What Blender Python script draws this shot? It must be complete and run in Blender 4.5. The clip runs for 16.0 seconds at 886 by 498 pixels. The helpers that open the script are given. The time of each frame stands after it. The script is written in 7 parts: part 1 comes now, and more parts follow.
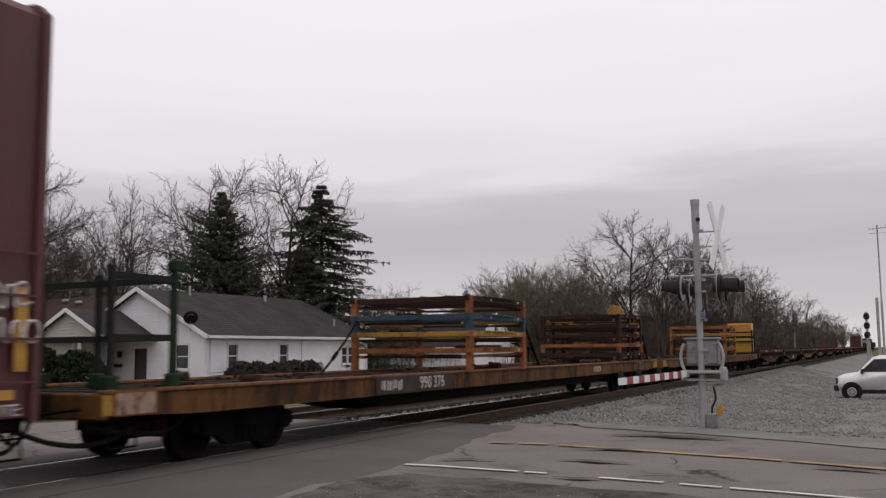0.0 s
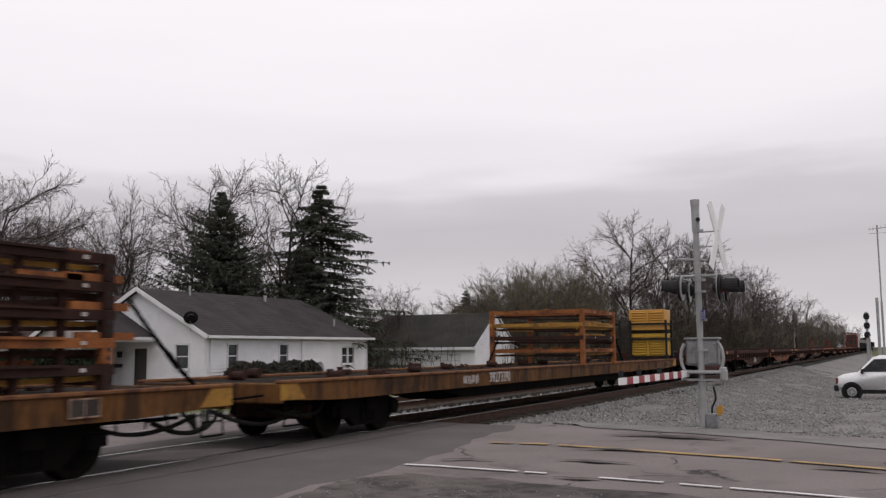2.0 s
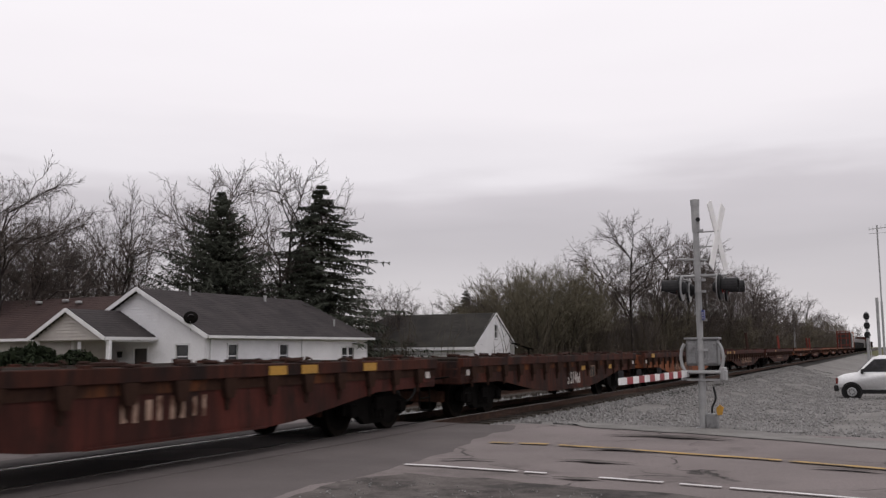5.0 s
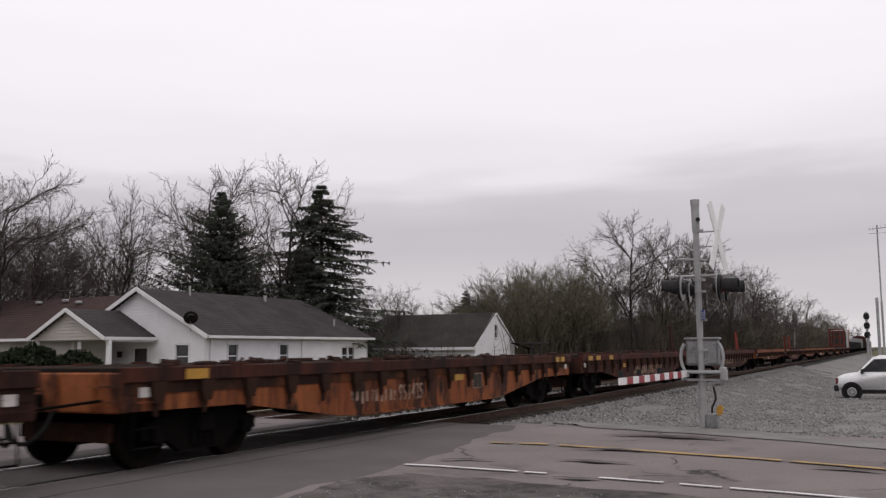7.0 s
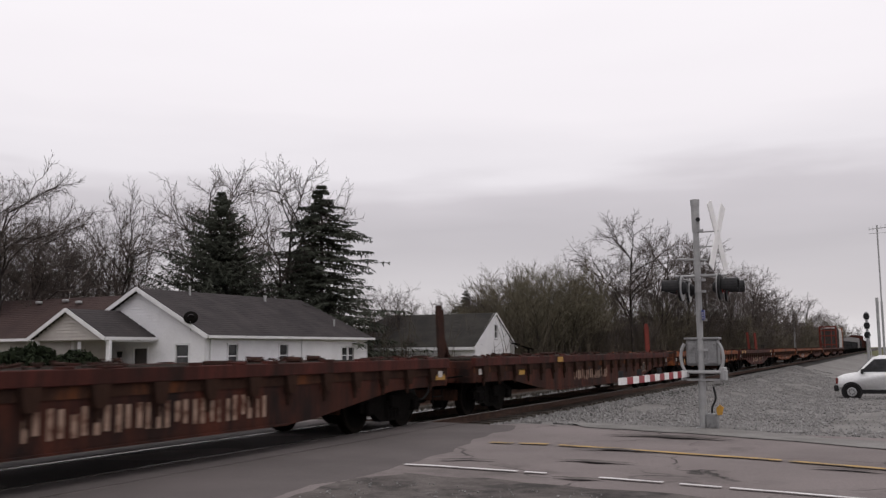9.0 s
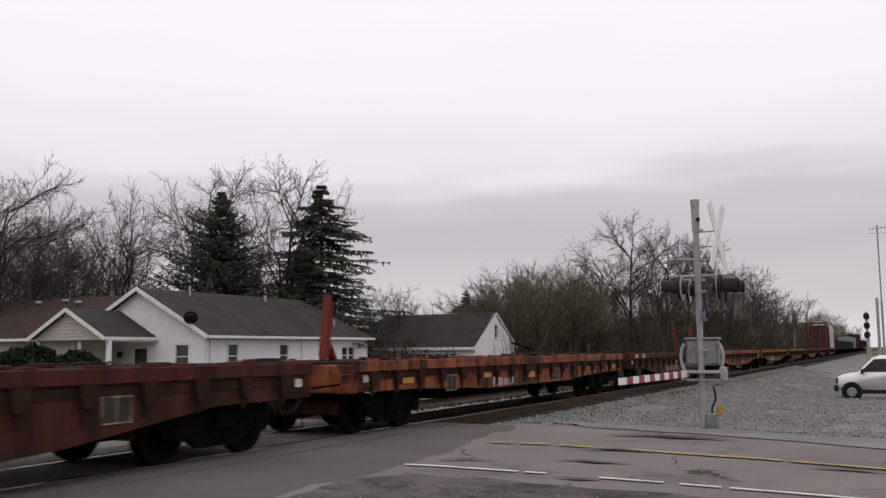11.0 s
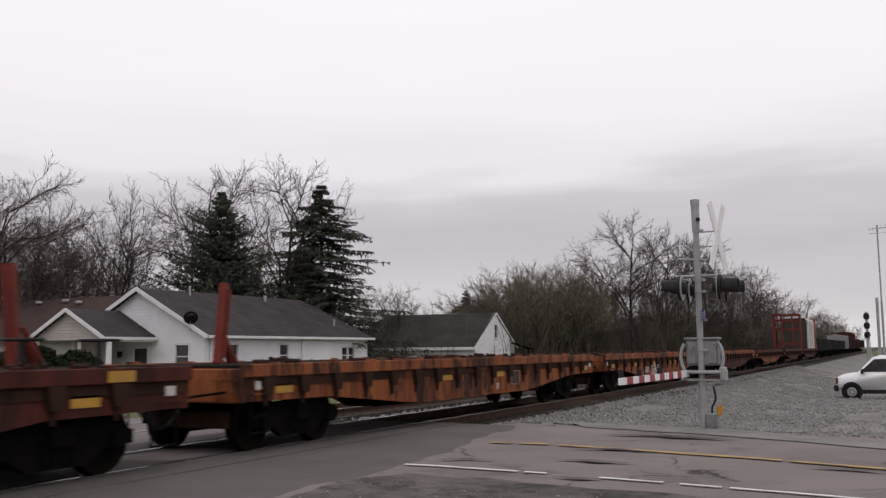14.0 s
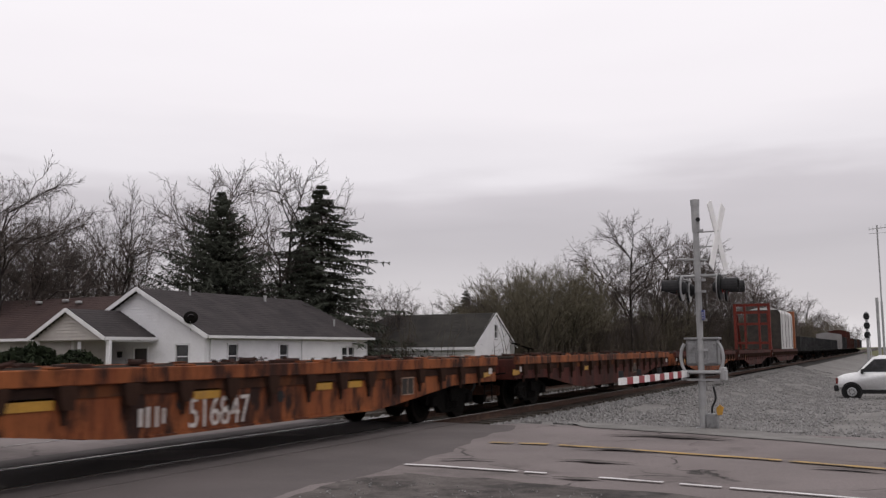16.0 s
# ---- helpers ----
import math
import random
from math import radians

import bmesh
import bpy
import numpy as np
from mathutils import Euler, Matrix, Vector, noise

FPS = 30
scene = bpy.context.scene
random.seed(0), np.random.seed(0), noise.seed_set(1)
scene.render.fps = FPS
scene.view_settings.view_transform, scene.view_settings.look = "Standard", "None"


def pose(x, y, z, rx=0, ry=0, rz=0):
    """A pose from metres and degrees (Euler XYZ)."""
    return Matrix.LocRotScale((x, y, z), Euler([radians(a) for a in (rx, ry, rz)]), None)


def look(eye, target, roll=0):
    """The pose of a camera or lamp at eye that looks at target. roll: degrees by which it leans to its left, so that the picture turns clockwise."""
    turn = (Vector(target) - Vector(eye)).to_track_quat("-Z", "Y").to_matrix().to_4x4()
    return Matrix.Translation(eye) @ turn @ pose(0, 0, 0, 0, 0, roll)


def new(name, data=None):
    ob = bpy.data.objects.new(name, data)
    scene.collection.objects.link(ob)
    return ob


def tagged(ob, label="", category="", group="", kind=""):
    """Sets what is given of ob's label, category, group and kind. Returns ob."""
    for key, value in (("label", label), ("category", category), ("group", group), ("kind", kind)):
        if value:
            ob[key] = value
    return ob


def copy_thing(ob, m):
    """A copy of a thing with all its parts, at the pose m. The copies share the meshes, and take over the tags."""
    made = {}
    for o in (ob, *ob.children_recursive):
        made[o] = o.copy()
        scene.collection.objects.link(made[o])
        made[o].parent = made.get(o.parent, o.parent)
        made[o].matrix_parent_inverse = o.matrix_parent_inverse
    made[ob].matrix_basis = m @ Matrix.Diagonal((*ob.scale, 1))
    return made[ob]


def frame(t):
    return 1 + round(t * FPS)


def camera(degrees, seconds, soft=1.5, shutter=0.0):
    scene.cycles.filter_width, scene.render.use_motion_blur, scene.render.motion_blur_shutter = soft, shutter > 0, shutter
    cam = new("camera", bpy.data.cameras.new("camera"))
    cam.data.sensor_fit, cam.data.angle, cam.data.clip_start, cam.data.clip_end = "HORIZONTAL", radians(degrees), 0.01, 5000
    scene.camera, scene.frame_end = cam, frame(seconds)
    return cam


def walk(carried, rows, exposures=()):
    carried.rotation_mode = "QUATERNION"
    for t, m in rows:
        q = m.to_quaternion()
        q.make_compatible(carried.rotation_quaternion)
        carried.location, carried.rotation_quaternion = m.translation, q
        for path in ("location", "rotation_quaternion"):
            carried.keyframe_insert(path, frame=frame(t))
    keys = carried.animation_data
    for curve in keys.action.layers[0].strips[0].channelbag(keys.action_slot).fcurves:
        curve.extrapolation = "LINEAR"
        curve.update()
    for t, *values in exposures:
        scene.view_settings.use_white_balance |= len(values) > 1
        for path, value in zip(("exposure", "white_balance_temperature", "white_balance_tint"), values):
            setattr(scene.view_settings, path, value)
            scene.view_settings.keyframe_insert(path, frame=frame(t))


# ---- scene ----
# ---- camera: on a tripod beside the grade crossing ----
EYE = Vector((0, 0, 1.255))
YAW, TILT = radians(25.84), radians(6.28)
AIM = EYE + Vector((-math.sin(YAW) * math.cos(TILT), math.cos(YAW) * math.cos(TILT), math.sin(TILT)))
cam = camera(51.18, 16.0, soft=1.35, shutter=0.2)
STAND = look(EYE, AIM, -0.59)
walk(cam, [(0.0, STAND), (16.0, STAND)], exposures=[(0.0, -0.1), (0.8, -0.1), (1.6, 0.0), (16.0, 0.0)])

# ---- overcast sky and one weak, wide sun ----
world = bpy.data.worlds.new("overcast_sky")
scene.world = world
world.use_nodes = True
wn, wl = world.node_tree.nodes, world.node_tree.links
wn.clear()
w_out = wn.new("ShaderNodeOutputWorld")
w_bg = wn.new("ShaderNodeBackground")
w_bg.inputs["Strength"].default_value = 1.0
w_tc = wn.new("ShaderNodeTexCoord")
w_sep = wn.new("ShaderNodeSeparateXYZ")
wl.new(w_tc.outputs["Generated"], w_sep.inputs[0])
w_map = wn.new("ShaderNodeMapping")
w_map.inputs["Scale"].default_value = (2.2, 2.2, 13.0)
w_map.inputs["Rotation"].default_value = (0.05, -0.06, 0.0)
wl.new(w_tc.outputs["Generated"], w_map.inputs[0])
w_noise = wn.new("ShaderNodeTexNoise")
w_noise.inputs["Scale"].default_value = 1.6
w_noise.inputs["Detail"].default_value = 4.0
w_noise.inputs["Roughness"].default_value = 0.45
wl.new(w_map.outputs[0], w_noise.inputs["Vector"])
w_sub = wn.new("ShaderNodeMath")
w_sub.operation = "MULTIPLY_ADD"
w_sub.inputs[1].default_value = 0.10
wl.new(w_noise.outputs["Fac"], w_sub.inputs[0])
wl.new(w_sep.outputs["Z"], w_sub.inputs[2])
w_ramp = wn.new("ShaderNodeValToRGB")
el = w_ramp.color_ramp.elements
el[0].position, el[0].color = 0.03, (0.784, 0.749, 0.770, 1)
el[1].position, el[1].color = 1.0, (1.005, 0.970, 0.985, 1)
for pos, col in ((0.10, (0.603, 0.566, 0.590, 1)), (0.17, (0.533, 0.497, 0.522, 1)), (0.215, (0.613, 0.571, 0.600, 1)),
                 (0.245, (0.804, 0.763, 0.795, 1)), (0.30, (0.894, 0.847, 0.877, 1)), (0.42, (0.955, 0.911, 0.941, 1))):
    e = el.new(pos)
    e.color = col
wl.new(w_sub.outputs[0], w_ramp.inputs[0])
w_sky = wn.new("ShaderNodeTexSky")
w_sky.sky_type = "NISHITA"
w_sky.sun_disc = False
w_sky.sun_elevation, w_sky.sun_rotation = radians(54.6), radians(136)
w_mix = wn.new("ShaderNodeMix")
w_mix.data_type = "RGBA"
w_mix.blend_type = "ADD"
w_mix.inputs["Factor"].default_value = 0.006
wl.new(w_ramp.outputs[0], w_mix.inputs["A"])
wl.new(w_sky.outputs[0], w_mix.inputs["B"])
wl.new(w_mix.outputs["Result"], w_bg.inputs["Color"])
wl.new(w_bg.outputs[0], w_out.inputs[0])

sun = new("sun", bpy.data.lights.new("sun", "SUN"))
sun.data.energy, sun.data.angle, sun.data.color = 0.55, radians(25), (1.0, 0.97, 0.93)
sun.matrix_world = look((0, 0, 60), Vector((0, 0, 60)) - Vector((0.40, -0.42, 0.815)))


# ---- materials ----
def material(name, base, second, scale=3.0, rough=0.8, metal=0.0, bump=0.3, fine=40.0, stretch=(1, 1, 1), cracks=None, stain=None, stain_at=0.58, stain_scale=1.2, spread=0.12, vary=0.0, grain=0.3, gloss=None, streak=None):
    """Two tones mixed by coarse noise, fine grain on top, stains with soft edges, fine relief."""
    m = bpy.data.materials.new(name)
    m.use_nodes = True
    n, l = m.node_tree.nodes, m.node_tree.links
    bsdf = n["Principled BSDF"]
    tc, mp = n.new("ShaderNodeTexCoord"), n.new("ShaderNodeMapping")
    mp.inputs["Scale"].default_value = stretch
    l.new(tc.outputs["Object"], mp.inputs[0])

    def noise_node(s, detail=5.0, r=0.6):
        t = n.new("ShaderNodeTexNoise")
        t.inputs["Scale"].default_value, t.inputs["Detail"].default_value, t.inputs["Roughness"].default_value = s, detail, r
        l.new(mp.outputs[0], t.inputs["Vector"])
        return t.outputs["Fac"]

    def ramp(socket, a, b):
        r = n.new("ShaderNodeMapRange")
        r.inputs["From Min"].default_value, r.inputs["From Max"].default_value = a, b
        l.new(socket, r.inputs["Value"])
        return r.outputs["Result"]

    def mix(fac, a, b, blend="MIX"):
        x = n.new("ShaderNodeMix")
        x.data_type, x.blend_type = "RGBA", blend
        if isinstance(fac, float):
            x.inputs["Factor"].default_value = fac
        else:
            l.new(fac, x.inputs["Factor"])
        for key, v in (("A", a), ("B", b)):
            if isinstance(v, tuple):
                x.inputs[key].default_value = (*v, 1)
            else:
                l.new(v, x.inputs[key])
        return x.outputs["Result"]

    col = mix(ramp(noise_node(scale), 0.35, 0.65), base, second)
    fine_fac = noise_node(fine, 3.0, 0.7)
    grey = n.new("ShaderNodeMapRange")
    grey.inputs["From Min"].default_value, grey.inputs["From Max"].default_value = 0.25, 0.75
    grey.inputs["To Min"].default_value, grey.inputs["To Max"].default_value = 1 - grain, 1 + grain
    l.new(fine_fac, grey.inputs["Value"])
    comb = n.new("ShaderNodeCombineColor")
    for k in range(3):
        l.new(grey.outputs["Result"], comb.inputs[k])
    col = mix(1.0, col, comb.outputs[0], "MULTIPLY")
    if stain:
        col = mix(ramp(noise_node(stain_scale, 6.0, 0.68), stain_at - spread / 2, stain_at + spread / 2), col, stain)
    if streak:
        sm, sn = n.new("ShaderNodeMapping"), n.new("ShaderNodeTexNoise")
        sm.inputs["Scale"].default_value = (1.0, 6.5, 0.5)
        l.new(tc.outputs["Object"], sm.inputs[0])
        sn.inputs["Scale"].default_value, sn.inputs["Detail"].default_value, sn.inputs["Roughness"].default_value = 1.0, 7.0, 0.7
        l.new(sm.outputs[0], sn.inputs["Vector"])
        col = mix(ramp(sn.outputs["Fac"], 0.47, 0.66), col, streak)
    if cracks:
        vo, wob = n.new("ShaderNodeTexVoronoi"), n.new("ShaderNodeTexNoise")
        vo.feature = "DISTANCE_TO_EDGE"
        vo.inputs["Scale"].default_value = 0.42
        wob.inputs["Scale"].default_value, wob.inputs["Detail"].default_value = 1.3, 6.0
        l.new(mp.outputs[0], wob.inputs["Vector"])
        shift = n.new("ShaderNodeMix")
        shift.data_type, shift.blend_type = "RGBA", "ADD"
        shift.inputs["Factor"].default_value = 1.1
        l.new(mp.outputs[0], shift.inputs["A"])
        l.new(wob.outputs["Color"], shift.inputs["B"])
        l.new(shift.outputs["Result"], vo.inputs["Vector"])
        crack = ramp(vo.outputs["Distance"], 0.016, 0.003)
        broken = n.new("ShaderNodeMath")
        broken.operation = "MULTIPLY"
        l.new(crack, broken.inputs[0])
        l.new(ramp(noise_node(0.7), 0.45, 0.6), broken.inputs[1])
        col = mix(broken.outputs[0], col, cracks)
    if vary:
        info = n.new("ShaderNodeObjectInfo")
        hs = n.new("ShaderNodeHueSaturation")
        mr = n.new("ShaderNodeMapRange")
        mr.inputs["To Min"].default_value, mr.inputs["To Max"].default_value = 1 - vary, 1 + vary
        l.new(info.outputs["Random"], mr.inputs["Value"])
        l.new(mr.outputs["Result"], hs.inputs["Value"])
        l.new(col, hs.inputs["Color"])
        col = hs.outputs["Color"]
    l.new(col, bsdf.inputs["Base Color"])
    bsdf.inputs["Metallic"].default_value = metal
    bsdf.inputs["Specular IOR Level"].default_value = gloss if gloss is not None else 0.5 if rough < 0.6 else 0.12
    rr = n.new("ShaderNodeMapRange")
    rr.inputs["To Min"].default_value, rr.inputs["To Max"].default_value = max(0.05, rough - 0.12), min(1.0, rough + 0.12)
    l.new(fine_fac, rr.inputs["Value"])
    l.new(rr.outputs["Result"], bsdf.inputs["Roughness"])
    if bump:
        b = n.new("ShaderNodeBump")
        b.inputs["Strength"].default_value, b.inputs["Distance"].default_value = bump, 0.02
        l.new(fine_fac, b.inputs["Height"])
        l.new(b.outputs["Normal"], bsdf.inputs["Normal"])
    return m


asphalt = material("worn_asphalt", (0.190, 0.163, 0.160), (0.150, 0.129, 0.126), 0.5, 0.9, 0, 0.35, 55, cracks=(0.035, 0.032, 0.03), stain=(0.088, 0.076, 0.074), stain_at=0.62, stain_scale=0.35, spread=0.16)
asphalt_dark = material("broken_asphalt", (0.070, 0.061, 0.058), (0.125, 0.110, 0.105), 2.2, 0.95, 0, 0.8, 28, stain=(0.0432, 0.03888, 0.0378), stain_at=0.56, stain_scale=1.4)
concrete = material("pale_concrete", (0.204, 0.1938, 0.187), (0.1496, 0.1428, 0.136), 1.5, 0.9, 0, 0.4, 45)
line_white = material("worn_white_line", (0.62, 0.60, 0.60), (0.5, 0.48, 0.48), 3, 0.75, 0, 0.3, 60, stain=(0.16, 0.15, 0.15), stain_at=0.66, stain_scale=3.0)
line_yellow = material("worn_yellow_line", (0.42, 0.27, 0.10), (0.31, 0.21, 0.10), 3, 0.8, 0, 0.3, 60, stain=(0.14, 0.12, 0.1), stain_at=0.56, stain_scale=2.5)
gravel = material("grey_gravel", (0.205, 0.195, 0.188), (0.15, 0.142, 0.137), 0.35, 0.95, 0, 1.0, 13, stain=(0.10, 0.093, 0.088), stain_at=0.62, stain_scale=0.25, spread=0.2)
ballast_mat = material("dark_ballast", (0.06, 0.0564, 0.054), (0.036, 0.0336, 0.0324), 0.8, 0.95, 0, 1.0, 14, gloss=0.03)
stone_mat = material("ballast_stone", (0.2635, 0.255, 0.2507), (0.1445, 0.1386, 0.136), 5.0, 0.9, 0, 0.3, 30)
grass = material("dull_spring_grass", (0.07, 0.085, 0.03), (0.11, 0.10, 0.05), 0.3, 0.95, 0, 0.8, 12, stain=(0.13, 0.11, 0.07), stain_at=0.56, stain_scale=0.2)
rail_steel = material("rail_steel", (0.62, 0.60, 0.59), (0.50, 0.485, 0.48), 6, 0.24, 1.0, 0.0, 60, grain=0.08)
rail_rust = material("rusty_rail_side", (0.10, 0.06, 0.045), (0.06, 0.04, 0.033), 6, 0.85, 0.2, 0.3, 60)
tie_wood = material("creosoted_tie", (0.05, 0.042, 0.036), (0.09, 0.078, 0.068), 4, 0.9, 0, 0.5, 30, (1, 8, 8))
yellow_car = material("weathered_yellow_paint", (0.130, 0.058, 0.018), (0.105, 0.047, 0.017), 1.1, 0.7, 0, 0.2, 30, (1, 1, 0.35), stain=(0.03, 0.016, 0.010), stain_at=0.54, stain_scale=1.5, streak=(0.04, 0.022, 0.012))
deck_edge = material("orange_brown_deck_edge", (0.1901, 0.0864, 0.03744), (0.1382, 0.06048, 0.0288), 2, 0.75, 0, 0.3, 30, stain=(0.0576, 0.0288, 0.02016), stain_at=0.6, stain_scale=1.5, streak=(0.07, 0.03, 0.02))
# both steels darkened past grime: the shade under the train is in their colour
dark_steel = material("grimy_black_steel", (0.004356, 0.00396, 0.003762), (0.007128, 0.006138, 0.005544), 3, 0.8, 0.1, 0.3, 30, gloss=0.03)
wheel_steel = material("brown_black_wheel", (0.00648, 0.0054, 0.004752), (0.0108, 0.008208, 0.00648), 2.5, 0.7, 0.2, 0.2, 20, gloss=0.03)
orange_car = material("weathered_orange_paint", (0.25, 0.082, 0.030), (0.175, 0.052, 0.022), 1.6, 0.7, 0, 0.25, 26, (1, 1, 0.3), stain=(0.022, 0.012, 0.010), stain_at=0.53, stain_scale=2.2, spread=0.10, streak=(0.055, 0.020, 0.012))
maroon_car = material("rusty_maroon_paint", (0.078, 0.021, 0.016), (0.042, 0.014, 0.011), 2.0, 0.75, 0, 0.25, 26, (1, 1, 0.3), stain=(0.02, 0.011, 0.009), stain_at=0.56, stain_scale=1.3, streak=(0.028, 0.011, 0.009))
rust_car = material("brown_rust_paint", (0.070, 0.022, 0.014), (0.036, 0.014, 0.010), 2.0, 0.8, 0, 0.3, 26, (1, 1, 0.3), stain=(0.016, 0.010, 0.009), stain_at=0.54, stain_scale=1.3, streak=(0.022, 0.011, 0.009))
box_maroon = material("maroon_boxcar_paint", (0.08032, 0.01836, 0.01989), (0.06502, 0.01683, 0.01836), 0.8, 0.55, 0, 0.12, 20, (1, 1, 0.3), stain=(0.03825, 0.0153, 0.0153), stain_at=0.66, stain_scale=0.8, streak=(0.06, 0.016, 0.018))
old_wood = material("grey_brown_plank", (0.03332, 0.02587, 0.02117), (0.0196, 0.01646, 0.0145), 3, 0.9, 0, 0.5, 25, (6, 1, 6), vary=0.25, gloss=0.03)
frame_orange = material("rusty_orange_frame", (0.2869, 0.1084, 0.03506), (0.2104, 0.07331, 0.02869), 1.6, 0.7, 0, 0.2, 25, stain=(0.0765, 0.03188, 0.01912), stain_at=0.6, stain_scale=2, streak=(0.10, 0.04, 0.02))
frame_yellow = material("rusty_yellow_frame", (0.322, 0.175, 0.035), (0.231, 0.119, 0.035), 1.6, 0.7, 0, 0.2, 25, stain=(0.084, 0.042, 0.021), stain_at=0.6, stain_scale=2)
frame_blue = material("faded_blue_frame", (0.04, 0.068, 0.096), (0.028, 0.044, 0.06), 1.6, 0.7, 0, 0.2, 25, stain=(0.064, 0.036, 0.024), stain_at=0.62, stain_scale=2)
frame_brown = material("rusted_brown_frame", (0.03793, 0.01785, 0.01339), (0.02454, 0.01339, 0.01116), 1.6, 0.8, 0, 0.3, 25, stain=(0.0714, 0.02678, 0.01562), stain_at=0.64, stain_scale=2)
green_post = material("green_stake_paint", (0.014, 0.034, 0.017), (0.010, 0.022, 0.013), 2, 0.7, 0, 0.2, 25)
dark_green = material("dark_green_grey_paint", (0.011, 0.013, 0.012), (0.018, 0.020, 0.019), 2, 0.7, 0, 0.2, 25)
panel_yellow = material("yellow_enamel", (0.4092, 0.2418, 0.0155), (0.3596, 0.2046, 0.0155), 1.2, 0.5, 0, 0.1, 20, stain=(0.186, 0.1054, 0.0186), stain_at=0.68, stain_scale=2, grain=0.07)
panel_orange = material("orange_yellow_enamel", (0.462, 0.231, 0.028), (0.406, 0.196, 0.028), 1.2, 0.5, 0, 0.1, 20, grain=0.07)
reflector_yellow = material("yellow_reflector", (0.40, 0.21, 0.020), (0.32, 0.165, 0.020), 3, 0.5, 0, 0.1, 30, stain=(0.2, 0.104, 0.032), stain_at=0.66, stain_scale=4)
letter_white = material("faded_white_lettering", (0.55, 0.52, 0.5), (0.42, 0.38, 0.36), 5, 0.8, 0, 0.1, 40, stain=(0.2, 0.12, 0.09), stain_at=0.62, stain_scale=4)
letter_pale = material("ghost_lettering", (0.32, 0.225, 0.175), (0.23, 0.145, 0.105), 5, 0.8, 0, 0.1, 40, stain=(0.075, 0.034, 0.024), stain_at=0.57, stain_scale=5.0)
black_panel = material("black_stencil_panel", (0.03, 0.027, 0.025), (0.05, 0.042, 0.036), 3, 0.7, 0, 0.1, 30)
red_stake = material("faded_red_paint", (0.15, 0.030, 0.022), (0.095, 0.022, 0.018), 2, 0.7, 0, 0.2, 25)
siding = material("white_siding", (0.70, 0.69, 0.71), (0.62, 0.61, 0.63), 0.6, 0.6, 0, 0.05, 12, stain=(0.52, 0.51, 0.52), stain_at=0.68, stain_scale=0.5, spread=0.2, grain=0.07)
cream_siding = material("dull_cream_siding", (0.40, 0.37, 0.35), (0.34, 0.31, 0.295), 0.6, 0.65, 0, 0.05, 12, grain=0.07)
trim_white = material("white_trim", (0.648, 0.639, 0.657), (0.558, 0.549, 0.567), 1.0, 0.55, 0, 0.05, 15, grain=0.07)
shingle = material("charcoal_shingle", (0.038, 0.034, 0.035), (0.054, 0.047, 0.048), 0.7, 0.95, 0, 0.5, 9, stain=(0.036, 0.032, 0.0336), stain_at=0.58, stain_scale=0.4, grain=0.2)
shingle_brown = material("brown_shingle", (0.060, 0.040, 0.037), (0.046, 0.031, 0.030), 0.7, 0.95, 0, 0.5, 9, grain=0.2)
shingle_old = material("mossy_black_shingle", (0.027, 0.025, 0.024), (0.043, 0.040, 0.036), 0.6, 0.95, 0, 0.5, 9, grain=0.2)
window_dark = material("dark_window_glass", (0.02, 0.02, 0.022), (0.045, 0.045, 0.05), 1.0, 0.12, 0, 0.0, 8)
curtain = material("pale_curtain", (0.33, 0.33, 0.34), (0.24, 0.24, 0.25), 3, 0.8, 0, 0.1, 10, grain=0.07)
door_dark = material("dark_brown_door", (0.025, 0.02, 0.018), (0.035, 0.027, 0.024), 2, 0.5, 0, 0.1, 20)
galv = material("galvanised_steel", (0.34, 0.34, 0.34), (0.2635, 0.2635, 0.2677), 4, 0.5, 0.35, 0.1, 40, stain=(0.204, 0.187, 0.17), stain_at=0.66, stain_scale=2, grain=0.07)
galv_box = material("dull_aluminium_box", (0.2203, 0.2203, 0.2233), (0.1591, 0.1591, 0.1622), 4, 0.55, 0.3, 0.1, 40, stain=(0.07344, 0.06732, 0.06732), stain_at=0.6, stain_scale=3)
arm_white = material("white_gate_arm", (0.75, 0.74, 0.74), (0.66, 0.65, 0.65), 3, 0.5, 0, 0.05, 30, grain=0.07)
arm_red = material("red_gate_stripe", (0.27, 0.02, 0.03), (0.20, 0.02, 0.026), 3, 0.5, 0, 0.05, 30)
black_paint = material("matt_black_paint", (0.016, 0.016, 0.017), (0.026, 0.025, 0.026), 4, 0.6, 0, 0.1, 30)
lens_red = material("unlit_red_lens", (0.16, 0.012, 0.012), (0.10, 0.01, 0.01), 4, 0.2, 0, 0.0, 20)
blue_sign = material("blue_sign", (0.055, 0.075, 0.24), (0.05, 0.065, 0.2), 4, 0.5, 0, 0.05, 30)
van_white = material("white_van_paint", (0.84, 0.84, 0.85), (0.80, 0.80, 0.81), 1, 0.25, 0, 0.0, 15, grain=0.07)
rubber = material("black_rubber", (0.0126, 0.0126, 0.0126), (0.0182, 0.0175, 0.0175), 4, 0.8, 0, 0.2, 30, gloss=0.03)
bark = material("grey_brown_bark", (0.048, 0.040, 0.037), (0.030, 0.025, 0.024), 1.2, 0.95, 0, 0.5, 9, (3, 3, 1))
twig_mat = material("brown_twigs", (0.095, 0.077, 0.070), (0.070, 0.059, 0.055), 0.8, 0.95, 0, 0.0, 9)
twig_green = material("budding_twigs", (0.135, 0.117, 0.084), (0.105, 0.094, 0.070), 0.5, 0.95, 0, 0.0, 9)
needle = material("dark_conifer_needles", (0.046, 0.051, 0.040), (0.066, 0.071, 0.056), 0.6, 0.9, 0, 0.0, 9)
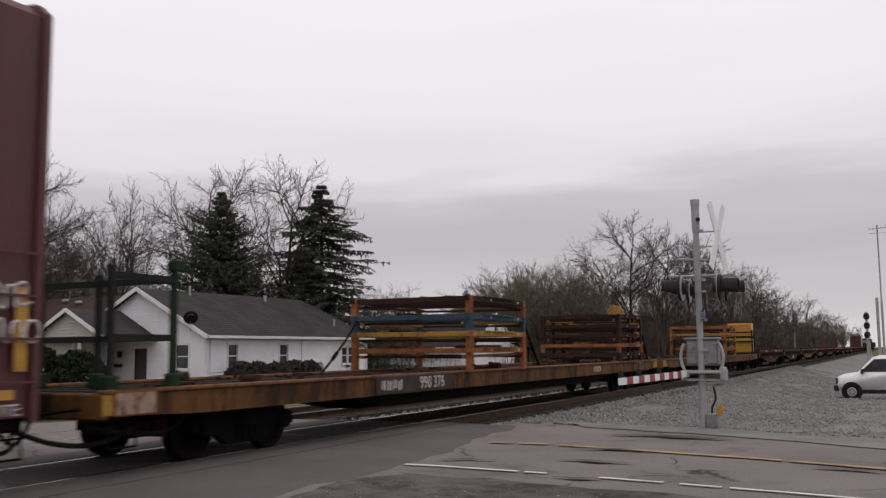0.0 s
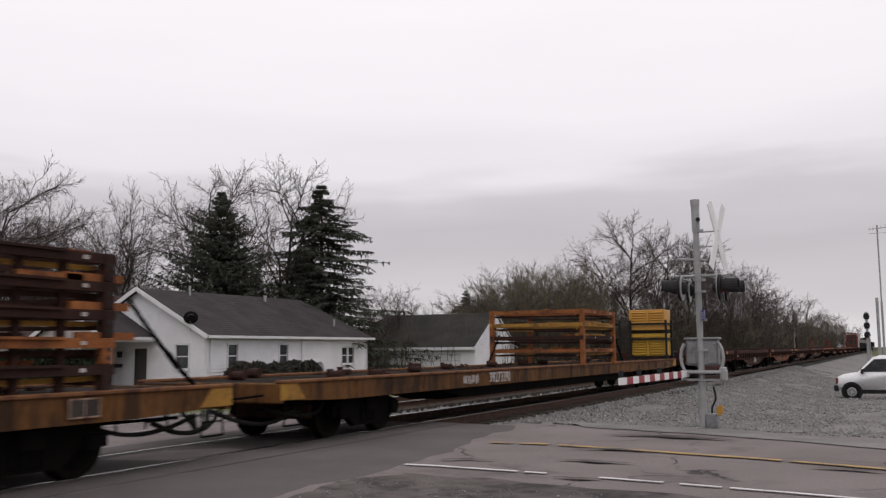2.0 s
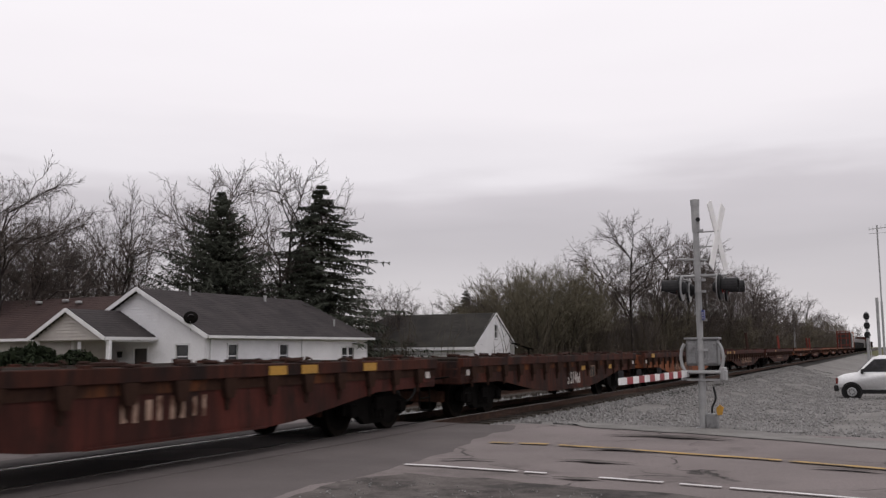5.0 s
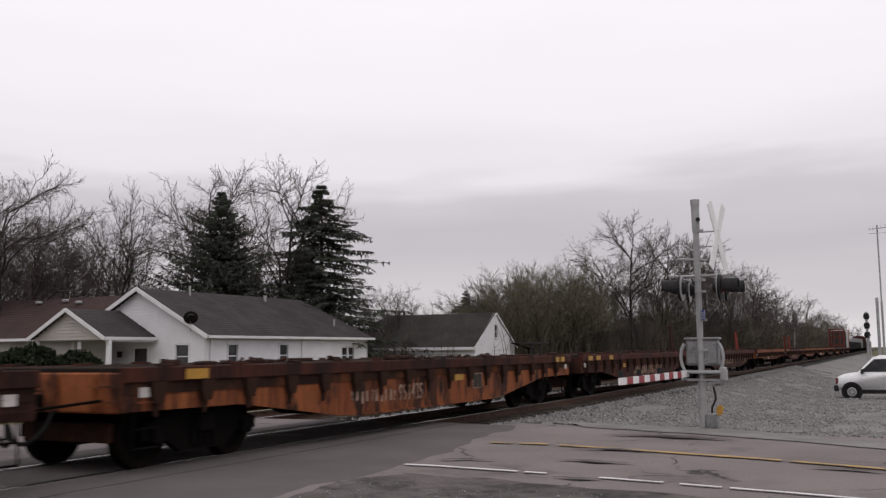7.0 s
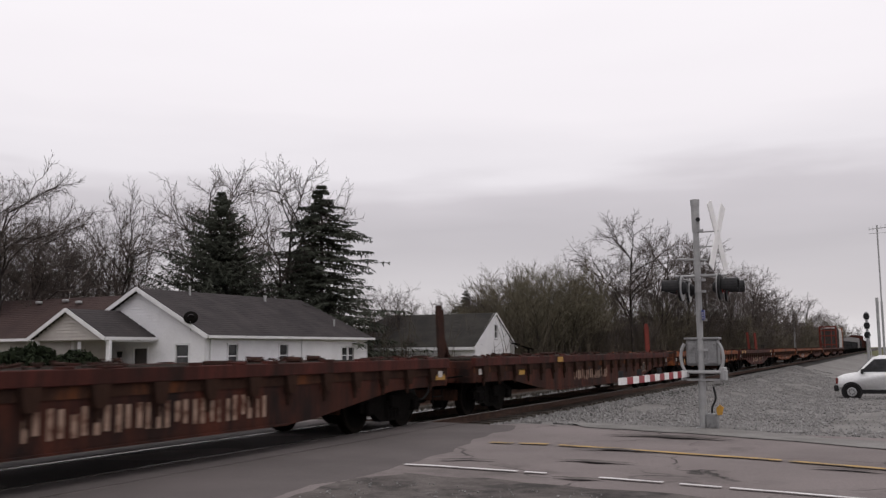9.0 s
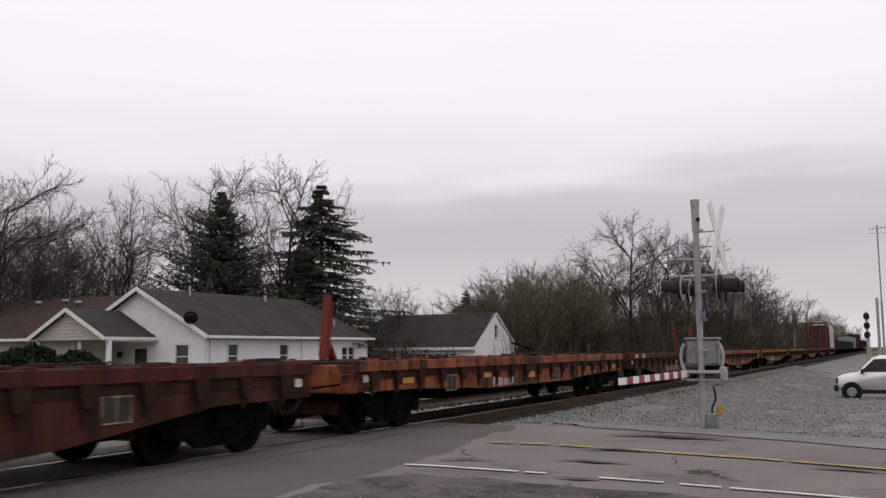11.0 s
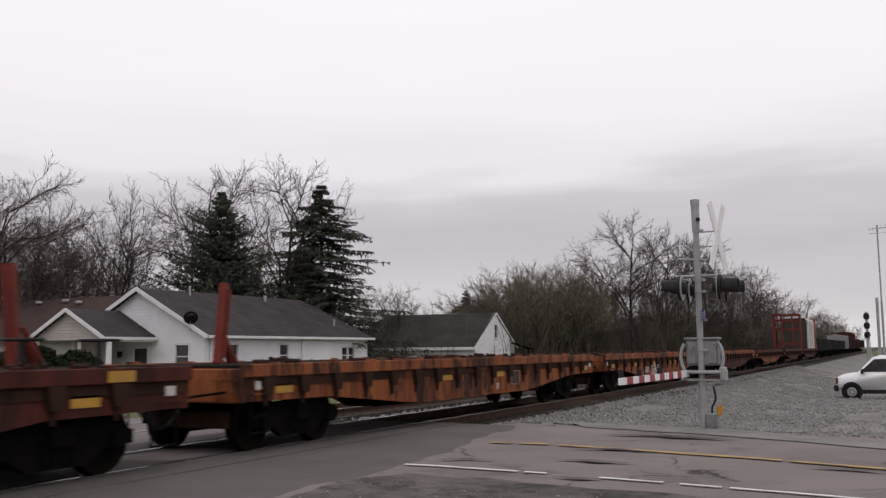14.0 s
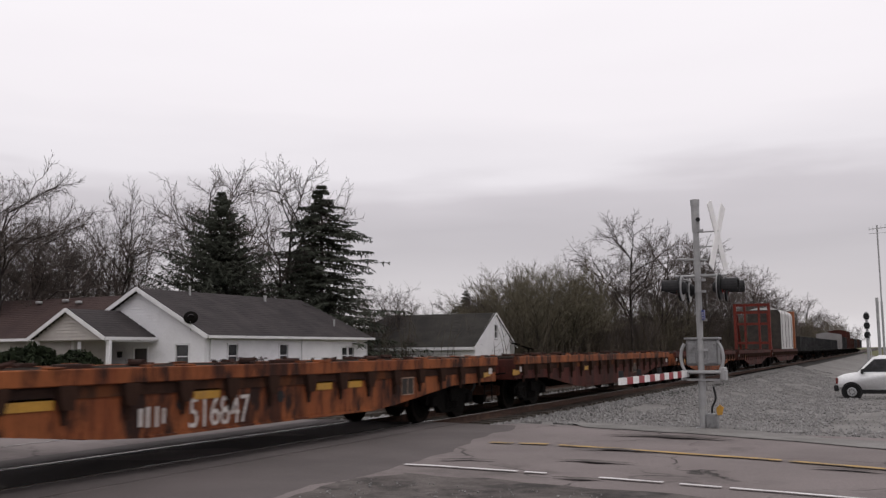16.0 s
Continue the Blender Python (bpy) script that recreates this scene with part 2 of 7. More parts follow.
hedge_leaf = material("evergreen_shrub_leaf", (0.020, 0.027, 0.013), (0.012, 0.017, 0.009), 2.0, 0.8, 0, 0.0, 9)
brush_mat = material("dry_brush", (0.085, 0.070, 0.054), (0.058, 0.050, 0.038), 0.4, 0.95, 0, 0.0, 9)
bud_green = material("fresh_green_brush", (0.10, 0.13, 0.045), (0.075, 0.095, 0.035), 0.4, 0.95, 0, 0.0, 9)
hopper_grey = material("pale_grey_hopper", (0.26, 0.25, 0.25), (0.20, 0.19, 0.19), 0.8, 0.6, 0, 0.1, 15, (1, 1, 0.3), stain=(0.22, 0.19, 0.17), stain_at=0.62, stain_scale=0.7, grain=0.07)
box_orange = material("orange_brown_boxcar", (0.28, 0.10, 0.045), (0.22, 0.08, 0.04), 0.8, 0.6, 0, 0.1, 15, (1, 1, 0.3))
gon_black = material("black_gondola_paint", (0.02, 0.02, 0.021), (0.032, 0.031, 0.031), 0.8, 0.7, 0, 0.1, 15)
# near-black tone for grime, with the shade below the deck edge painted in
grime_shade = material("black_grime", (0.022, 0.014, 0.012), (0.05, 0.026, 0.018), 1.6, 0.9, 0, 0.3, 22, (1, 1, 0.4), stain=(0.11, 0.042, 0.02), stain_at=0.6, stain_scale=1.6, gloss=0.03)
wrap_white = material("white_wrapping", (0.50, 0.49, 0.48), (0.40, 0.39, 0.385), 0.5, 0.6, 0, 0.1, 6, grain=0.1)
asphalt_track = material("newer_asphalt", (0.112, 0.097, 0.096), (0.086, 0.075, 0.074), 0.5, 0.9, 0, 0.3, 50, grain=0.2)
hedge_grey = material("grey_green_hedge", (0.055, 0.049, 0.042), (0.036, 0.033, 0.029), 1.5, 0.9, 0, 0.0, 9)


# ---- mesh helpers ----
def part(name, bm, mat, parent=None, label=""):
    """Links a bmesh as one mesh object under a thing or part."""
    me = bpy.data.meshes.new(name)
    bm.to_mesh(me)
    bm.free()
    for m in mat if isinstance(mat, (list, tuple)) else (mat,):
        me.materials.append(m)
    ob = new(name, me)
    if parent:
        ob.parent = parent
    if label:
        ob["label"] = label
    return ob


def thing(name, label, category, m=None, group="", kind=""):
    ob = new(name)
    ob.empty_display_size = 0.2
    if m is not None:
        ob.matrix_world = m
    return tagged(ob, label, category, group, kind)


def again(ob, parent, m):
    """The same mesh once more as a further part."""
    o = new(ob.name.split(".")[0], ob.data)
    o.parent, o.matrix_basis = parent, m
    if "label" in ob:
        o["label"] = ob["label"]
    return o


def box(bm, c, s, bevel=0.0, rot=None, mi=0):
    m = Matrix.Translation(c) @ (rot.to_4x4() if rot else Matrix()) @ Matrix.Diagonal((*s, 1))
    vs = bmesh.ops.create_cube(bm, size=1, matrix=m)["verts"]
    fs = {f for v in vs for f in v.link_faces}
    for f in fs:
        f.material_index = mi
    if bevel:
        es = list({e for v in vs for e in v.link_edges})
        bmesh.ops.bevel(bm, geom=es, offset=bevel, segments=1, affect="EDGES", profile=0.7)


def rod(bm, a, b, r, r2=None, seg=8, mi=0):
    a, b = Vector(a), Vector(b)
    d = b - a
    m = Matrix.Translation((a + b) / 2) @ d.to_track_quat("Z", "Y").to_matrix().to_4x4()
    out = bmesh.ops.create_cone(bm, cap_ends=True, segments=seg, radius1=r, radius2=r if r2 is None else r2, depth=d.length, matrix=m)
    for f in {f for v in out["verts"] for f in v.link_faces}:
        f.material_index = mi


def beam(bm, a, b, w, h, mi=0):
    """A square bar from a to b, w across and h high."""
    a, b = Vector(a), Vector(b)
    d = b - a
    m = Matrix.Translation((a + b) / 2) @ d.to_track_quat("Y", "Z").to_matrix().to_4x4() @ Matrix.Diagonal((w, d.length, h, 1))
    vs = bmesh.ops.create_cube(bm, size=1, matrix=m)["verts"]
    for f in {f for v in vs for f in v.link_faces}:
        f.material_index = mi


def prism(bm, pts, axis, a, b, mi=0):
    """A polygon pushed along an axis. axis 'x': pts are (y, z); 'y': (x, z); 'z': (x, y)."""
    def at(p, k):
        return {"x": (k, p[0], p[1]), "y": (p[0], k, p[1]), "z": (p[0], p[1], k)}[axis]
    lo = [bm.verts.new(at(p, a)) for p in pts]
    hi = [bm.verts.new(at(p, b)) for p in pts]
    n = len(pts)
    made = [bm.faces.new(lo[::-1]), bm.faces.new(hi)]
    for i in range(n):
        made.append(bm.faces.new((lo[i], lo[(i + 1) % n], hi[(i + 1) % n], hi[i])))
    for f in made:
        f.material_index = mi
    bmesh.ops.recalc_face_normals(bm, faces=made)


def hose(name, pts, r, mat, parent, label=""):
    cu = bpy.data.curves.new(name, "CURVE")
    cu.dimensions, cu.bevel_depth, cu.bevel_resolution, cu.resolution_u = "3D", r, 1, 6
    sp = cu.splines.new("BEZIER")
    sp.bezier_points.add(len(pts) - 1)
    for p, c in zip(sp.bezier_points, pts):
        p.co, p.handle_left_type, p.handle_right_type = c, "AUTO", "AUTO"
    cu.materials.append(mat)
    dg_ob = new(name, cu)
    dg = bpy.context.evaluated_depsgraph_get()
    me = bpy.data.meshes.new_from_object(dg_ob.evaluated_get(dg))
    bpy.data.objects.remove(dg_ob)
    ob = new(name, me)
    ob.parent = parent
    if label:
        ob["label"] = label
    return ob


def lettering(text, size, mat, parent, m, label=""):
    cu = bpy.data.curves.new("lettering", "FONT")
    cu.body, cu.size, cu.extrude, cu.align_x, cu.align_y = text, size, 0.004, "CENTER", "CENTER"
    cu.materials.append(mat)
    tmp = new("lettering", cu)
    dg = bpy.context.evaluated_depsgraph_get()
    me = bpy.data.meshes.new_from_object(tmp.evaluated_get(dg))
    bpy.data.objects.remove(tmp)
    ob = new("lettering", me)
    ob.parent, ob.matrix_basis = parent, m
    if label:
        ob["label"] = label
    return ob


def mesh_from(name, verts, faces, mats, parent=None, smooth=False):
    me = bpy.data.meshes.new(name)
    me.from_pydata(verts if isinstance(verts, list) else verts.tolist(), [], faces if isinstance(faces, list) else faces.tolist())
    for m in mats if isinstance(mats, (list, tuple)) else (mats,):
        me.materials.append(m)
    if smooth:
        me.polygons.foreach_set("use_smooth", [True] * len(me.polygons))
    me.update()
    ob = new(name, me)
    if parent:
        ob.parent = parent
    return ob


# ---- ground ----
TRACK = -9.42          # centre line of the track that the train is on
TRACK_2 = -13.45       # empty second track behind it
RAIL = -0.17           # top of the rails


def lerp(x, pts):
    return float(np.interp(x, [p[0] for p in pts], [p[1] for p in pts]))


ROAD_Z = [(-60, -1.3), (-34, -1.25), (-24, -0.75), (-15.6, -0.22), (-14.3, -0.182), (-8.0, -0.182), (-5.3, -0.20), (0, -0.27), (6, -0.4), (60, -0.6)]
LOT_Z = [(-60, -1.2), (-34, -1.2), (-24, -1.0), (-17.2, -0.75), (-15.6, -0.42), (-8.0, -0.41), (-6.0, -0.52), (-2, -0.54), (60, -0.55)]


def ground_z(x, y):
    a = lerp(x, ROAD_Z)
    b = lerp(x, LOT_Z)
    t = min(1.0, max(0.0, (y - 17.0) / 6.0))
    t = t * t * (3 - 2 * t)
    if -15.6 < x < -7.0:
        t = min(1.0, max(0.0, (y - 17.0) / 0.8))
    z = a * (1 - t) + b * t
    if x > -8:
        z -= min(0.75, max(0.0, (y - 20) * 0.022)) * min(1.0, (x + 8) / 4)
    return z


def axis_steps(*spans):
    out = []
    for a, b, n in spans:
        out += [a + (b - a) * i / n for i in range(n)]
    return out + [spans[-1][1]]


def sheet(name, xs, ys, lift, mats, pick=None, rough=0.0, parent=None):
    verts = [(x, y, ground_z(x, y) + lift + (rough * noise.noise((x * 0.7, y * 0.7, 3.1)) if rough else 0)) for y in ys for x in xs]
    nx = len(xs)
    faces = [(j * nx + i, j * nx + i + 1, (j + 1) * nx + i + 1, (j + 1) * nx + i) for j in range(len(ys) - 1) for i in range(nx - 1)]
    ob = mesh_from(name, verts, faces, mats, parent, smooth=True)
    if pick:
        for p in ob.data.polygons:
            p.material_index = pick(*p.center[:2])
    return ob


def ground_kind(x, y):
    w = 1.2 * noise.noise((x * 0.25, y * 0.25, 0))
    if -17.0 + w < x < -7.4:
        return 2 if x < -7.4 else 1
    if x >= -7.4 and y < 260 + 10 * w and x < 45:
        return 1
    return 0


gx = axis_steps((-900, -120, 8), (-120, -40, 16), (-40, -18, 22), (-18, 8, 52), (8, 45, 18), (45, 900, 10))
gy = axis_steps((-300, -20, 8), (-20, 12, 20), (12, 45, 66), (45, 110, 40), (110, 400, 24), (400, 3000, 8))
ground = tagged(sheet("ground", gx, gy, -0.03, (grass, gravel, ballast_mat), ground_kind), "grey gravel lot, dark ballast and dull grass verge", "ground", kind="structure")

# road across the tracks, its broken near shoulder, the painted lines
road = tagged(sheet("road", axis_steps((-60, -18, 14), (-18, 6, 60), (6, 40, 12)), axis_steps((-14, 8, 16), (8, 17.3, 20)), 0.0, asphalt, rough=0.012), "worn grey asphalt road over the crossing", "road", kind="structure")


def patch(name, ring, lift, mat, parent=None):
    """An irregular flat patch that follows the ground."""
    cx, cy = sum(p[0] for p in ring) / len(ring), sum(p[1] for p in ring) / len(ring)
    verts, faces = [(cx, cy, ground_z(cx, cy) + lift)], []
    dense = []
    for i, p in enumerate(ring):
        q = ring[(i + 1) % len(ring)]
        for k in range(6):
            t = k / 6
            x, y = p[0] + (q[0] - p[0]) * t, p[1] + (q[1] - p[1]) * t
            x, y = x + 0.16 * noise.noise((x * 2, y * 2, 5)), y + 0.16 * noise.noise((x * 2, y * 2, 9))
            dense.append((x, y))
    for k in (0.33, 0.66, 1.0):
        for x, y in dense:
            px, py = cx + (x - cx) * k, cy + (y - cy) * k
            verts.append((px, py, ground_z(px, py) + lift + 0.012 * noise.noise((px * 0.7, py * 0.7, 3.1))))
    n = len(dense)
    for i in range(n):
        j = (i + 1) % n
        faces.append((0, 1 + i, 1 + j))
        for r in (0, 1):
            a = 1 + r * n
            faces.append((a + i, a + n + i, a + n + j, a + j))
    return mesh_from(name, verts, faces, mat, parent)




def asphalt_strip():
    """Newer asphalt beside the rails, its worn edge feathered into the road."""
    edge = [(-12, -6.6), (4, -5.7), (8.5, -5.7), (10.2, -5.65), (12.0, -5.85), (14.9, -6.3), (16.9, -6.5)]
    ys, n = [-12 + 0.3 * k for k in range(97)], 12
    verts = []
    for y in ys:
        xe = lerp(y, edge) + 0.22 * noise.noise((y * 1.1, 4.0, 5)) + 0.06 * noise.noise((y * 5, 2.0, 5))
        for k in range(n):
            x = -7.9 + (xe + 7.9) * k / (n - 1)
            verts.append((x, y, ground_z(x, y) + (0.012 if 0 < k < n - 1 else -0.004) + 0.012 * noise.noise((x * 0.7, y * 0.7, 3.1))))
    faces = [(r * n + k, r * n + k + 1, (r + 1) * n + k + 1, (r + 1) * n + k) for r in range(len(ys) - 1) for k in range(n - 1)]
    tagged(mesh_from("newer_asphalt", verts, faces, asphalt_track, smooth=True), "darker newer asphalt beside the rails", "road", kind="structure")


asphalt_strip()
shoulder = tagged(patch("broken_shoulder", [(-5.4, 9.95), (-5.65, 8.9), (-5.5, 7.2), (-4.2, 5.0), (0, 4.2), (3, 5.5), (3, 8.9), (0.2, 9.3), (-2.2, 9.72), (-3.8, 9.9)], 0.012, asphalt_dark), "dark broken asphalt and grit beside the road", "road shoulder", kind="structure")
apron = tagged(patch("road_edge", [(-6.0, 18.3), (-5.3, 16.9), (-3, 16.5), (0, 15.3), (6, 14.6), (6, 15.6), (0, 16.1), (-2.2, 17.5), (-3.4, 18.5), (-4.6, 18.6)], 0.014, concrete), "pale worn edge of the road beside gravel", "road edge", kind="structure")


def stripe(name, course, w, mat, gaps, label, seed=0):
    """A worn painted line along a course of points on the road; gaps are in metres from its start."""
    bm = bmesh.new()
    run = 0.0
    for (x0, y0), (x1, y1) in zip(course, course[1:]):
        d = math.hypot(x1 - x0, y1 - y0)
        n = max(1, int(d / 0.09))
        for i in range(n):
            at = run + d * i / n
            wear = noise.noise((at * 1.7, seed, 0.3))
            if any(a <= at < b for a, b in gaps) or wear < -0.52:
                continue
            quad = []
            for tt, sd in ((i / n, -1), ((i + 1) / n, -1), ((i + 1) / n, 1), (i / n, 1)):
                x, y = x0 + (x1 - x0) * tt, y0 + (y1 - y0) * tt
                y += sd * w * (0.5 + 0.16 * noise.noise((x * 3, sd * 4.0, y)))
                quad.append(bm.verts.new((x, y, ground_z(x, y) + 0.02 + 0.012 * noise.noise((x * 0.7, y * 0.7, 3.1)))))
            bm.faces.new(quad)
        run += d
    bmesh.ops.remove_doubles(bm, verts=bm.verts, dist=0.001)
    return tagged(part(name, bm, mat), label, "road marking", kind="structure")


stripe("edge_line", [(-5.72, 10.61), (-5.2, 10.67), (-3.9, 10.62), (-2.3, 10.48), (-0.67, 10.31), (6.0, 9.7)], 0.085, line_white, [(1.83, 2.5), (3.36, 3.44), (3.97, 4.06)], "thin worn white edge line", 2)
stripe("centre_line", [(-5.8, 13.62), (-4.97, 13.70), (-3.78, 13.59), (-2.06, 13.36), (-0.18, 12.85), (4, 11.9), (12, 10.2)], 0.17, line_yellow, [(0.3, 0.42), (0.9, 1.05)], "faded yellow centre line, cracked", 7)
# open cracks and dark mended spots in the asphalt
for i, ring in enumerate([[(-4.4, 13.35), (-3.7, 13.5), (-3.1, 13.42), (-3.7, 13.28)], [(-3.75, 10.3), (-3.3, 10.45), (-3.0, 10.38), (-3.3, 10.2)],
                          [(-4.2, 11.9), (-3.6, 12.05), (-3.0, 11.95), (-3.6, 11.8)], [(-5.6, 11.3), (-4.9, 11.5), (-4.8, 11.44), (-5.5, 11.22)],
                          [(-1.2, 12.5), (-0.5, 12.6), (-0.1, 12.52), (-0.7, 12.42)], [(-4.6, 15.6), (-3.4, 15.9), (-2.2, 15.7), (-3.4, 15.55)],
                          [(-0.3, 11.0), (0.6, 11.15), (1.0, 11.05), (0.3, 10.95)]]):
    tagged(patch("asphalt_crack", ring, 0.026, asphalt_dark), "dark crack in the worn asphalt", "crack", "cracks", "structure")

# rails, ties
def track(xc, label):
    t = thing("railway_track", label, "railway track", pose(0, 0, RAIL), kind="structure")
    for sx in (-1, 1):
        bm = bmesh.new()
        x = xc + sx * 0.7525
        prism(bm, [(x - 0.07, -0.17), (x + 0.07, -0.17), (x + 0.07, -0.155), (x + 0.012, -0.14), (x + 0.012, -0.045), (x + 0.036, -0.036), (x + 0.036, -0.012), (x - 0.036, -0.012), (x - 0.036, -0.036), (x - 0.012, -0.045), (x - 0.012, -0.14), (x - 0.07, -0.155)], "y", -80, 900, 0)
        box(bm, (x, 410, -0.006), (0.07, 980, 0.011), mi=1)
        part("rail", bm, (rail_rust, rail_steel), t)
    bm = bmesh.new()
    for i in range(70):
        box(bm, (xc + random.uniform(-0.04, 0.04), 17.6 + i * 0.53, -0.24), (2.6, 0.23, 0.16))
    tagged(part("wooden_ties", bm, tie_wood, t), kind="stuff")
    return t


track(TRACK, "rails polished on top, on dark ties and ballast")
track(TRACK_2, "empty second track with rusty rails")
bm = bmesh.new()
for x in (TRACK - 0.66, TRACK + 0.66):
    box(bm, (x, 5, RAIL - 0.02), (0.07, 23.8, 0.03))
tagged(part("flangeway_strip", bm, black_paint), "black rubber strips along the rails in the road", "crossing panel", kind="structure")
# asphalt beside and between the rails; its darker tone paints in the train's shade
for dx, dz, wide in ((0, -0.03, 1.2), (1.22, -0.02, 0.72), (-1.22, -0.02, 0.72)):
    bm = bmesh.new()
    box(bm, (TRACK + dx, 5, RAIL + dz), (wide, 23.8, 0.04))
    tagged(part("crossing_panel", bm, asphalt_track), "asphalt along the rails, toned darker for the train's shade", "crossing panel", kind="structure")


def scatter_stones(name, area, count, size, mat, label, seed, lift=0.0, fall=0.0):
    """Loose stones: small uneven octahedra, one object."""
    rng = np.random.default_rng(seed)
    base = np.array([(1, 0, 0), (0, 1, 0), (-1, 0, 0), (0, -1, 0), (0, 0, 1), (0, 0, -1)], float)
    tri = np.array([(0, 1, 4), (1, 2, 4), (2, 3, 4), (3, 0, 4), (1, 0, 5), (2, 1, 5), (3, 2, 5), (0, 3, 5)])
    x0, x1, y0, y1 = area
    vs, fs = [], []
    for i in range(count):
        u = rng.random()
        y = y0 + (y1 - y0) * u ** 1.8
        x = x0 + (x1 - x0) * (rng.random() ** fall if fall else rng.random())
        if fall and noise.noise((x * 0.5, y * 0.25, seed)) < -0.25 + 0.5 * (x - x0) / (x1 - x0):
            x = x0 + (x - x0) * 0.5
        s = size * rng.uniform(0.5, 1.4)
        v = base * rng.uniform(0.6, 1.2, (6, 1)) * s
        a = rng.uniform(0, 6.28)
        rot = np.array([(math.cos(a), -math.sin(a), 0), (math.sin(a), math.cos(a), 0), (0, 0, 1)])
        tilt = rng.uniform(-0.6, 0.6)
        rx = np.array([(1, 0, 0), (0, math.cos(tilt), -math.sin(tilt)), (0, math.sin(tilt), math.cos(tilt))])
        v = v @ rx @ rot + (x, y, ground_z(x, y) - 0.03 + s * 0.35 + lift)
        vs.append(v)
        fs.append(tri + 6 * i)
    return tagged(mesh_from(name, np.concatenate(vs), np.concatenate(fs), mat), label, "ballast", kind="stuff")


scatter_stones("ballast_stones", (-8.2, 5.0, 18.2, 90), 22000, 0.052, stone_mat, "loose grey crushed-stone ballast", 3, 0.0, 1.8)
scatter_stones("ballast_stones", (-16.5, -10.6, 17.4, 60), 6000, 0.055, stone_mat, "loose pale crushed-stone ballast between the tracks", 4)
scatter_stones("lot_gravel", (-5.5, 14, 17.6, 75), 8000, 0.032, stone_mat, "thin loose gravel on the lot", 5)
scatter_stones("shoulder_grit", (-5.4, 3, 5.0, 9.3), 1600, 0.014, stone_mat, "grit on the broken shoulder", 6, 0.05)


# ---- the train ----
SPEED = 12.412         # metres a second, towards the camera and past it
ROLLING = []           # (thing, place along the track at 8 s, side offset, height)
WHEELSETS = []


def on_train(ob, s, x=0.0, z=0.0):
    ROLLING.append((ob, s, x, z))
    ob.matrix_world = pose(TRACK + x, s + SPEED * 8, z)


def wheelset_mesh():
    bm = bmesh.new()
    for sx in (-1, 1):
        x = sx * 0.755
        rod(bm, (x - 0.065, 0, 0.42), (x + 0.065, 0, 0.42), 0.415, seg=28)
        rod(bm, (x - sx * 0.085, 0, 0.42), (x - sx * 0.06, 0, 0.42), 0.44, seg=28)
        rod(bm, (x + 0.066, 0, 0.42), (x + 0.072, 0, 0.42), 0.33, 0.30, seg=24, mi=1)
        rod(bm, (x, 0, 0.42), (x + sx * 0.17, 0, 0.42), 0.11, seg=12)
        for k in range(3):
            a = k * 2.1
            box(bm, (x + sx * 0.075, 0.24 * math.cos(a), 0.42 + 0.24 * math.sin(a)), (0.01, 0.05, 0.09), rot=Euler((a, 0, 0)).to_matrix(), mi=1)
    rod(bm, (-1.0, 0, 0.42), (1.0, 0, 0.42), 0.08, seg=10)
    for v in bm.verts:
        v.co.z -= 0.42
    me = bpy.data.meshes.new("wheelset")
    bm.to_mesh(me)
    bm.free()
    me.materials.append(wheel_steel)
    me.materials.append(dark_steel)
    return me


def side_frame_mesh():
    bm = bmesh.new()
    prism(bm, [(-1.12, 0.36), (-1.12, 0.52), (-0.95, 0.58), (-0.45, 0.70), (0.45, 0.70), (0.95, 0.58), (1.12, 0.52), (1.12, 0.36), (0.72, 0.36), (0.42, 0.17), (-0.42, 0.17), (-0.72, 0.36)], "x", -0.06, 0.06)
    for k in (-0.866, 0.866):
        box(bm, (0.02, k, 0.42), (0.22, 0.24, 0.22), 0.03)
    for k in (-0.2, -0.07, 0.07, 0.2):
        rod(bm, (0.05, k, 0.24), (0.05, k, 0.52), 0.06, seg=8)
    me = bpy.data.meshes.new("side_frame")
    bm.to_mesh(me)
    bm.free()
    me.materials.append(dark_steel)
    return me


WHEELSET, SIDE_FRAME = wheelset_mesh(), side_frame_mesh()


def mesh_part(name, me, parent, m):
    o = new(name, me)
    o.parent, o.matrix_basis = parent, m
    return o


def trucks(car, ys, turning):
    for y in ys:
        bm = bmesh.new()
        box(bm, (0, 0, 0.52), (2.3, 0.36, 0.26), 0.03)
        box(bm, (0, 0, 0.76), (0.7, 0.5, 0.26))
        for sx in (-0.95, 0.95):
            box(bm, (sx, 0, 0.69), (0.22, 0.3, 0.12))
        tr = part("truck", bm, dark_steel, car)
        tr.location = (0, y, RAIL)
        bm = bmesh.new()
        for k in (-1, 1):
            box(bm, (0, k * 0.36, 0.40), (1.38, 0.12, 0.2), 0.02)
            box(bm, (0, k * 1.30, 0.46), (1.5, 0.10, 0.24), 0.02)
            beam(bm, (k * 0.45, -1.3, 0.5), (k * 0.45, 1.3, 0.5), 0.09, 0.2)
        part("brake_rigging", bm, grime_shade, tr)
        mesh_part("side_frame", SIDE_FRAME, tr, pose(1.0, 0, 0))
        mesh_part("side_frame", SIDE_FRAME, tr, pose(-1.0, 0, 0, 0, 0, 180))
        for k in (-0.866, 0.866):
            w = mesh_part("wheelset", WHEELSET, tr, pose(0, k, 0.42))
            if turning:
                WHEELSETS.append((w, k))


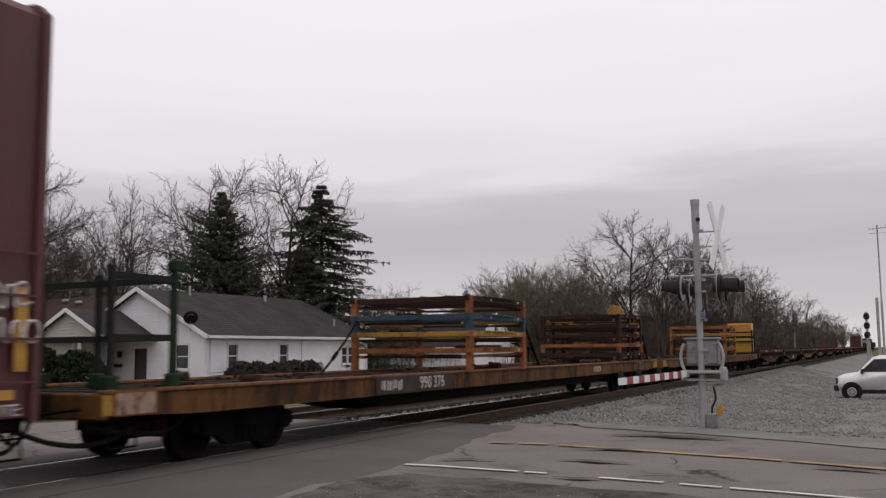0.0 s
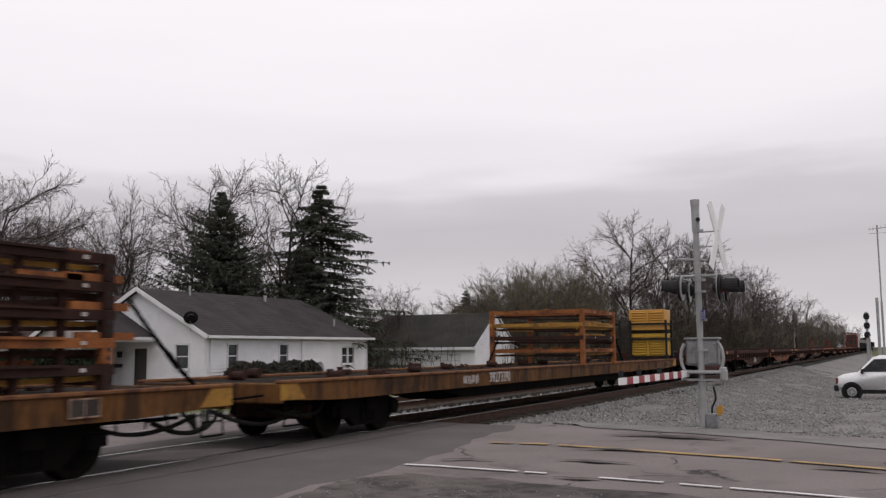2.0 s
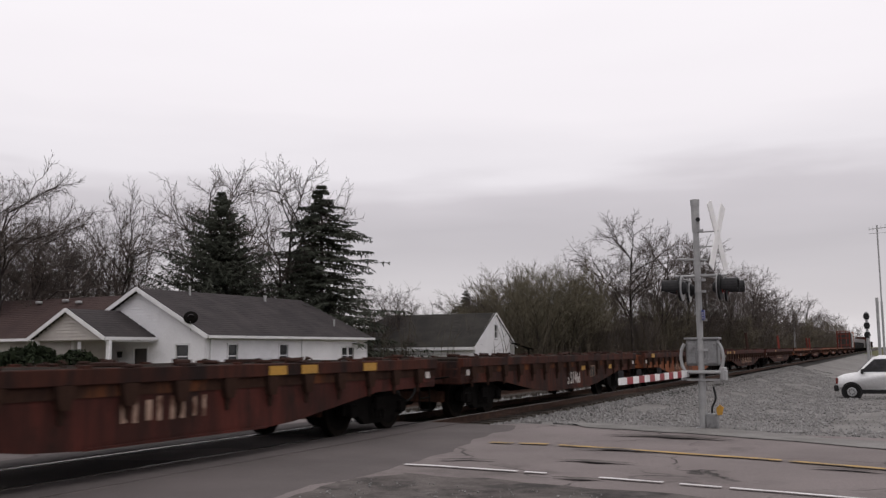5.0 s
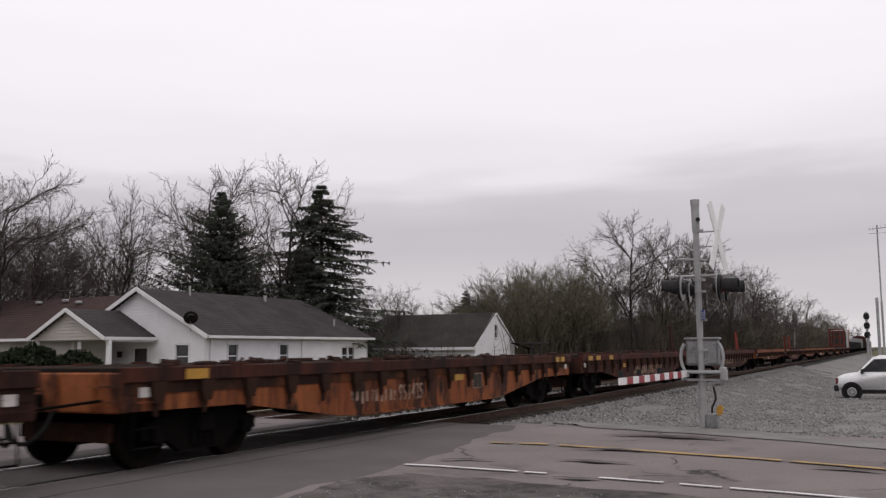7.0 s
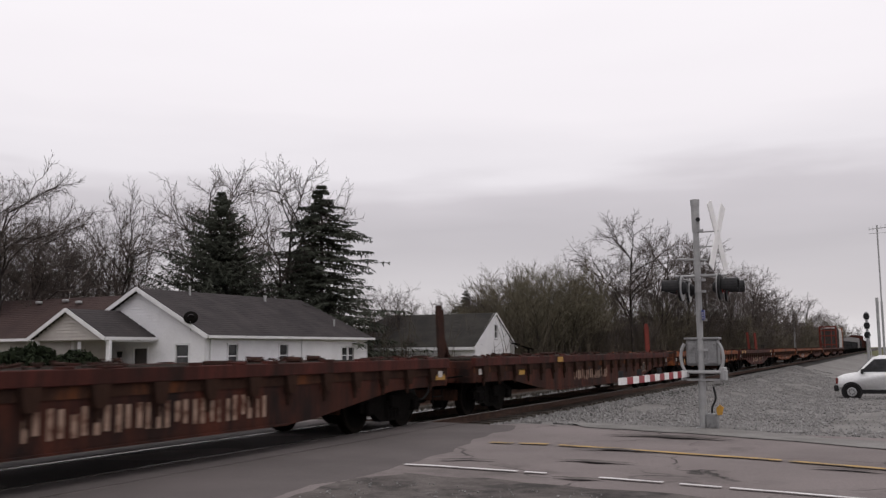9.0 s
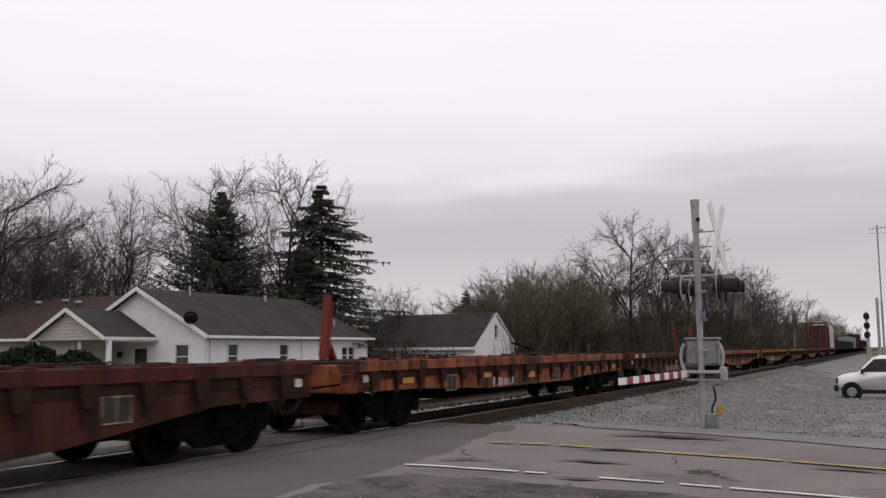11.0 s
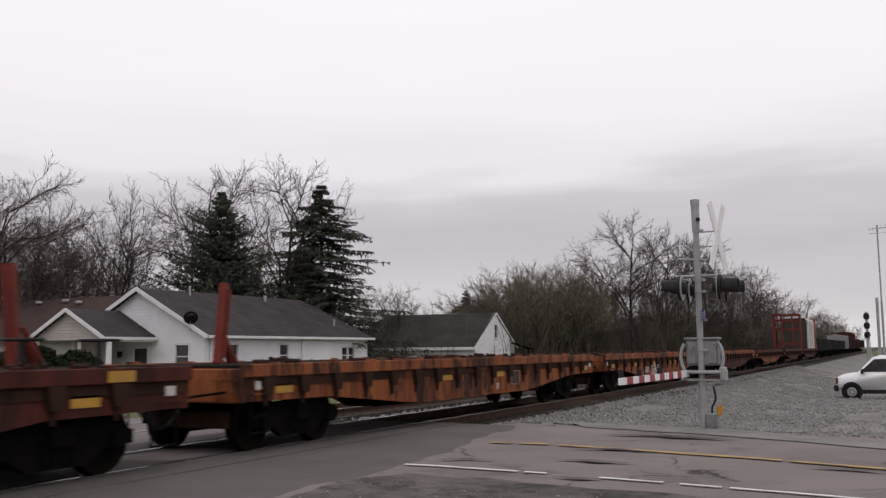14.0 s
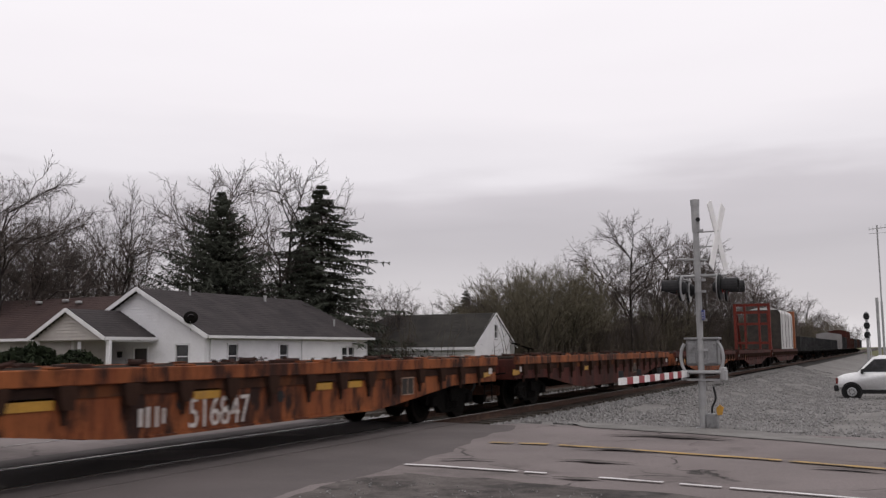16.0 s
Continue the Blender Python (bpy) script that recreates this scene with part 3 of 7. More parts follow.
def coupler(car, y, sign, low=0.62):
    bm = bmesh.new()
    box(bm, (0, y + sign * 0.28, low + 0.1), (0.16, 0.6, 0.2), 0.03)
    box(bm, (0, y + sign * 0.56, low + 0.1), (0.3, 0.26, 0.3), 0.06)
    rod(bm, (-1.1, y + sign * 0.12, low + 0.14), (0.2, y + sign * 0.3, low + 0.02), 0.018, seg=6)
    rod(bm, (1.15, y + sign * 0.12, low + 0.14), (0.2, y + sign * 0.3, low + 0.02), 0.018, seg=6)
    part("coupler", bm, dark_steel, car)
    hose("air_hose", [(0.35, y + sign * 0.1, low), (0.4, y + sign * 0.3, low - 0.22), (0.3, y + sign * 0.52, low - 0.34), (0.2, y + sign * 0.6, low - 0.12)], 0.026, rubber, car)


def ladder_step(car, y, side, z0, z1):
    bm = bmesh.new()
    x = side * 1.33
    for k in (-0.19, 0.19):
        rod(bm, (x, y + k, z0), (x, y + k * 1.15, z1), 0.014, seg=6)
    rod(bm, (x, y - 0.22, z1), (x, y + 0.22, z1), 0.014, seg=6)
    rod(bm, (x, y - 0.2, (z0 + z1) / 2), (x, y + 0.2, (z0 + z1) / 2), 0.012, seg=6)
    part("step", bm, dark_steel, car)


SIDE_TEXT = pose(0, 0, 0, 90, 0, 90)


def side_plate(car, y, z, w, h, mat, name="placard", label="", x=1.385, frame_mat=None):
    bm = bmesh.new()
    box(bm, (x, y, z), (0.008, w, h))
    if frame_mat:
        for dy, dz, sy, sz in ((0, h / 2, w + 0.02, 0.018), (0, -h / 2, w + 0.02, 0.018), (w / 2, 0, 0.018, h), (-w / 2, 0, 0.018, h), (0, 0, 0.012, h)):
            box(bm, (x + 0.005, y + dy, z + dz), (0.008, sy, sz), mi=1)
    return part(name, bm, (mat, frame_mat or mat), car, label)


def bars(car, y, z, count, w, h, mat, x=1.39, gap=1.35):
    """Unreadable or trade lettering as plain upright bars, worn unevenly."""
    rng = random.Random(count * 7 + int(w * 100))
    bm = bmesh.new()
    for i in range(count):
        c = y + (i - (count - 1) / 2) * w * gap
        for k in (-0.3, 0.3):
            a = h * rng.uniform(0.7, 1.0)
            box(bm, (x, c + k * w, z + rng.uniform(-0.5, 0.5) * (h - a)), (0.006, w * rng.uniform(0.2, 0.34), a))
    return part("lettering", bm, mat, car, "worn pale lettering bars")


def deck_clutter(car, y0, y1, z, seed, n, mat=frame_brown, low=1.0):
    """Winches, chain heaps and offcuts fixed along the deck."""
    rng = random.Random(seed)
    for i in range(n):
        bm = bmesh.new()
        y = y0 + (y1 - y0) * (i + rng.uniform(0.1, 0.9)) / n
        x = rng.choice((-1.05, -0.5, 0.2, 0.85, 1.1, 1.15))
        kind = rng.random()
        if kind < 0.35:
            r = rng.uniform(0.05, 0.09) * low
            rod(bm, (x - 0.12, y, z + r), (x + 0.12, y, z + r), r, seg=10)
            box(bm, (x - 0.13, y, z + r), (0.02, 0.2 * low, 0.2 * low))
        elif kind < 0.7:
            for k in range(7):
                q = Vector((x + rng.uniform(-0.15, 0.15), y + rng.uniform(-0.3, 0.3), z + rng.uniform(0.015, 0.06)))
                rod(bm, q, q + Vector((rng.uniform(-0.1, 0.1), rng.uniform(-0.12, 0.12), rng.uniform(-0.02, 0.05))), 0.022, seg=5)
        else:
            box(bm, (x, y, z + 0.03), (rng.uniform(0.1, 0.4), rng.uniform(0.15, 0.45), 0.06), 0.012, Euler((0, 0, rng.uniform(-0.4, 0.4))).to_matrix())
        if 0.35 <= kind < 0.7:
            tagged(part("slack_chain", bm, mat, car), kind="stuff")
        else:
            part("deck_fitting", bm, mat, car)


def planks(car, y0, y1, z, mat=old_wood, half=1.25):
    """Deck boards laid across, each a piece."""
    n = int((y1 - y0) / 0.27)
    bm = bmesh.new()
    box(bm, (0, 0, 0), (half * 2, 0.25, 0.05), 0.008)
    first = part("plank", bm, mat, car)
    first.matrix_basis = pose(0, y0 + 0.135, z - 0.025)
    for i in range(1, n):
        again(first, car, pose(random.uniform(-0.01, 0.01), y0 + 0.135 + i * 0.27, z - 0.025 + random.uniform(-0.006, 0.006)))


def low_flat_car(s0, s1, label):
    """Long low-level flat car: channel side sills, boarded deck, deep centre sill."""
    L, mid = s1 - s0, (s0 + s1) / 2
    h = L / 2
    car = thing("flat_car", label, "flat car", group="freight cars of the train")
    on_train(car, mid)
    for sx in (-1, 1):
        bm = bmesh.new()
        a, b = -h, h
        prism(bm, [(a, 0.56), (a, 0.80), (b, 0.80), (b, 0.56), (b - 1.6, 0.50), (a + 1.6, 0.50)], "x", sx * 1.34 - 0.02, sx * 1.34 + 0.02)
        prism(bm, [(a + 1.7, 0.497), (b - 1.7, 0.497), (b - 1.7, 0.525), (a + 1.7, 0.525)], "x", sx * 1.30 - 0.07, sx * 1.30 + 0.07)
        y = a + 0.8
        while y < b - 0.5:
            prism(bm, [(y + 0.02, 0.79), (y + 0.12, 0.79), (y - 0.02, 0.53), (y - 0.06, 0.53)], "x", sx * 1.36, sx * 1.375)
            y += 1.27
        part("side_sill", bm, yellow_car, car)
        bm = bmesh.new()
        box(bm, (sx * 1.33, 0, 0.825), (0.13, L, 0.05), 0.012)
        part("deck_edge", bm, deck_edge, car, "rust-orange deck edge")
    bm = bmesh.new()
    prism(bm, [(-h + 0.2, 0.72), (-h + 0.2, 0.5), (-h + 5.5, 0.46), (-h + 7.2, 0.20), (h - 7.2, 0.20), (h - 5.5, 0.46), (h - 0.2, 0.5), (h - 0.2, 0.72)], "x", -0.35, 0.35)
    k = -h + 2
    while k < h - 1:
        box(bm, (0, k, 0.62), (2.6, 0.1, 0.2))
        k += 1.5
    for sx in (-1, 1):
        prism(bm, [(-h + 5.6, 0.5), (-h + 7.0, 0.27), (h - 7.0, 0.27), (h - 5.6, 0.5)], "x", sx * 1.1 - 0.03, sx * 1.1 + 0.03)
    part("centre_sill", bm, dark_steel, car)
    for sy in (-1, 1):
        bm = bmesh.new()
        box(bm, (0, sy * (h - 0.06), 0.66), (2.72, 0.12, 0.3), 0.02)
        part("end_sill", bm, yellow_car, car)
        coupler(car, sy * h, sy, 0.5)
        hose("brake_hose", [(0.8, sy * (h - 2.0), 0.42), (0.95, sy * (h - 1.5), 0.28), (0.95, sy * (h - 0.8), 0.30), (0.9, sy * (h - 0.2), 0.42)], 0.03, rubber, car)
        hose("brake_hose", [(0.9, sy * (h - 1.0), 0.38), (0.9, sy * (h - 0.5), 0.22), (0.8, sy * (h + 0.1), 0.24), (0.5, sy * (h + 0.55), 0.44)], 0.035, rubber, car)
        bm = bmesh.new()
        for k in (0.5, 0.9, 1.4, 1.9):
            rod(bm, (0.7, sy * (h - k), 0.55), (0.75, sy * (h - k - 0.05), 0.30), 0.015, seg=5)
        rod(bm, (0.7, sy * (h - 0.3), 0.40), (0.7, sy * (h - 2.2), 0.42), 0.022, seg=6)
        part("brake_rigging", bm, dark_steel, car)
        for sx in (-1, 1):
            bm = bmesh.new()
            prism(bm, [(sy * h, 0.56), (sy * h, 0.80), (sy * (h - 0.42), 0.80), (sy * (h - 0.62), 0.56)], "x", sx * 1.362, sx * 1.376)
            part("end_gusset", bm, frame_yellow, car)
        for side in (-1, 1):
            ladder_step(car, sy * (h - 0.35), side, 0.55, 0.18)
    planks(car, -h + 0.05, h - 0.05, 0.80)
    trucks(car, (-h + 3.0, h - 3.0), True)
    return car, mid


def deep_flat_car(s0, s1, mat, edge, label, seed, marks=(), turning=True, top=1.10, lo=0.20):
    """Old flat car with fishbelly side sills and stake pockets."""
    L, mid = s1 - s0, (s0 + s1) / 2
    h = L / 2
    car = thing("flat_car", label, "flat car", group="freight cars of the train")
    on_train(car, mid)
    rng = random.Random(seed)
    for sx in (-1, 1):
        bm = bmesh.new()
        prism(bm, [(-h, 0.58), (-h, 0.96), (h, 0.96), (h, 0.58), (h - 2.2, 0.56), (h - 4.7, lo + 0.04), (h - 5.4, lo), (-h + 5.4, lo), (-h + 4.7, lo + 0.04), (-h + 2.2, 0.56)], "x", sx * 1.33 - 0.015, sx * 1.33 + 0.015)
        prism(bm, [(-h + 5.4, lo - 0.004), (h - 5.4, lo - 0.004), (h - 5.4, lo + 0.025), (-h + 5.4, lo + 0.025)], "x", sx * 1.33 - 0.06, sx * 1.33 + 0.05)
        # rivet rows along the lower edge
        n = int((L - 10.8) / 0.16)
        for i in range(n):
            y = -h + 5.4 + i * 0.16
            box(bm, (sx * 1.348, y, lo + 0.06), (0.012, 0.022, 0.022))
        part("side_sill", bm, mat, car)
        # added dark strip: grime plus the deck edge's shade, as colour
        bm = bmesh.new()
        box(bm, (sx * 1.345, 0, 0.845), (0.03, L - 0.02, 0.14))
        part("upper_flange", bm, grime_shade, car, "black strip of grime and painted shade below the deck edge")
        bm = bmesh.new()
        box(bm, (sx * 1.35, 0, (top + 0.915) / 2), (0.12, L, top - 0.915), 0.012)
        # dents and torn spots along the upper lip
        for v in bm.verts:
            v.co.x += 0.012 * sx * noise.noise((v.co.y * 0.8, seed, v.co.z))
        k = -h + 0.7
        while k < h - 0.5:
            box(bm, (sx * 1.35, k, top + 0.012), (rng.uniform(0.08, 0.13), rng.uniform(0.1, 0.35), rng.uniform(0.015, 0.05)), 0.006, Euler((0, 0, rng.uniform(-0.1, 0.1))).to_matrix())
            k += rng.uniform(0.5, 1.6)
        part("deck_edge", bm, edge, car, "battered deck edge, lighter than the sill")
        y, first = -h + 0.5, None
        while y < h - 0.3:
            place = pose(sx * 1.39, y + rng.uniform(-0.03, 0.03), 0)
            if first is None:
                # pockets in the same tone: stains and the shade around them
                bm = bmesh.new()
                prism(bm, [(-0.13, 0.92), (0.13, 0.92), (0.105, 0.78), (0.07, 0.66), (-0.07, 0.66), (-0.105, 0.78)], "x", -0.045, 0.045)
                prism(bm, [(-0.05, 0.66), (0.05, 0.66), (0.02, 0.50), (-0.02, 0.50)], "x", -0.045, -0.01)
                first = part("stake_pocket", bm, grime_shade, car)
                first.matrix_basis = place
            else:
                again(first, car, place)
            y += 0.92
    bm = bmesh.new()
    prism(bm, [(-h + 0.2, 0.9), (-h + 0.2, 0.58), (-h + 4.4, 0.52), (-h + 5.4, 0.20), (h - 5.4, 0.20), (h - 4.4, 0.52), (h - 0.2, 0.58), (h - 0.2, 0.9)], "x", -0.33, 0.33)
    k = -h + 1.2
    while k < h - 1:
        box(bm, (0, k, 0.8), (2.6, 0.1, 0.28))
        k += 1.6
    rod(bm, (0.7, -1.2, 0.44), (0.7, 0.5, 0.44), 0.2, seg=12)
    part("centre_sill", bm, dark_steel, car)
    for sy in (-1, 1):
        bm = bmesh.new()
        box(bm, (0, sy * (h - 0.05), 0.80), (2.7, 0.1, 0.48), 0.02)
        for x in (-0.9, -0.3, 0.3, 0.9):
            box(bm, (x, sy * (h + 0.01), 0.80), (0.06, 0.06, 0.4))
        part("end_sill", bm, mat, car)
        for x in (-1.1, 1.1):
            for z in (0.70, 0.88):
                bm = bmesh.new()
                beam(bm, (x - 0.2, sy * (h + 0.07), z), (x + 0.2, sy * (h + 0.07), z), 0.025, 0.025)
                part("grab_iron", bm, mat, car)
        coupler(car, sy * h, sy, 0.58)
        side_plate(car, sy * (h - 0.34), 0.80, 0.17, 0.12, letter_white, "tag", "small white tag", 1.366)
        bm = bmesh.new()
        beam(bm, (1.39, sy * (h - 0.12), 0.68), (1.39, sy * (h - 0.58), 0.68), 0.02, 0.02)
        part("side_grab_iron", bm, mat, car)
        for side in (-1, 1):
            ladder_step(car, sy * (h - 0.4), side, 0.60, 0.14)
    planks(car, -h + 0.05, h - 0.05, 1.09)
    deck_clutter(car, -h + 0.6, h - 0.6, 1.09, seed, 20, frame_brown, 0.55)
    trucks(car, (-h + 1.75, h - 1.75), turning)
    for mk in marks:
        kind, s, z = mk[:3]
        y = s - mid
        if kind == "yellow":
            if z < 0.95:
                y = -h + 0.96 + 0.92 * round((y + h - 0.96) / 0.92)
            side_plate(car, y, min(z, 0.735) if z < 0.95 else 1.0, mk[3] if len(mk) > 3 else 0.42, 0.13, reflector_yellow, "reflector", "yellow reflective patch", 1.356 if z < 0.95 else 1.424)
        elif kind == "plate":
            side_plate(car, -h + 0.96 + 0.92 * round((y + h - 0.96) / 0.92), 0.62, 0.46, 0.30, black_panel, "placard", "black data panel with pale frame", 1.352, letter_pale)
        elif kind == "number":
            lettering(mk[3], mk[4], letter_white if mk[5] else letter_pale, car, pose(1.349, y, z) @ SIDE_TEXT @ Matrix.Diagonal((0.76, 1, 1, 1)), "worn white painted number")
        elif kind == "bars":
            bars(car, y, z, mk[3], mk[4], mk[5], letter_white if mk[6] else letter_pale, 1.352)
        elif kind == "hole":
            bm = bmesh.new()
            rod(bm, (1.34, y, z), (1.352, y, z), 0.085, seg=14)
            part("sill_hole", bm, black_paint, car, "black round hole in the sill")
        elif kind == "stand":
            bm = bmesh.new()
            rod(bm, (0.95, y, 1.08), (0.95, y, 1.42), 0.03, seg=8)
            for k in range(12):
                a, b = k * math.tau / 12, (k + 1) * math.tau / 12
                rod(bm, (0.95 + 0.24 * math.cos(a), y + 0.24 * math.sin(a), 1.42), (0.95 + 0.24 * math.cos(b), y + 0.24 * math.sin(b), 1.42), 0.016, seg=6)
            for k in range(4):
                a = k * math.pi / 2
                rod(bm, (0.95, y, 1.42), (0.95 + 0.24 * math.cos(a), y + 0.24 * math.sin(a), 1.42), 0.012, seg=6)
            part("brake_wheel", bm, black_paint, car, "black hand-brake wheel on a stand")
    return car, mid


def stake(car, y, z0, z1, lean, mat, x=1.1, brace=True):
    """A leaning steel stake with a triangular foot and a chain."""
    bm = bmesh.new()
    beam(bm, (x, y, z0), (x - 0.1, y + lean, z1), 0.12, 0.14)
    beam(bm, (x, y + 0.03, z0 + 0.1), (x - 0.1, y + lean + 0.03, z1 - 0.1), 0.2, 0.03)
    if brace:
        beam(bm, (x, y + 0.45, z0), (x, y + 0.1, z0 + 0.5), 0.05, 0.05)
        beam(bm, (x, y + 0.3, z0), (x, y + 0.12, z0 + 0.35), 0.12, 0.02)
    part("stake", bm, mat, car, "leaning rusty red steel stake")


# boxcar that is just leaving
def maroon_boxcar(s_end):
    L = 17.0
    mid = s_end - L / 2
    h = L / 2
    car = thing("boxcar", "tall maroon boxcar with graffiti and yellow patches", "boxcar", group="freight cars of the train")
    on_train(car, mid)
    bm = bmesh.new()
    prism(bm, [(-1.36, 0.62), (1.36, 0.62), (1.38, 4.86), (1.25, 4.98), (0, 5.1), (-1.25, 4.98), (-1.38, 4.86)], "y", -h + 0.12, h - 0.12)
    body = part("body", bm, box_maroon, car)
    y = -h + 0.6
    while y < h - 0.4:
        bm = bmesh.new()
        box(bm, (1.39, y, 2.75), (0.05, 0.09, 4.0), 0.01)
        part("rib", bm, box_maroon, body)
        y += 1.15
    for sy in (-1, 1):
        bm = bmesh.new()
        prism(bm, [(-1.42, 0.58), (1.42, 0.58), (1.42, 4.90), (1.27, 5.03), (0, 5.14), (-1.27, 5.03), (-1.42, 4.90)], "y", sy * (h - 0.11) - 0.05, sy * (h - 0.11) + 0.05)
        end = part("end_panel", bm, box_maroon, car)
        for z in (1.2, 2.0, 2.8, 3.6, 4.3):
            bm = bmesh.new()
            box(bm, (0, sy * (h - 0.04), z), (2.5, 0.1, 0.16), 0.04)
            part("corrugation", bm, box_maroon, end)
        for x in (0.7, -0.7):
            bm = bmesh.new()
            for k in (-0.2, 0.2):
                rod(bm, (x + k, sy * (h + 0.03), 0.7), (x + k, sy * (h + 0.03), 2.6 if x < 0 else 4.5), 0.014, seg=6)
            z = 0.8
            while z < (2.6 if x < 0 else 4.4):
                rod(bm, (x - 0.2, sy * (h + 0.03), z), (x + 0.2, sy * (h + 0.03), z), 0.012, seg=6)
                z += 0.38
            part("ladder", bm, box_maroon, car)
        coupler(car, sy * h, sy, 0.6)
    for z, w in ((0.98, 0.5), (1.42, 0.6), (1.86, 0.7), (2.3, 0.7)):
        bm = bmesh.new()
        beam(bm, (1.46, h - 0.1 - w, z), (1.46, h - 0.12, z), 0.02, 0.025)
        part("grab_iron", bm, box_maroon, car)
    bm = bmesh.new()
    box(bm, (0, 0, 0.55), (2.6, L - 0.3, 0.16), 0.02)
    box(bm, (0, 0, 0.42), (0.6, L - 1.0, 0.3))
    part("underframe", bm, dark_steel, car)
    side_plate(car, h - 0.32, 1.52, 0.15, 0.86, reflector_yellow, "reflector", "tall yellow reflective strip", 1.43)
    side_plate(car, h - 0.55, 0.86, 0.34, 0.1, panel_orange, "reflector", "orange strip", 1.43)
    lettering("NOTE:", 0.17, letter_white, car, pose(1.425, h - 0.52, 0.70) @ SIDE_TEXT, "white stencilled word")
    for k, pts in enumerate([[(-0.95, 1.75), (-0.86, 1.98), (-0.78, 1.72), (-0.7, 1.96), (-0.62, 1.74)], [(-0.66, 1.95), (-0.5, 1.98), (-0.58, 1.78), (-0.42, 1.8)],
                             [(-0.9, 1.4), (-0.8, 1.62), (-0.72, 1.38), (-0.6, 1.6), (-0.52, 1.4)], [(-0.5, 1.6), (-0.34, 1.58), (-0.36, 1.4), (-0.5, 1.44), (-0.44, 1.62)]]):
        hose("graffiti", [(1.432, h + p[0] + 0.22, p[1]) for p in pts], 0.017, letter_white, car, "white sprayed scrawl")
    trucks(car, (-h + 2.4, h - 2.4), True)
    ladder_step(car, h - 0.4, 1, 0.62, 0.2)


maroon_boxcar(-92.35)

CAR_1, MID_1 = low_flat_car(-91.5, -64.4, "long weathered yellow flat car carrying stacks of steel frames")
CAR_2, MID_2 = low_flat_car(-63.3, -36.2, "long weathered yellow flat car carrying frames and yellow panels")


def car_one_marks():
    side_plate(CAR_1, -83.9 - MID_1, 0.665, 3.0, 0.30, black_panel, "number_panel", "black number panel", 1.39)
    bars(CAR_1, -84.85 - MID_1, 0.66, 4, 0.15, 0.2, letter_white, 1.398)
    lettering("990 376", 0.32, letter_white, CAR_1, pose(1.396, -83.25 - MID_1, 0.66) @ SIDE_TEXT, "white stencilled number")
    side_plate(CAR_1, -91.0 - MID_1, 0.70, 0.66, 0.30, letter_pale, "placard", "pale scuffed end panel", 1.388, yellow_car)
    bars(CAR_1, -72.2 - MID_1, 0.67, 3, 0.2, 0.18, letter_white, 1.39)
    side_plate(CAR_1, -66.95 - MID_1, 0.67, 0.42, 0.2, black_panel, "placard", "black data panel", 1.39, letter_pale)
    bars(CAR_2, -56.6 - MID_2, 0.65, 4, 0.15, 0.2, letter_white, 1.39)
    lettering("992733RI", 0.32, letter_white, CAR_2, pose(1.388, -55.0 - MID_2, 0.65) @ SIDE_TEXT, "white stencilled number")
    side_plate(CAR_2, -38.0 - MID_2, 0.66, 0.4, 0.2, black_panel, "placard", "black data panel", 1.39, letter_pale)
    for car, sd in ((CAR_1, 21), (CAR_2, 22)):
        deck_clutter(car, -12.8, 12.8, 0.80, sd, 34)


car_one_marks()


def stake_rack(s, posts, joined, mat, top, label, rails, cap=False):
    """Upright stakes joined by rails, standing on the deck."""
    t = thing("stake_rack", label, "rack")
    on_train(t, s, 0, 0.82)
    for x, y in posts:
        bm = bmesh.new()
        box(bm, (x, y, (top - 0.82) / 2), (0.08, 0.085, top - 0.82), 0.01)
        part("post", bm, mat if (x, y) == posts[0] else dark_green, t)
        bm = bmesh.new()
        box(bm, (x, y, 0.09), (0.16, 0.17, 0.2), 0.02)
        prism(bm, [(x, 0), (x - 0.2, 0), (x, 0.2)], "y", y - 0.03, y + 0.03)
        part("foot", bm, mat, t, "welded triangular foot")
    for a, b in joined:
        for z in rails:
            bm = bmesh.new()
            beam(bm, (*posts[a], z - 0.82), (*posts[b], z - 0.82), 0.05, 0.08)
            part("rail", bm, dark_green, t)
    if cap:
        x, y = posts[0]
        bm = bmesh.new()
        box(bm, (x, y + 0.04, top - 0.76), (0.14, 0.22, 0.13), 0.01)
        part("cap", bm, mat, t)
    return t


# the stakes stand on blocks of the deck edge
stake_rack(-90.25, [(1.25, 0), (-0.03, 0), (-1.1, 0), (1.25, -1.05)], [(0, 1), (1, 2), (0, 3)], green_post, 2.30, "green steel stakes with cross rails standing on the flat car", (1.45, 2.18), True)
stake_rack(-37.3, [(1.25, 0), (-0.18, 0), (-0.62, 0), (-1.3, 0), (1.25, 1.0), (-1.25, 1.0)], [(0, 1), (2, 3), (0, 4)], dark_green, 2.40, "dark green-grey stakes holding yellow panels on the flat car", (1.64, 2.24))


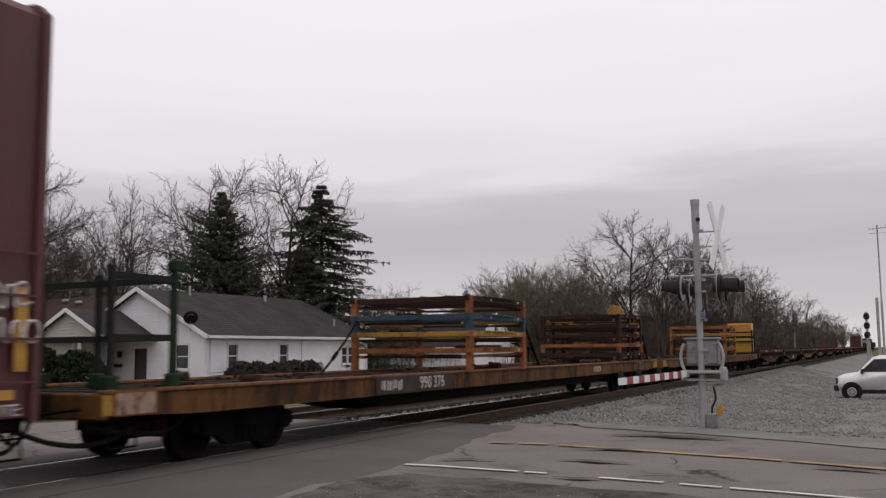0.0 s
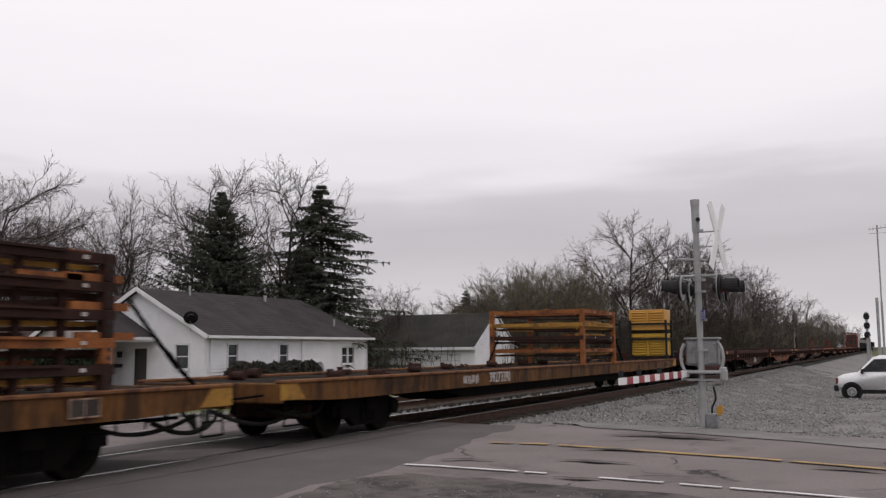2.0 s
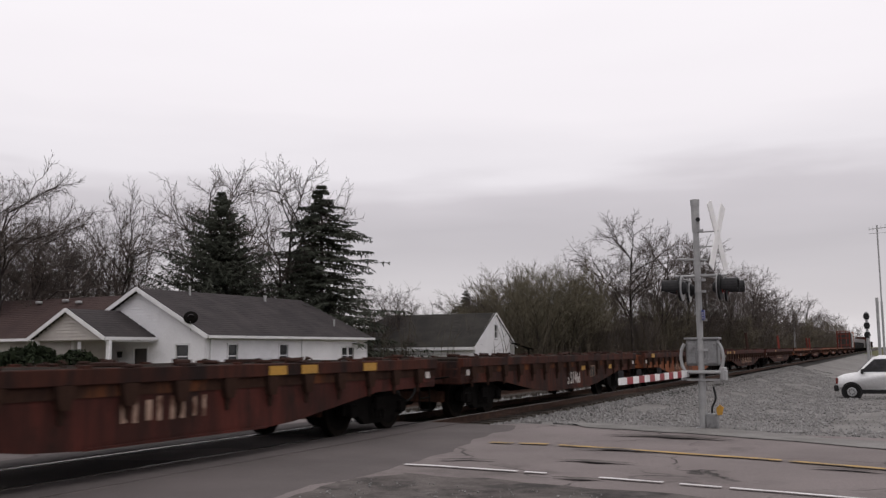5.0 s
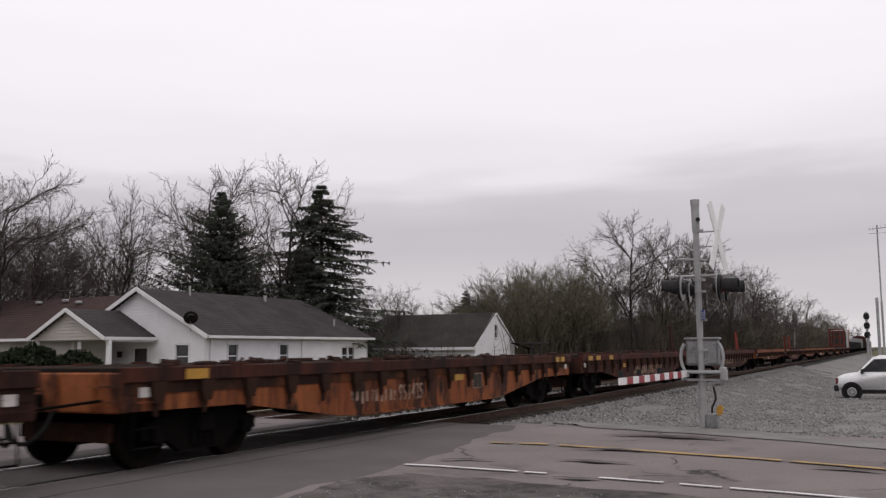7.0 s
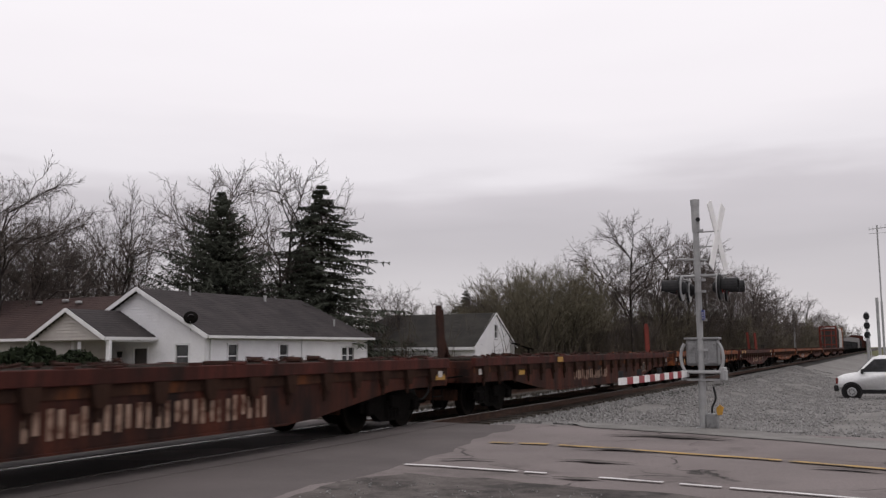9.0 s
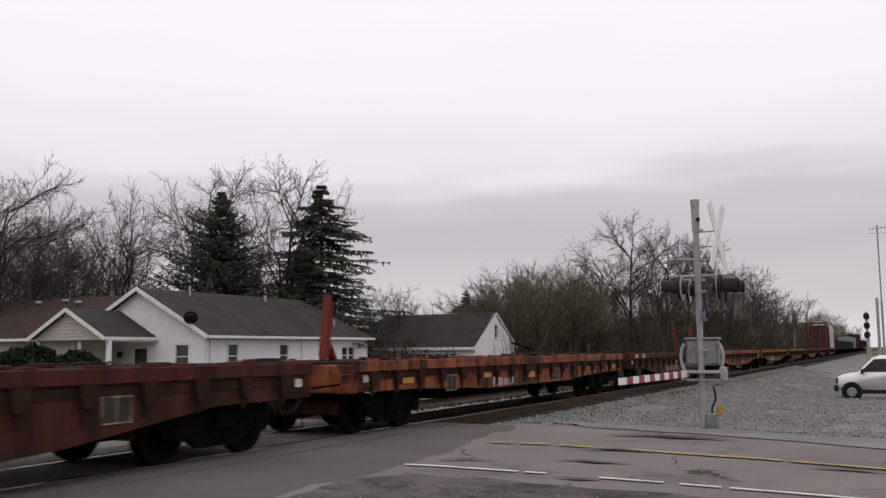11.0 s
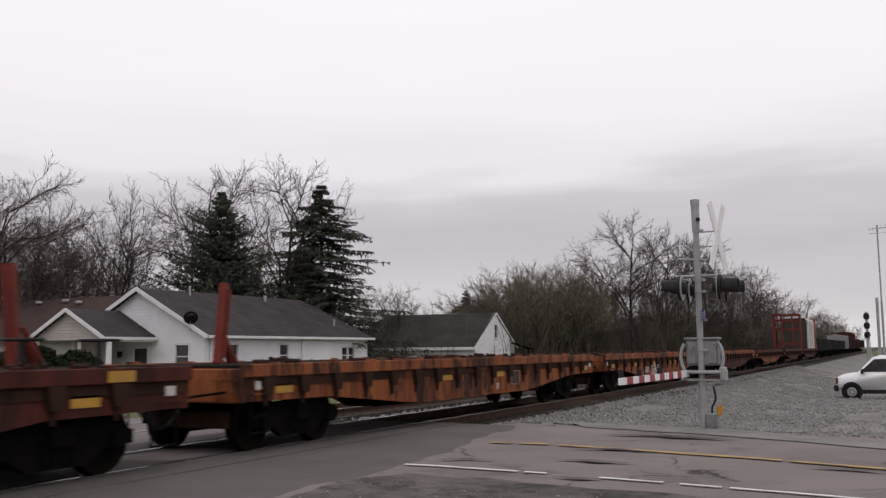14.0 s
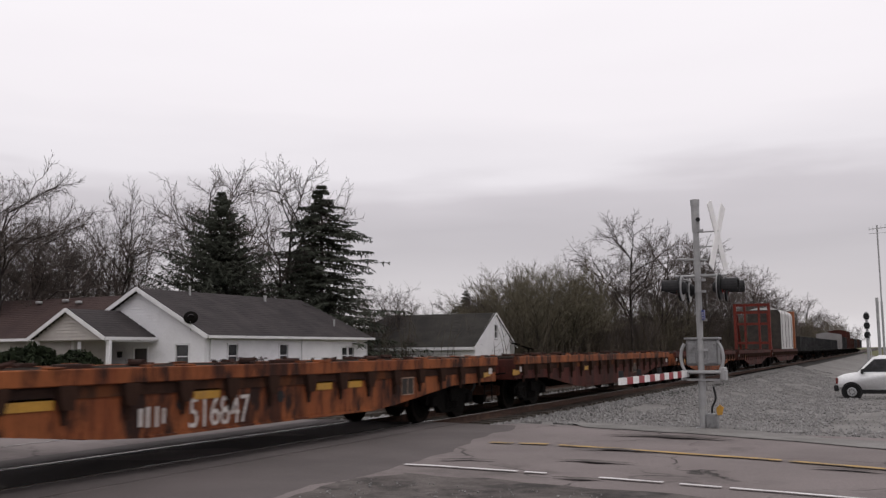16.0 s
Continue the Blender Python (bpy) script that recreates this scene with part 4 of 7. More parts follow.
def frame_stack(s0, s1, levels, z_legs, label, half=1.40, uprights=()):
    """Welded steel load frames stacked on the deck: corner legs and long rails on each tier."""
    mid, h = (s0 + s1) / 2, (s1 - s0) / 2
    t = thing("frame_stack", label, "load frames", group="stacks of load frames")
    on_train(t, mid, 0, 0.80)
    for i, (z, mat) in enumerate(levels):
        z -= 0.80
        nz = (levels[i + 1][0] - 0.80) if i + 1 < len(levels) else z + 0.1
        for sx in (-1, 1):
            bm = bmesh.new()
            beam(bm, (sx * half, -h - 0.12, z), (sx * half, h + 0.12, z), 0.08, 0.11)
            box(bm, (sx * half, 0, z + 0.05), (0.16, L_FRAC * 2 * h, 0.03))
            part("long_rail", bm, mat, t)
            for sy in (-1, 1):
                bm = bmesh.new()
                low = (levels[i - 1][0] - 0.80 + 0.06) if i else 0.0
                box(bm, (sx * half, sy * h, (low + z + 0.06) / 2), (0.13, 0.15, z + 0.06 - low), 0.012)
                for q in (0.3, 0.7):
                    rod(bm, (sx * (half + 0.066), sy * h, low + (z - low) * q), (sx * (half + 0.07), sy * h, low + (z - low) * q), 0.03, seg=8, mi=1)
                part("leg", bm, (frame_orange if levels[0][1] is frame_orange and mat is not frame_blue else mat, black_paint), t)
        for k in (-1, -0.33, 0.33, 1):
            bm = bmesh.new()
            beam(bm, (-half, k * h, z), (half, k * h, z), 0.07, 0.10)
            part("cross_member", bm, mat, t)
        bm = bmesh.new()
        beam(bm, (-half, -h, z), (half, h, z), 0.05, 0.06)
        part("diagonal", bm, mat, t)
        for sx in (-1, 1):
            bm = bmesh.new()
            beam(bm, (sx * (half - 0.16), -h, z - 0.13), (sx * (half - 0.16), h, z - 0.10), 0.05, 0.06)
            part("inner_rail", bm, frame_brown if i % 2 else frame_yellow, t)
        for sy in (-1, 1):
            bm = bmesh.new()
            beam(bm, (-half, sy * (h - 0.1), z - 0.12), (half, sy * (h - 0.1), z - 0.15), 0.05, 0.05)
            part("inner_cross_member", bm, frame_brown, t)
        # stacked loose bars lying between the tiers
        rng = random.Random(int(abs(s0) * 10) + i)
        for q in range(4):
            bm = bmesh.new()
            x = rng.uniform(-0.9, 0.95) * half
            a, b = sorted((rng.uniform(-1, 0.2), rng.uniform(0.2, 1)))
            beam(bm, (x, a * h, z + 0.085), (x + rng.uniform(-0.15, 0.15), b * h, z + 0.085), rng.uniform(0.05, 0.12), 0.06)
            part("loose_bar", bm, rng.choice((frame_brown, frame_brown, frame_orange, frame_yellow)), t)
        for k in (-0.3, 0.75):
            bm = bmesh.new()
            box(bm, (half + 0.045, k * h, z), (0.012, 0.06, 0.045))
            part("label_plate", bm, letter_white, t, "small white tag")
    for k in uprights:
        for sx in (-1, 1):
            bm = bmesh.new()
            box(bm, (sx * (half - 0.12), k * h, (levels[-1][0] - 0.80) / 2), (0.08, 0.10, levels[-1][0] - 0.80), 0.012)
            part("upright", bm, frame_brown, t)
    return t


L_FRAC = 0.55
frame_stack(-81.5, -78.4, [(1.26, frame_orange), (1.62, frame_yellow), (1.98, frame_blue), (2.36, frame_brown)], 0, "stack of orange, yellow, blue and brown steel load frames", uprights=())
frame_stack(-48.8, -45.6, [(1.22, frame_orange), (1.60, frame_brown), (1.98, frame_yellow), (2.36, frame_orange)], 0, "stack of orange and yellow steel load frames")
E2 = [(1.08, frame_brown), (1.38, frame_orange), (1.70, frame_brown), (2.02, frame_brown), (2.34, frame_brown)]
STACK_2 = frame_stack(-69.4, -66.6, E2, 0, "tall stack of rusted brown load frames with yellow pieces", uprights=(-0.5, 0.2, 0.62), half=1.3)


def yellow_tops():
    for k, (y, z, mat) in enumerate([(-1.6, 2.42, frame_yellow), (-0.9, 2.42, frame_yellow)]):
        bm = bmesh.new()
        beam(bm, (1.22, y - 0.55, z - 0.8), (1.22, y + 0.55, z - 0.8), 0.1, 0.1)
        box(bm, (1.22, y - 0.1, z - 0.66), (0.14, 0.16, 0.24), 0.01)
        part("bracket", bm, mat, STACK_2, "yellow bracket")
    for k, (y, z, mat) in enumerate([(0.5, 2.1, frame_orange), (1.2, 1.8, frame_orange), (1.3, 1.46, frame_orange), (1.1, 2.12, frame_orange)]):
        bm = bmesh.new()
        beam(bm, (1.27, y - 0.3, z - 0.8), (1.27, y + 0.55, z - 0.8), 0.08, 0.09)
        part("bracket", bm, mat, STACK_2, "orange bracket")


yellow_tops()


def panel_bundle():
    """Two tiers of ribbed yellow panels bundled between the stakes; the ribs look out of the end."""
    t = thing("panel_bundle", "two tiers of ribbed yellow metal panels strapped on the flat car", "panel bundle")
    on_train(t, -36.7, 0.48, 0.80)
    hx, hy = 0.72, 0.5
    for (z0, z1, mat) in ((0.16, 1.06, panel_yellow), (1.22, 2.02, panel_orange)):
        bm = bmesh.new()
        box(bm, (0, 0, (z0 + z1) / 2), (hx * 2 - 0.06, hy * 2 - 0.06, z1 - z0), 0.02)
        box(bm, (hx - 0.02, 0, (z0 + z1) / 2), (0.05, hy * 2, z1 - z0 - 0.03), 0.015)
        for k in (-1, 0, 1):
            box(bm, (k * (hx - 0.04), -hy + 0.01, (z0 + z1) / 2), (0.09, 0.06, z1 - z0), 0.01)
        part("core", bm, mat, t)
        for sx in (-1, 1):
            n = int((z1 - z0 - 0.06) / 0.10)
            for i in range(n):
                bm = bmesh.new()
                box(bm, (sx * hx * 0.5, -hy + 0.015, z0 + 0.08 + i * 0.10), (hx * 0.84, 0.06, 0.062), 0.02)
                part("rib", bm, mat, t)
    bm = bmesh.new()
    box(bm, (0, -hy + 0.01, 1.30), (hx * 1.96, 0.08, 0.2), 0.01)
    part("skirt", bm, panel_orange, t)
    for y in (-0.4, 0.0, 0.4):
        for z, h in ((0.08, 0.16), (1.14, 0.16)):
            bm = bmesh.new()
            box(bm, (0, y, z), (1.3, 0.12, h))
            part("spacer", bm, old_wood, t, "grey timber spacer")
    bm = bmesh.new()
    rod(bm, (-0.5, -0.35, 2.0), (-0.38, -0.3, 2.16), 0.015, seg=6)
    rod(bm, (-0.7, -0.4, 2.03), (-0.2, -0.3, 2.05), 0.012, seg=6)
    part("strap_end", bm, black_paint, t)


panel_bundle()


def chain(car, a, b):
    """A slack tie-down chain of separate links with a turnbuckle."""
    a, b = Vector(a), Vector(b)
    n = int((b - a).length / 0.085)
    bm = bmesh.new()
    for i in range(n):
        t = (i + 0.5) / n
        p = a.lerp(b, t) - Vector((0, 0, 0.18 * t * (1 - t)))
        d = (b - a).normalized() * 0.05
        w = Vector((0.02, 0, 0)) if i % 2 else Vector((0, 0.012, 0.016))
        for sgn in (-1, 1):
            rod(bm, p - d + w * sgn, p + d + w * sgn, 0.015, seg=5)
    c = a.lerp(b, 0.35) - Vector((0, 0, 0.04))
    rod(bm, c - (b - a).normalized() * 0.14, c + (b - a).normalized() * 0.14, 0.04, seg=8)
    part("tie_down_chain", bm, dark_steel, car, "dark slack tie-down chain")


chain(CAR_1, (1.15, -76.6 - MID_1, 0.84), (1.3, -78.3 - MID_1, 2.2))
chain(CAR_1, (-0.9, -83.6 - MID_1, 0.84), (-1.3, -81.6 - MID_1, 1.9))
chain(CAR_1, (1.15, -64.9 - MID_1, 0.84), (1.25, -66.2 - MID_1, 1.9))
chain(CAR_2, (1.15, -43.6 - MID_2, 0.84), (1.3, -45.2 - MID_2, 1.9))
chain(CAR_2, (-0.9, -50.4 - MID_2, 0.84), (-1.3, -48.5 - MID_2, 1.7))

# old flat cars behind them
Y = "yellow"
deep_flat_car(-35.1, -21.0, maroon_car, rust_car, "rusty maroon flat car with yellow patches", 31, [(Y, -31.6, 0.86), (Y, -31.6, 1.0), (Y, -26.2, 1.0), (Y, -25.4, 1.0), (Y, -23.6, 1.0), ("bars", -28.4, 0.6, 4, 0.3, 0.3, 0)])
deep_flat_car(-19.8, -5.5, rust_car, rust_car, "dark brown rusted flat car", 32, [("number", -12.3, 0.46, "S 51468", 0.46, True), (Y, -11.2, 0.80), ("plate", -10.4, 0.78), (Y, -8.6, 0.72)])
deep_flat_car(-4.3, 12.1, orange_car, rust_car, "weathered orange flat car with dark stake pockets", 33, [("bars", 1.5, 0.50, 5, 0.24, 0.22, 0), ("number", 2.85, 0.50, "991435", 0.42, False), ("plate", 6.0, 0.62), (Y, -3.1, 1.0), (Y, 5.2, 0.72), ("stand", 10.3, 0), ("stand", 10.9, 0), (Y, 11.0, 1.0), (Y, 11.3, 1.0)])
deep_flat_car(13.2, 29.2, rust_car, maroon_car, "dark rusty brown flat car with worn lettering", 34, [("bars", 21.2, 0.52, 13, 0.24, 0.34, 0), (Y, 13.9, 0.98), (Y, 14.7, 0.98), (Y, 16.1, 0.98), (Y, 18.2, 0.72), (Y, 28.6, 0.82)])
c7, m7 = deep_flat_car(30.5, 49.2, rust_car, maroon_car, "dark brown flat car with a bent stake", 35, [(Y, 33.5, 0.8), (Y, 36.0, 0.98), ("bars", 39.0, 0.55, 9, 0.28, 0.3, 0), ("plate", 45.0, 0.72)])
c8, m8 = deep_flat_car(50.5, 67.2, orange_car, orange_car, "weathered orange flat car with a leaning red stake", 36, [(Y, 52.0, 0.80), (Y, 56.3, 0.80), ("plate", 60.2, 0.74), ("bars", 57.0, 0.56, 4, 0.24, 0.2, 1), ("plate", 54.3, 0.80), (Y, 58.9, 0.66), (Y, 66.4, 0.8)], lo=0.44)
c9, m9 = deep_flat_car(68.2, 83.7, maroon_car, maroon_car, "rusty maroon flat car with worn lettering and upright stakes", 37, [(Y, 68.95, 0.98), (Y, 69.95, 0.98), (Y, 75.5, 0.75), ("bars", 74.9, 0.50, 8, 0.22, 0.27, 0), ("number", 77.2, 0.50, "991457", 0.42, False), ("plate", 78.75, 0.66), (Y, 82.0, 0.80), (Y, 82.5, 0.98), ("stand", 81.5, 0), ("stand", 82.6, 0)])
c10, m10 = deep_flat_car(84.8, 101.2, orange_car, orange_car, "weathered orange flat car with a pale chalk mark", 38, [(Y, 86.2, 0.80), (Y, 93.6, 0.76), ("plate", 95.0, 0.66), (Y, 91.0, 0.76), ("hole", 91.9, 0.6), (Y, 100.2, 0.84), ("number", 93.9, 0.45, "87", 0.2, True)], lo=0.30)
# stakes along the middle of the decks
stake(c7, 31.7 - m7, 1.09, 2.3, 0.1, frame_brown, 0.0)
stake(c8, 51.6 - m8, 1.09, 2.3, 0.3, red_stake, 0.0)
stake(c9, 82.2 - m9, 1.09, 2.35, -0.05, red_stake, 0.0)
stake(c10, 85.9 - m10, 1.09, 2.35, 0.25, red_stake, 0.0)
deep_flat_car(102.4, 118.6, orange_car, orange_car, "weathered orange flat car with a white number", 39, [(Y, 106.5, 0.76, 0.6), (Y, 108.45, 0.76, 0.5), (Y, 111.6, 0.76), (Y, 113.0, 0.78), ("hole", 108.4, 0.63), ("hole", 110.5, 0.62), ("bars", 107.9, 0.50, 2, 0.2, 0.25, 1), ("number", 109.15, 0.48, "516847", 0.54, True), ("plate", 114.4, 0.74), (Y, 118.2, 0.82), (Y, 103.0, 0.8)], lo=0.26)
deep_flat_car(119.8, 136.2, maroon_car, orange_car, "red-brown flat car with an orange deck edge", 40, [(Y, 120.3, 0.8), ("plate", 131.0, 0.7), (Y, 125.0, 0.8)], False)
deep_flat_car(137.4, 153.2, orange_car, maroon_car, "weathered orange-brown flat car", 41, [(Y, 139.0, 0.8)], False)
deep_flat_car(154.4, 169.6, maroon_car, maroon_car, "dull red flat car with an empty deck", 42, [(Y, 157.0, 0.8)], False)
c14, m14 = deep_flat_car(170.8, 190.2, maroon_car, maroon_car, "red flat car with tall end racks and a wrapped load", 44, [(Y, 173.0, 0.8)], False)


def end_rack(s, mat, label):
    t = thing("bulkhead_rack", label, "rack")
    on_train(t, s, 0, 1.10)
    for x in (-1.2, -0.5, 0.5, 1.2):
        bm = bmesh.new()
        box(bm, (x, 0, 1.7), (0.2 if abs(x) > 1 else 0.14, 0.35, 3.4), 0.02)
        part("post", bm, mat, t)
    for z in (0.5, 1.9, 2.75, 3.3):
        bm = bmesh.new()
        beam(bm, (-1.2, 0, z), (1.2, 0, z), 0.2, 0.18)
        part("cross_bar", bm, mat, t)
    for x in (-1.1, 1.1):
        bm = bmesh.new()
        beam(bm, (x, 1.5 if s < 180 else -1.5, 0.05), (x, 0, 2.6), 0.14, 0.16)
        part("brace", bm, mat, t)


end_rack(171.3, red_stake, "tall red open steel bulkhead on the flat car")
end_rack(189.7, box_orange, "tall orange-brown steel bulkhead on the flat car")


def wrapped_load():
    t = thing("wrapped_load", "tall load in pale wrapping between the bulkheads", "load")
    on_train(t, 180.7, 0, 1.10)
    for k in range(1, 3):
        bm = bmesh.new()
        prism(bm, [(-1.25, 0.0), (1.25, 0.02), (1.27, 2.9), (1.1, 3.2), (0.5, 3.36), (-0.5, 3.36), (-1.1, 3.2), (-1.27, 2.9)], "y", -7.2 + k * 4.85, -2.5 + k * 4.85)
        part("wrapped_block", bm, wrap_white, t)
    bm = bmesh.new()
    prism(bm, [(-1.26, 0.0), (1.26, 0.0), (1.28, 2.88), (1.1, 3.18), (-1.1, 3.18), (-1.28, 2.88)], "y", -2.45, -2.36)
    part("end_cover", bm, black_panel, t, "dark cover over the load's end")
    for k in range(2, 6):
        bm = bmesh.new()
        box(bm, (1.285, -6.4 + k * 2.5, 1.6), (0.02, 0.09, 2.9))
        part("strap", bm, black_paint, t)


wrapped_load()


def far_box(s0, s1, mat, label, top, cat="boxcar", open_top=False):
    mid, h = (s0 + s1) / 2, (s1 - s0) / 2
    car = thing(cat.replace(" ", "_"), label, cat, group="freight cars of the train")
    on_train(car, mid)
    bm = bmesh.new()
    if open_top:
        for sx in (-1, 1):
            box(bm, (sx * 1.5, 0, (0.9 + top) / 2), (0.08, h * 2, top - 0.9))
            k = -h + 0.5
            while k < h:
                box(bm, (sx * 1.56, k, (0.9 + top) / 2), (0.1, 0.14, top - 0.95))
                k += 1.3
        for sy in (-1, 1):
            box(bm, (0, sy * (h - 0.04), (0.9 + top) / 2), (2.92, 0.08, top - 0.9))
        box(bm, (0, 0, 0.95), (2.9, h * 2 - 0.2, 0.1))
    else:
        prism(bm, [(-1.5, 0.9), (1.5, 0.9), (1.52, top - 0.25), (0, top), (-1.52, top - 0.25)], "y", -h, h)
        k = -h + 0.4
        while k < h:
            box(bm, (1.54, k, (top + 0.7) / 2), (0.07, 0.12, top - 1.3))
            k += 1.2
    part("body", bm, mat, car)
    bm = bmesh.new()
    box(bm, (0, 0, 0.78), (0.7, h * 2, 0.3))
    part("underframe", bm, dark_steel, car)
    trucks(car, (-h + 2.0, h - 2.0), False)


for i in range(4):
    far_box(191.6 + i * 15.8, 206.2 + i * 15.8, gon_black, "black open gondola car", 2.25, "gondola car", True)
far_box(255.0, 268.0, hopper_grey, "pale grey boxcar far down the line", 3.5)
far_box(269.4, 285.0, gon_black, "black gondola car far down the line", 2.9, "gondola car", True)
far_box(286.4, 302.0, maroon_car, "dull red boxcar far down the line", 4.4)
for i in range(4):
    far_box(303.4 + i * 17, 319.2 + i * 17, gon_black if i % 2 else rust_car, "dark gondola car far down the line", 3.0, "gondola car", True)


# ---- houses behind the tracks ----
def siding_wall(name, parent, width, z0, z1, m, gable=None, holes=(), mat=None):
    """A wall in the plane of local x (along) and z, outer face at y = 0 looking to -y; lapped boards with real steps. gable: peak height."""
    bm = bmesh.new()
    top = gable or z1
    z, lap = z0, 0.19
    peak = width / 2

    def spans(a, b):
        lo, hi = 0.0, width
        zm = (a + b) / 2
        if zm > z1 and gable:
            k = (gable - zm) / (gable - z1)
            lo, hi = peak - peak * k, peak + peak * k
        out = [(lo, hi)]
        for hx0, hx1, hz0, hz1 in holes:
            if a < hz1 - 0.02 and b > hz0 + 0.02:
                nxt = []
                for p, q in out:
                    if hx1 <= p or hx0 >= q:
                        nxt.append((p, q))
                    else:
                        if hx0 > p:
                            nxt.append((p, hx0))
                        if hx1 < q:
                            nxt.append((hx1, q))
                out = nxt
        return out

    while z < top - 0.02:
        b = min(z + lap, top)
        for p, q in spans(z, b):
            if q - p > 0.02:
                v = [bm.verts.new(c) for c in ((p, -0.055, z), (q, -0.055, z), (q, -0.004, b), (p, -0.004, b), (p, 0.12, z), (q, 0.12, z), (q, 0.12, b), (p, 0.12, b))]
                for f in ((0, 1, 2, 3), (5, 4, 7, 6), (4, 0, 3, 7), (1, 5, 6, 2), (3, 2, 6, 7), (4, 5, 1, 0)):
                    bm.faces.new([v[i] for i in f])
        z += lap
    bmesh.ops.remove_doubles(bm, verts=bm.verts, dist=0.0015)
    ob = part(name, bm, mat or siding, parent)
    ob.matrix_basis = m
    return ob


def window(parent, m, w, h, double=False, cover=None):
    """A sash window in a wall's opening: frame, panes, rails and sill. Local x along, z up, outside at -y."""
    bm = bmesh.new()
    for cx, cz, sx, sz in ((0, h / 2, w + 0.2, 0.1), (0, -h / 2, w + 0.2, 0.1), (-w / 2 - 0.05, 0, 0.1, h), (w / 2 + 0.05, 0, 0.1, h)):
        box(bm, (cx, -0.03, cz), (sx, 0.1, sz))
    if double:
        box(bm, (0, -0.03, 0), (0.12, 0.1, h))
    box(bm, (0, 0.02, 0), (w, 0.05, 0.06))
    f = part("window", bm, trim_white, parent)
    f.matrix_basis = m
    for k, z in ((0, h / 4), (1, -h / 4)):
        bm = bmesh.new()
        box(bm, (0, 0.05, z), (w, 0.012, h / 2))
        part("pane", bm, window_dark, f)
    bm = bmesh.new()
    box(bm, (0, 0.10, h * (0.02 if cover is None else cover)), (w - 0.04, 0.01, h * 0.9))
    part("blind", bm, curtain, f)
    bm = bmesh.new()
    box(bm, (0, -0.06, -h / 2 - 0.07), (w + 0.26, 0.16, 0.05))
    part("sill", bm, trim_white, f)


def roof_slab(parent, corners, thick, mat, name="roof"):
    """A sloping roof plane with thickness and courses of shingles; corners run eave, eave, ridge, ridge."""
    a, b, c, d = [Vector(p) for p in corners]
    bm = bmesh.new()
    n = max(4, int((d - a).length / 0.28))
    up = (b - a).cross(d - a).normalized()
    if up.z < 0:
        up = -up
    for i in range(n):
        t0, t1 = i / n, (i + 1) / n
        p = [a.lerp(d, t0), b.lerp(c, t0), b.lerp(c, t1), a.lerp(d, t1)]
        lo = [q - up * thick for q in p]
        hi = [p[0] + up * 0.009, p[1] + up * 0.009, p[2], p[3]]
        v = [bm.verts.new(q) for q in lo + hi]
        for f in ((0, 1, 2, 3), (4, 7, 6, 5), (0, 4, 5, 1), (1, 5, 6, 2), (2, 6, 7, 3), (3, 7, 4, 0)):
            bm.faces.new([v[k] for k in f])
    bmesh.ops.remove_doubles(bm, verts=bm.verts, dist=0.002)
    bmesh.ops.recalc_face_normals(bm, faces=bm.faces)
    return part(name, bm, mat, parent)


def trim_beam(parent, a, b, w, h, name="fascia", mat=None):
    bm = bmesh.new()
    beam(bm, a, b, w, h)
    return part(name, bm, mat or trim_white, parent)


FACE_Y = lambda x, y, z: pose(x, y, z)                      # wall looking to -y, runs along +x
FACE_X = lambda x, y, z: pose(x, y, z, 0, 0, 90)            # wall looking to +x, runs along +y


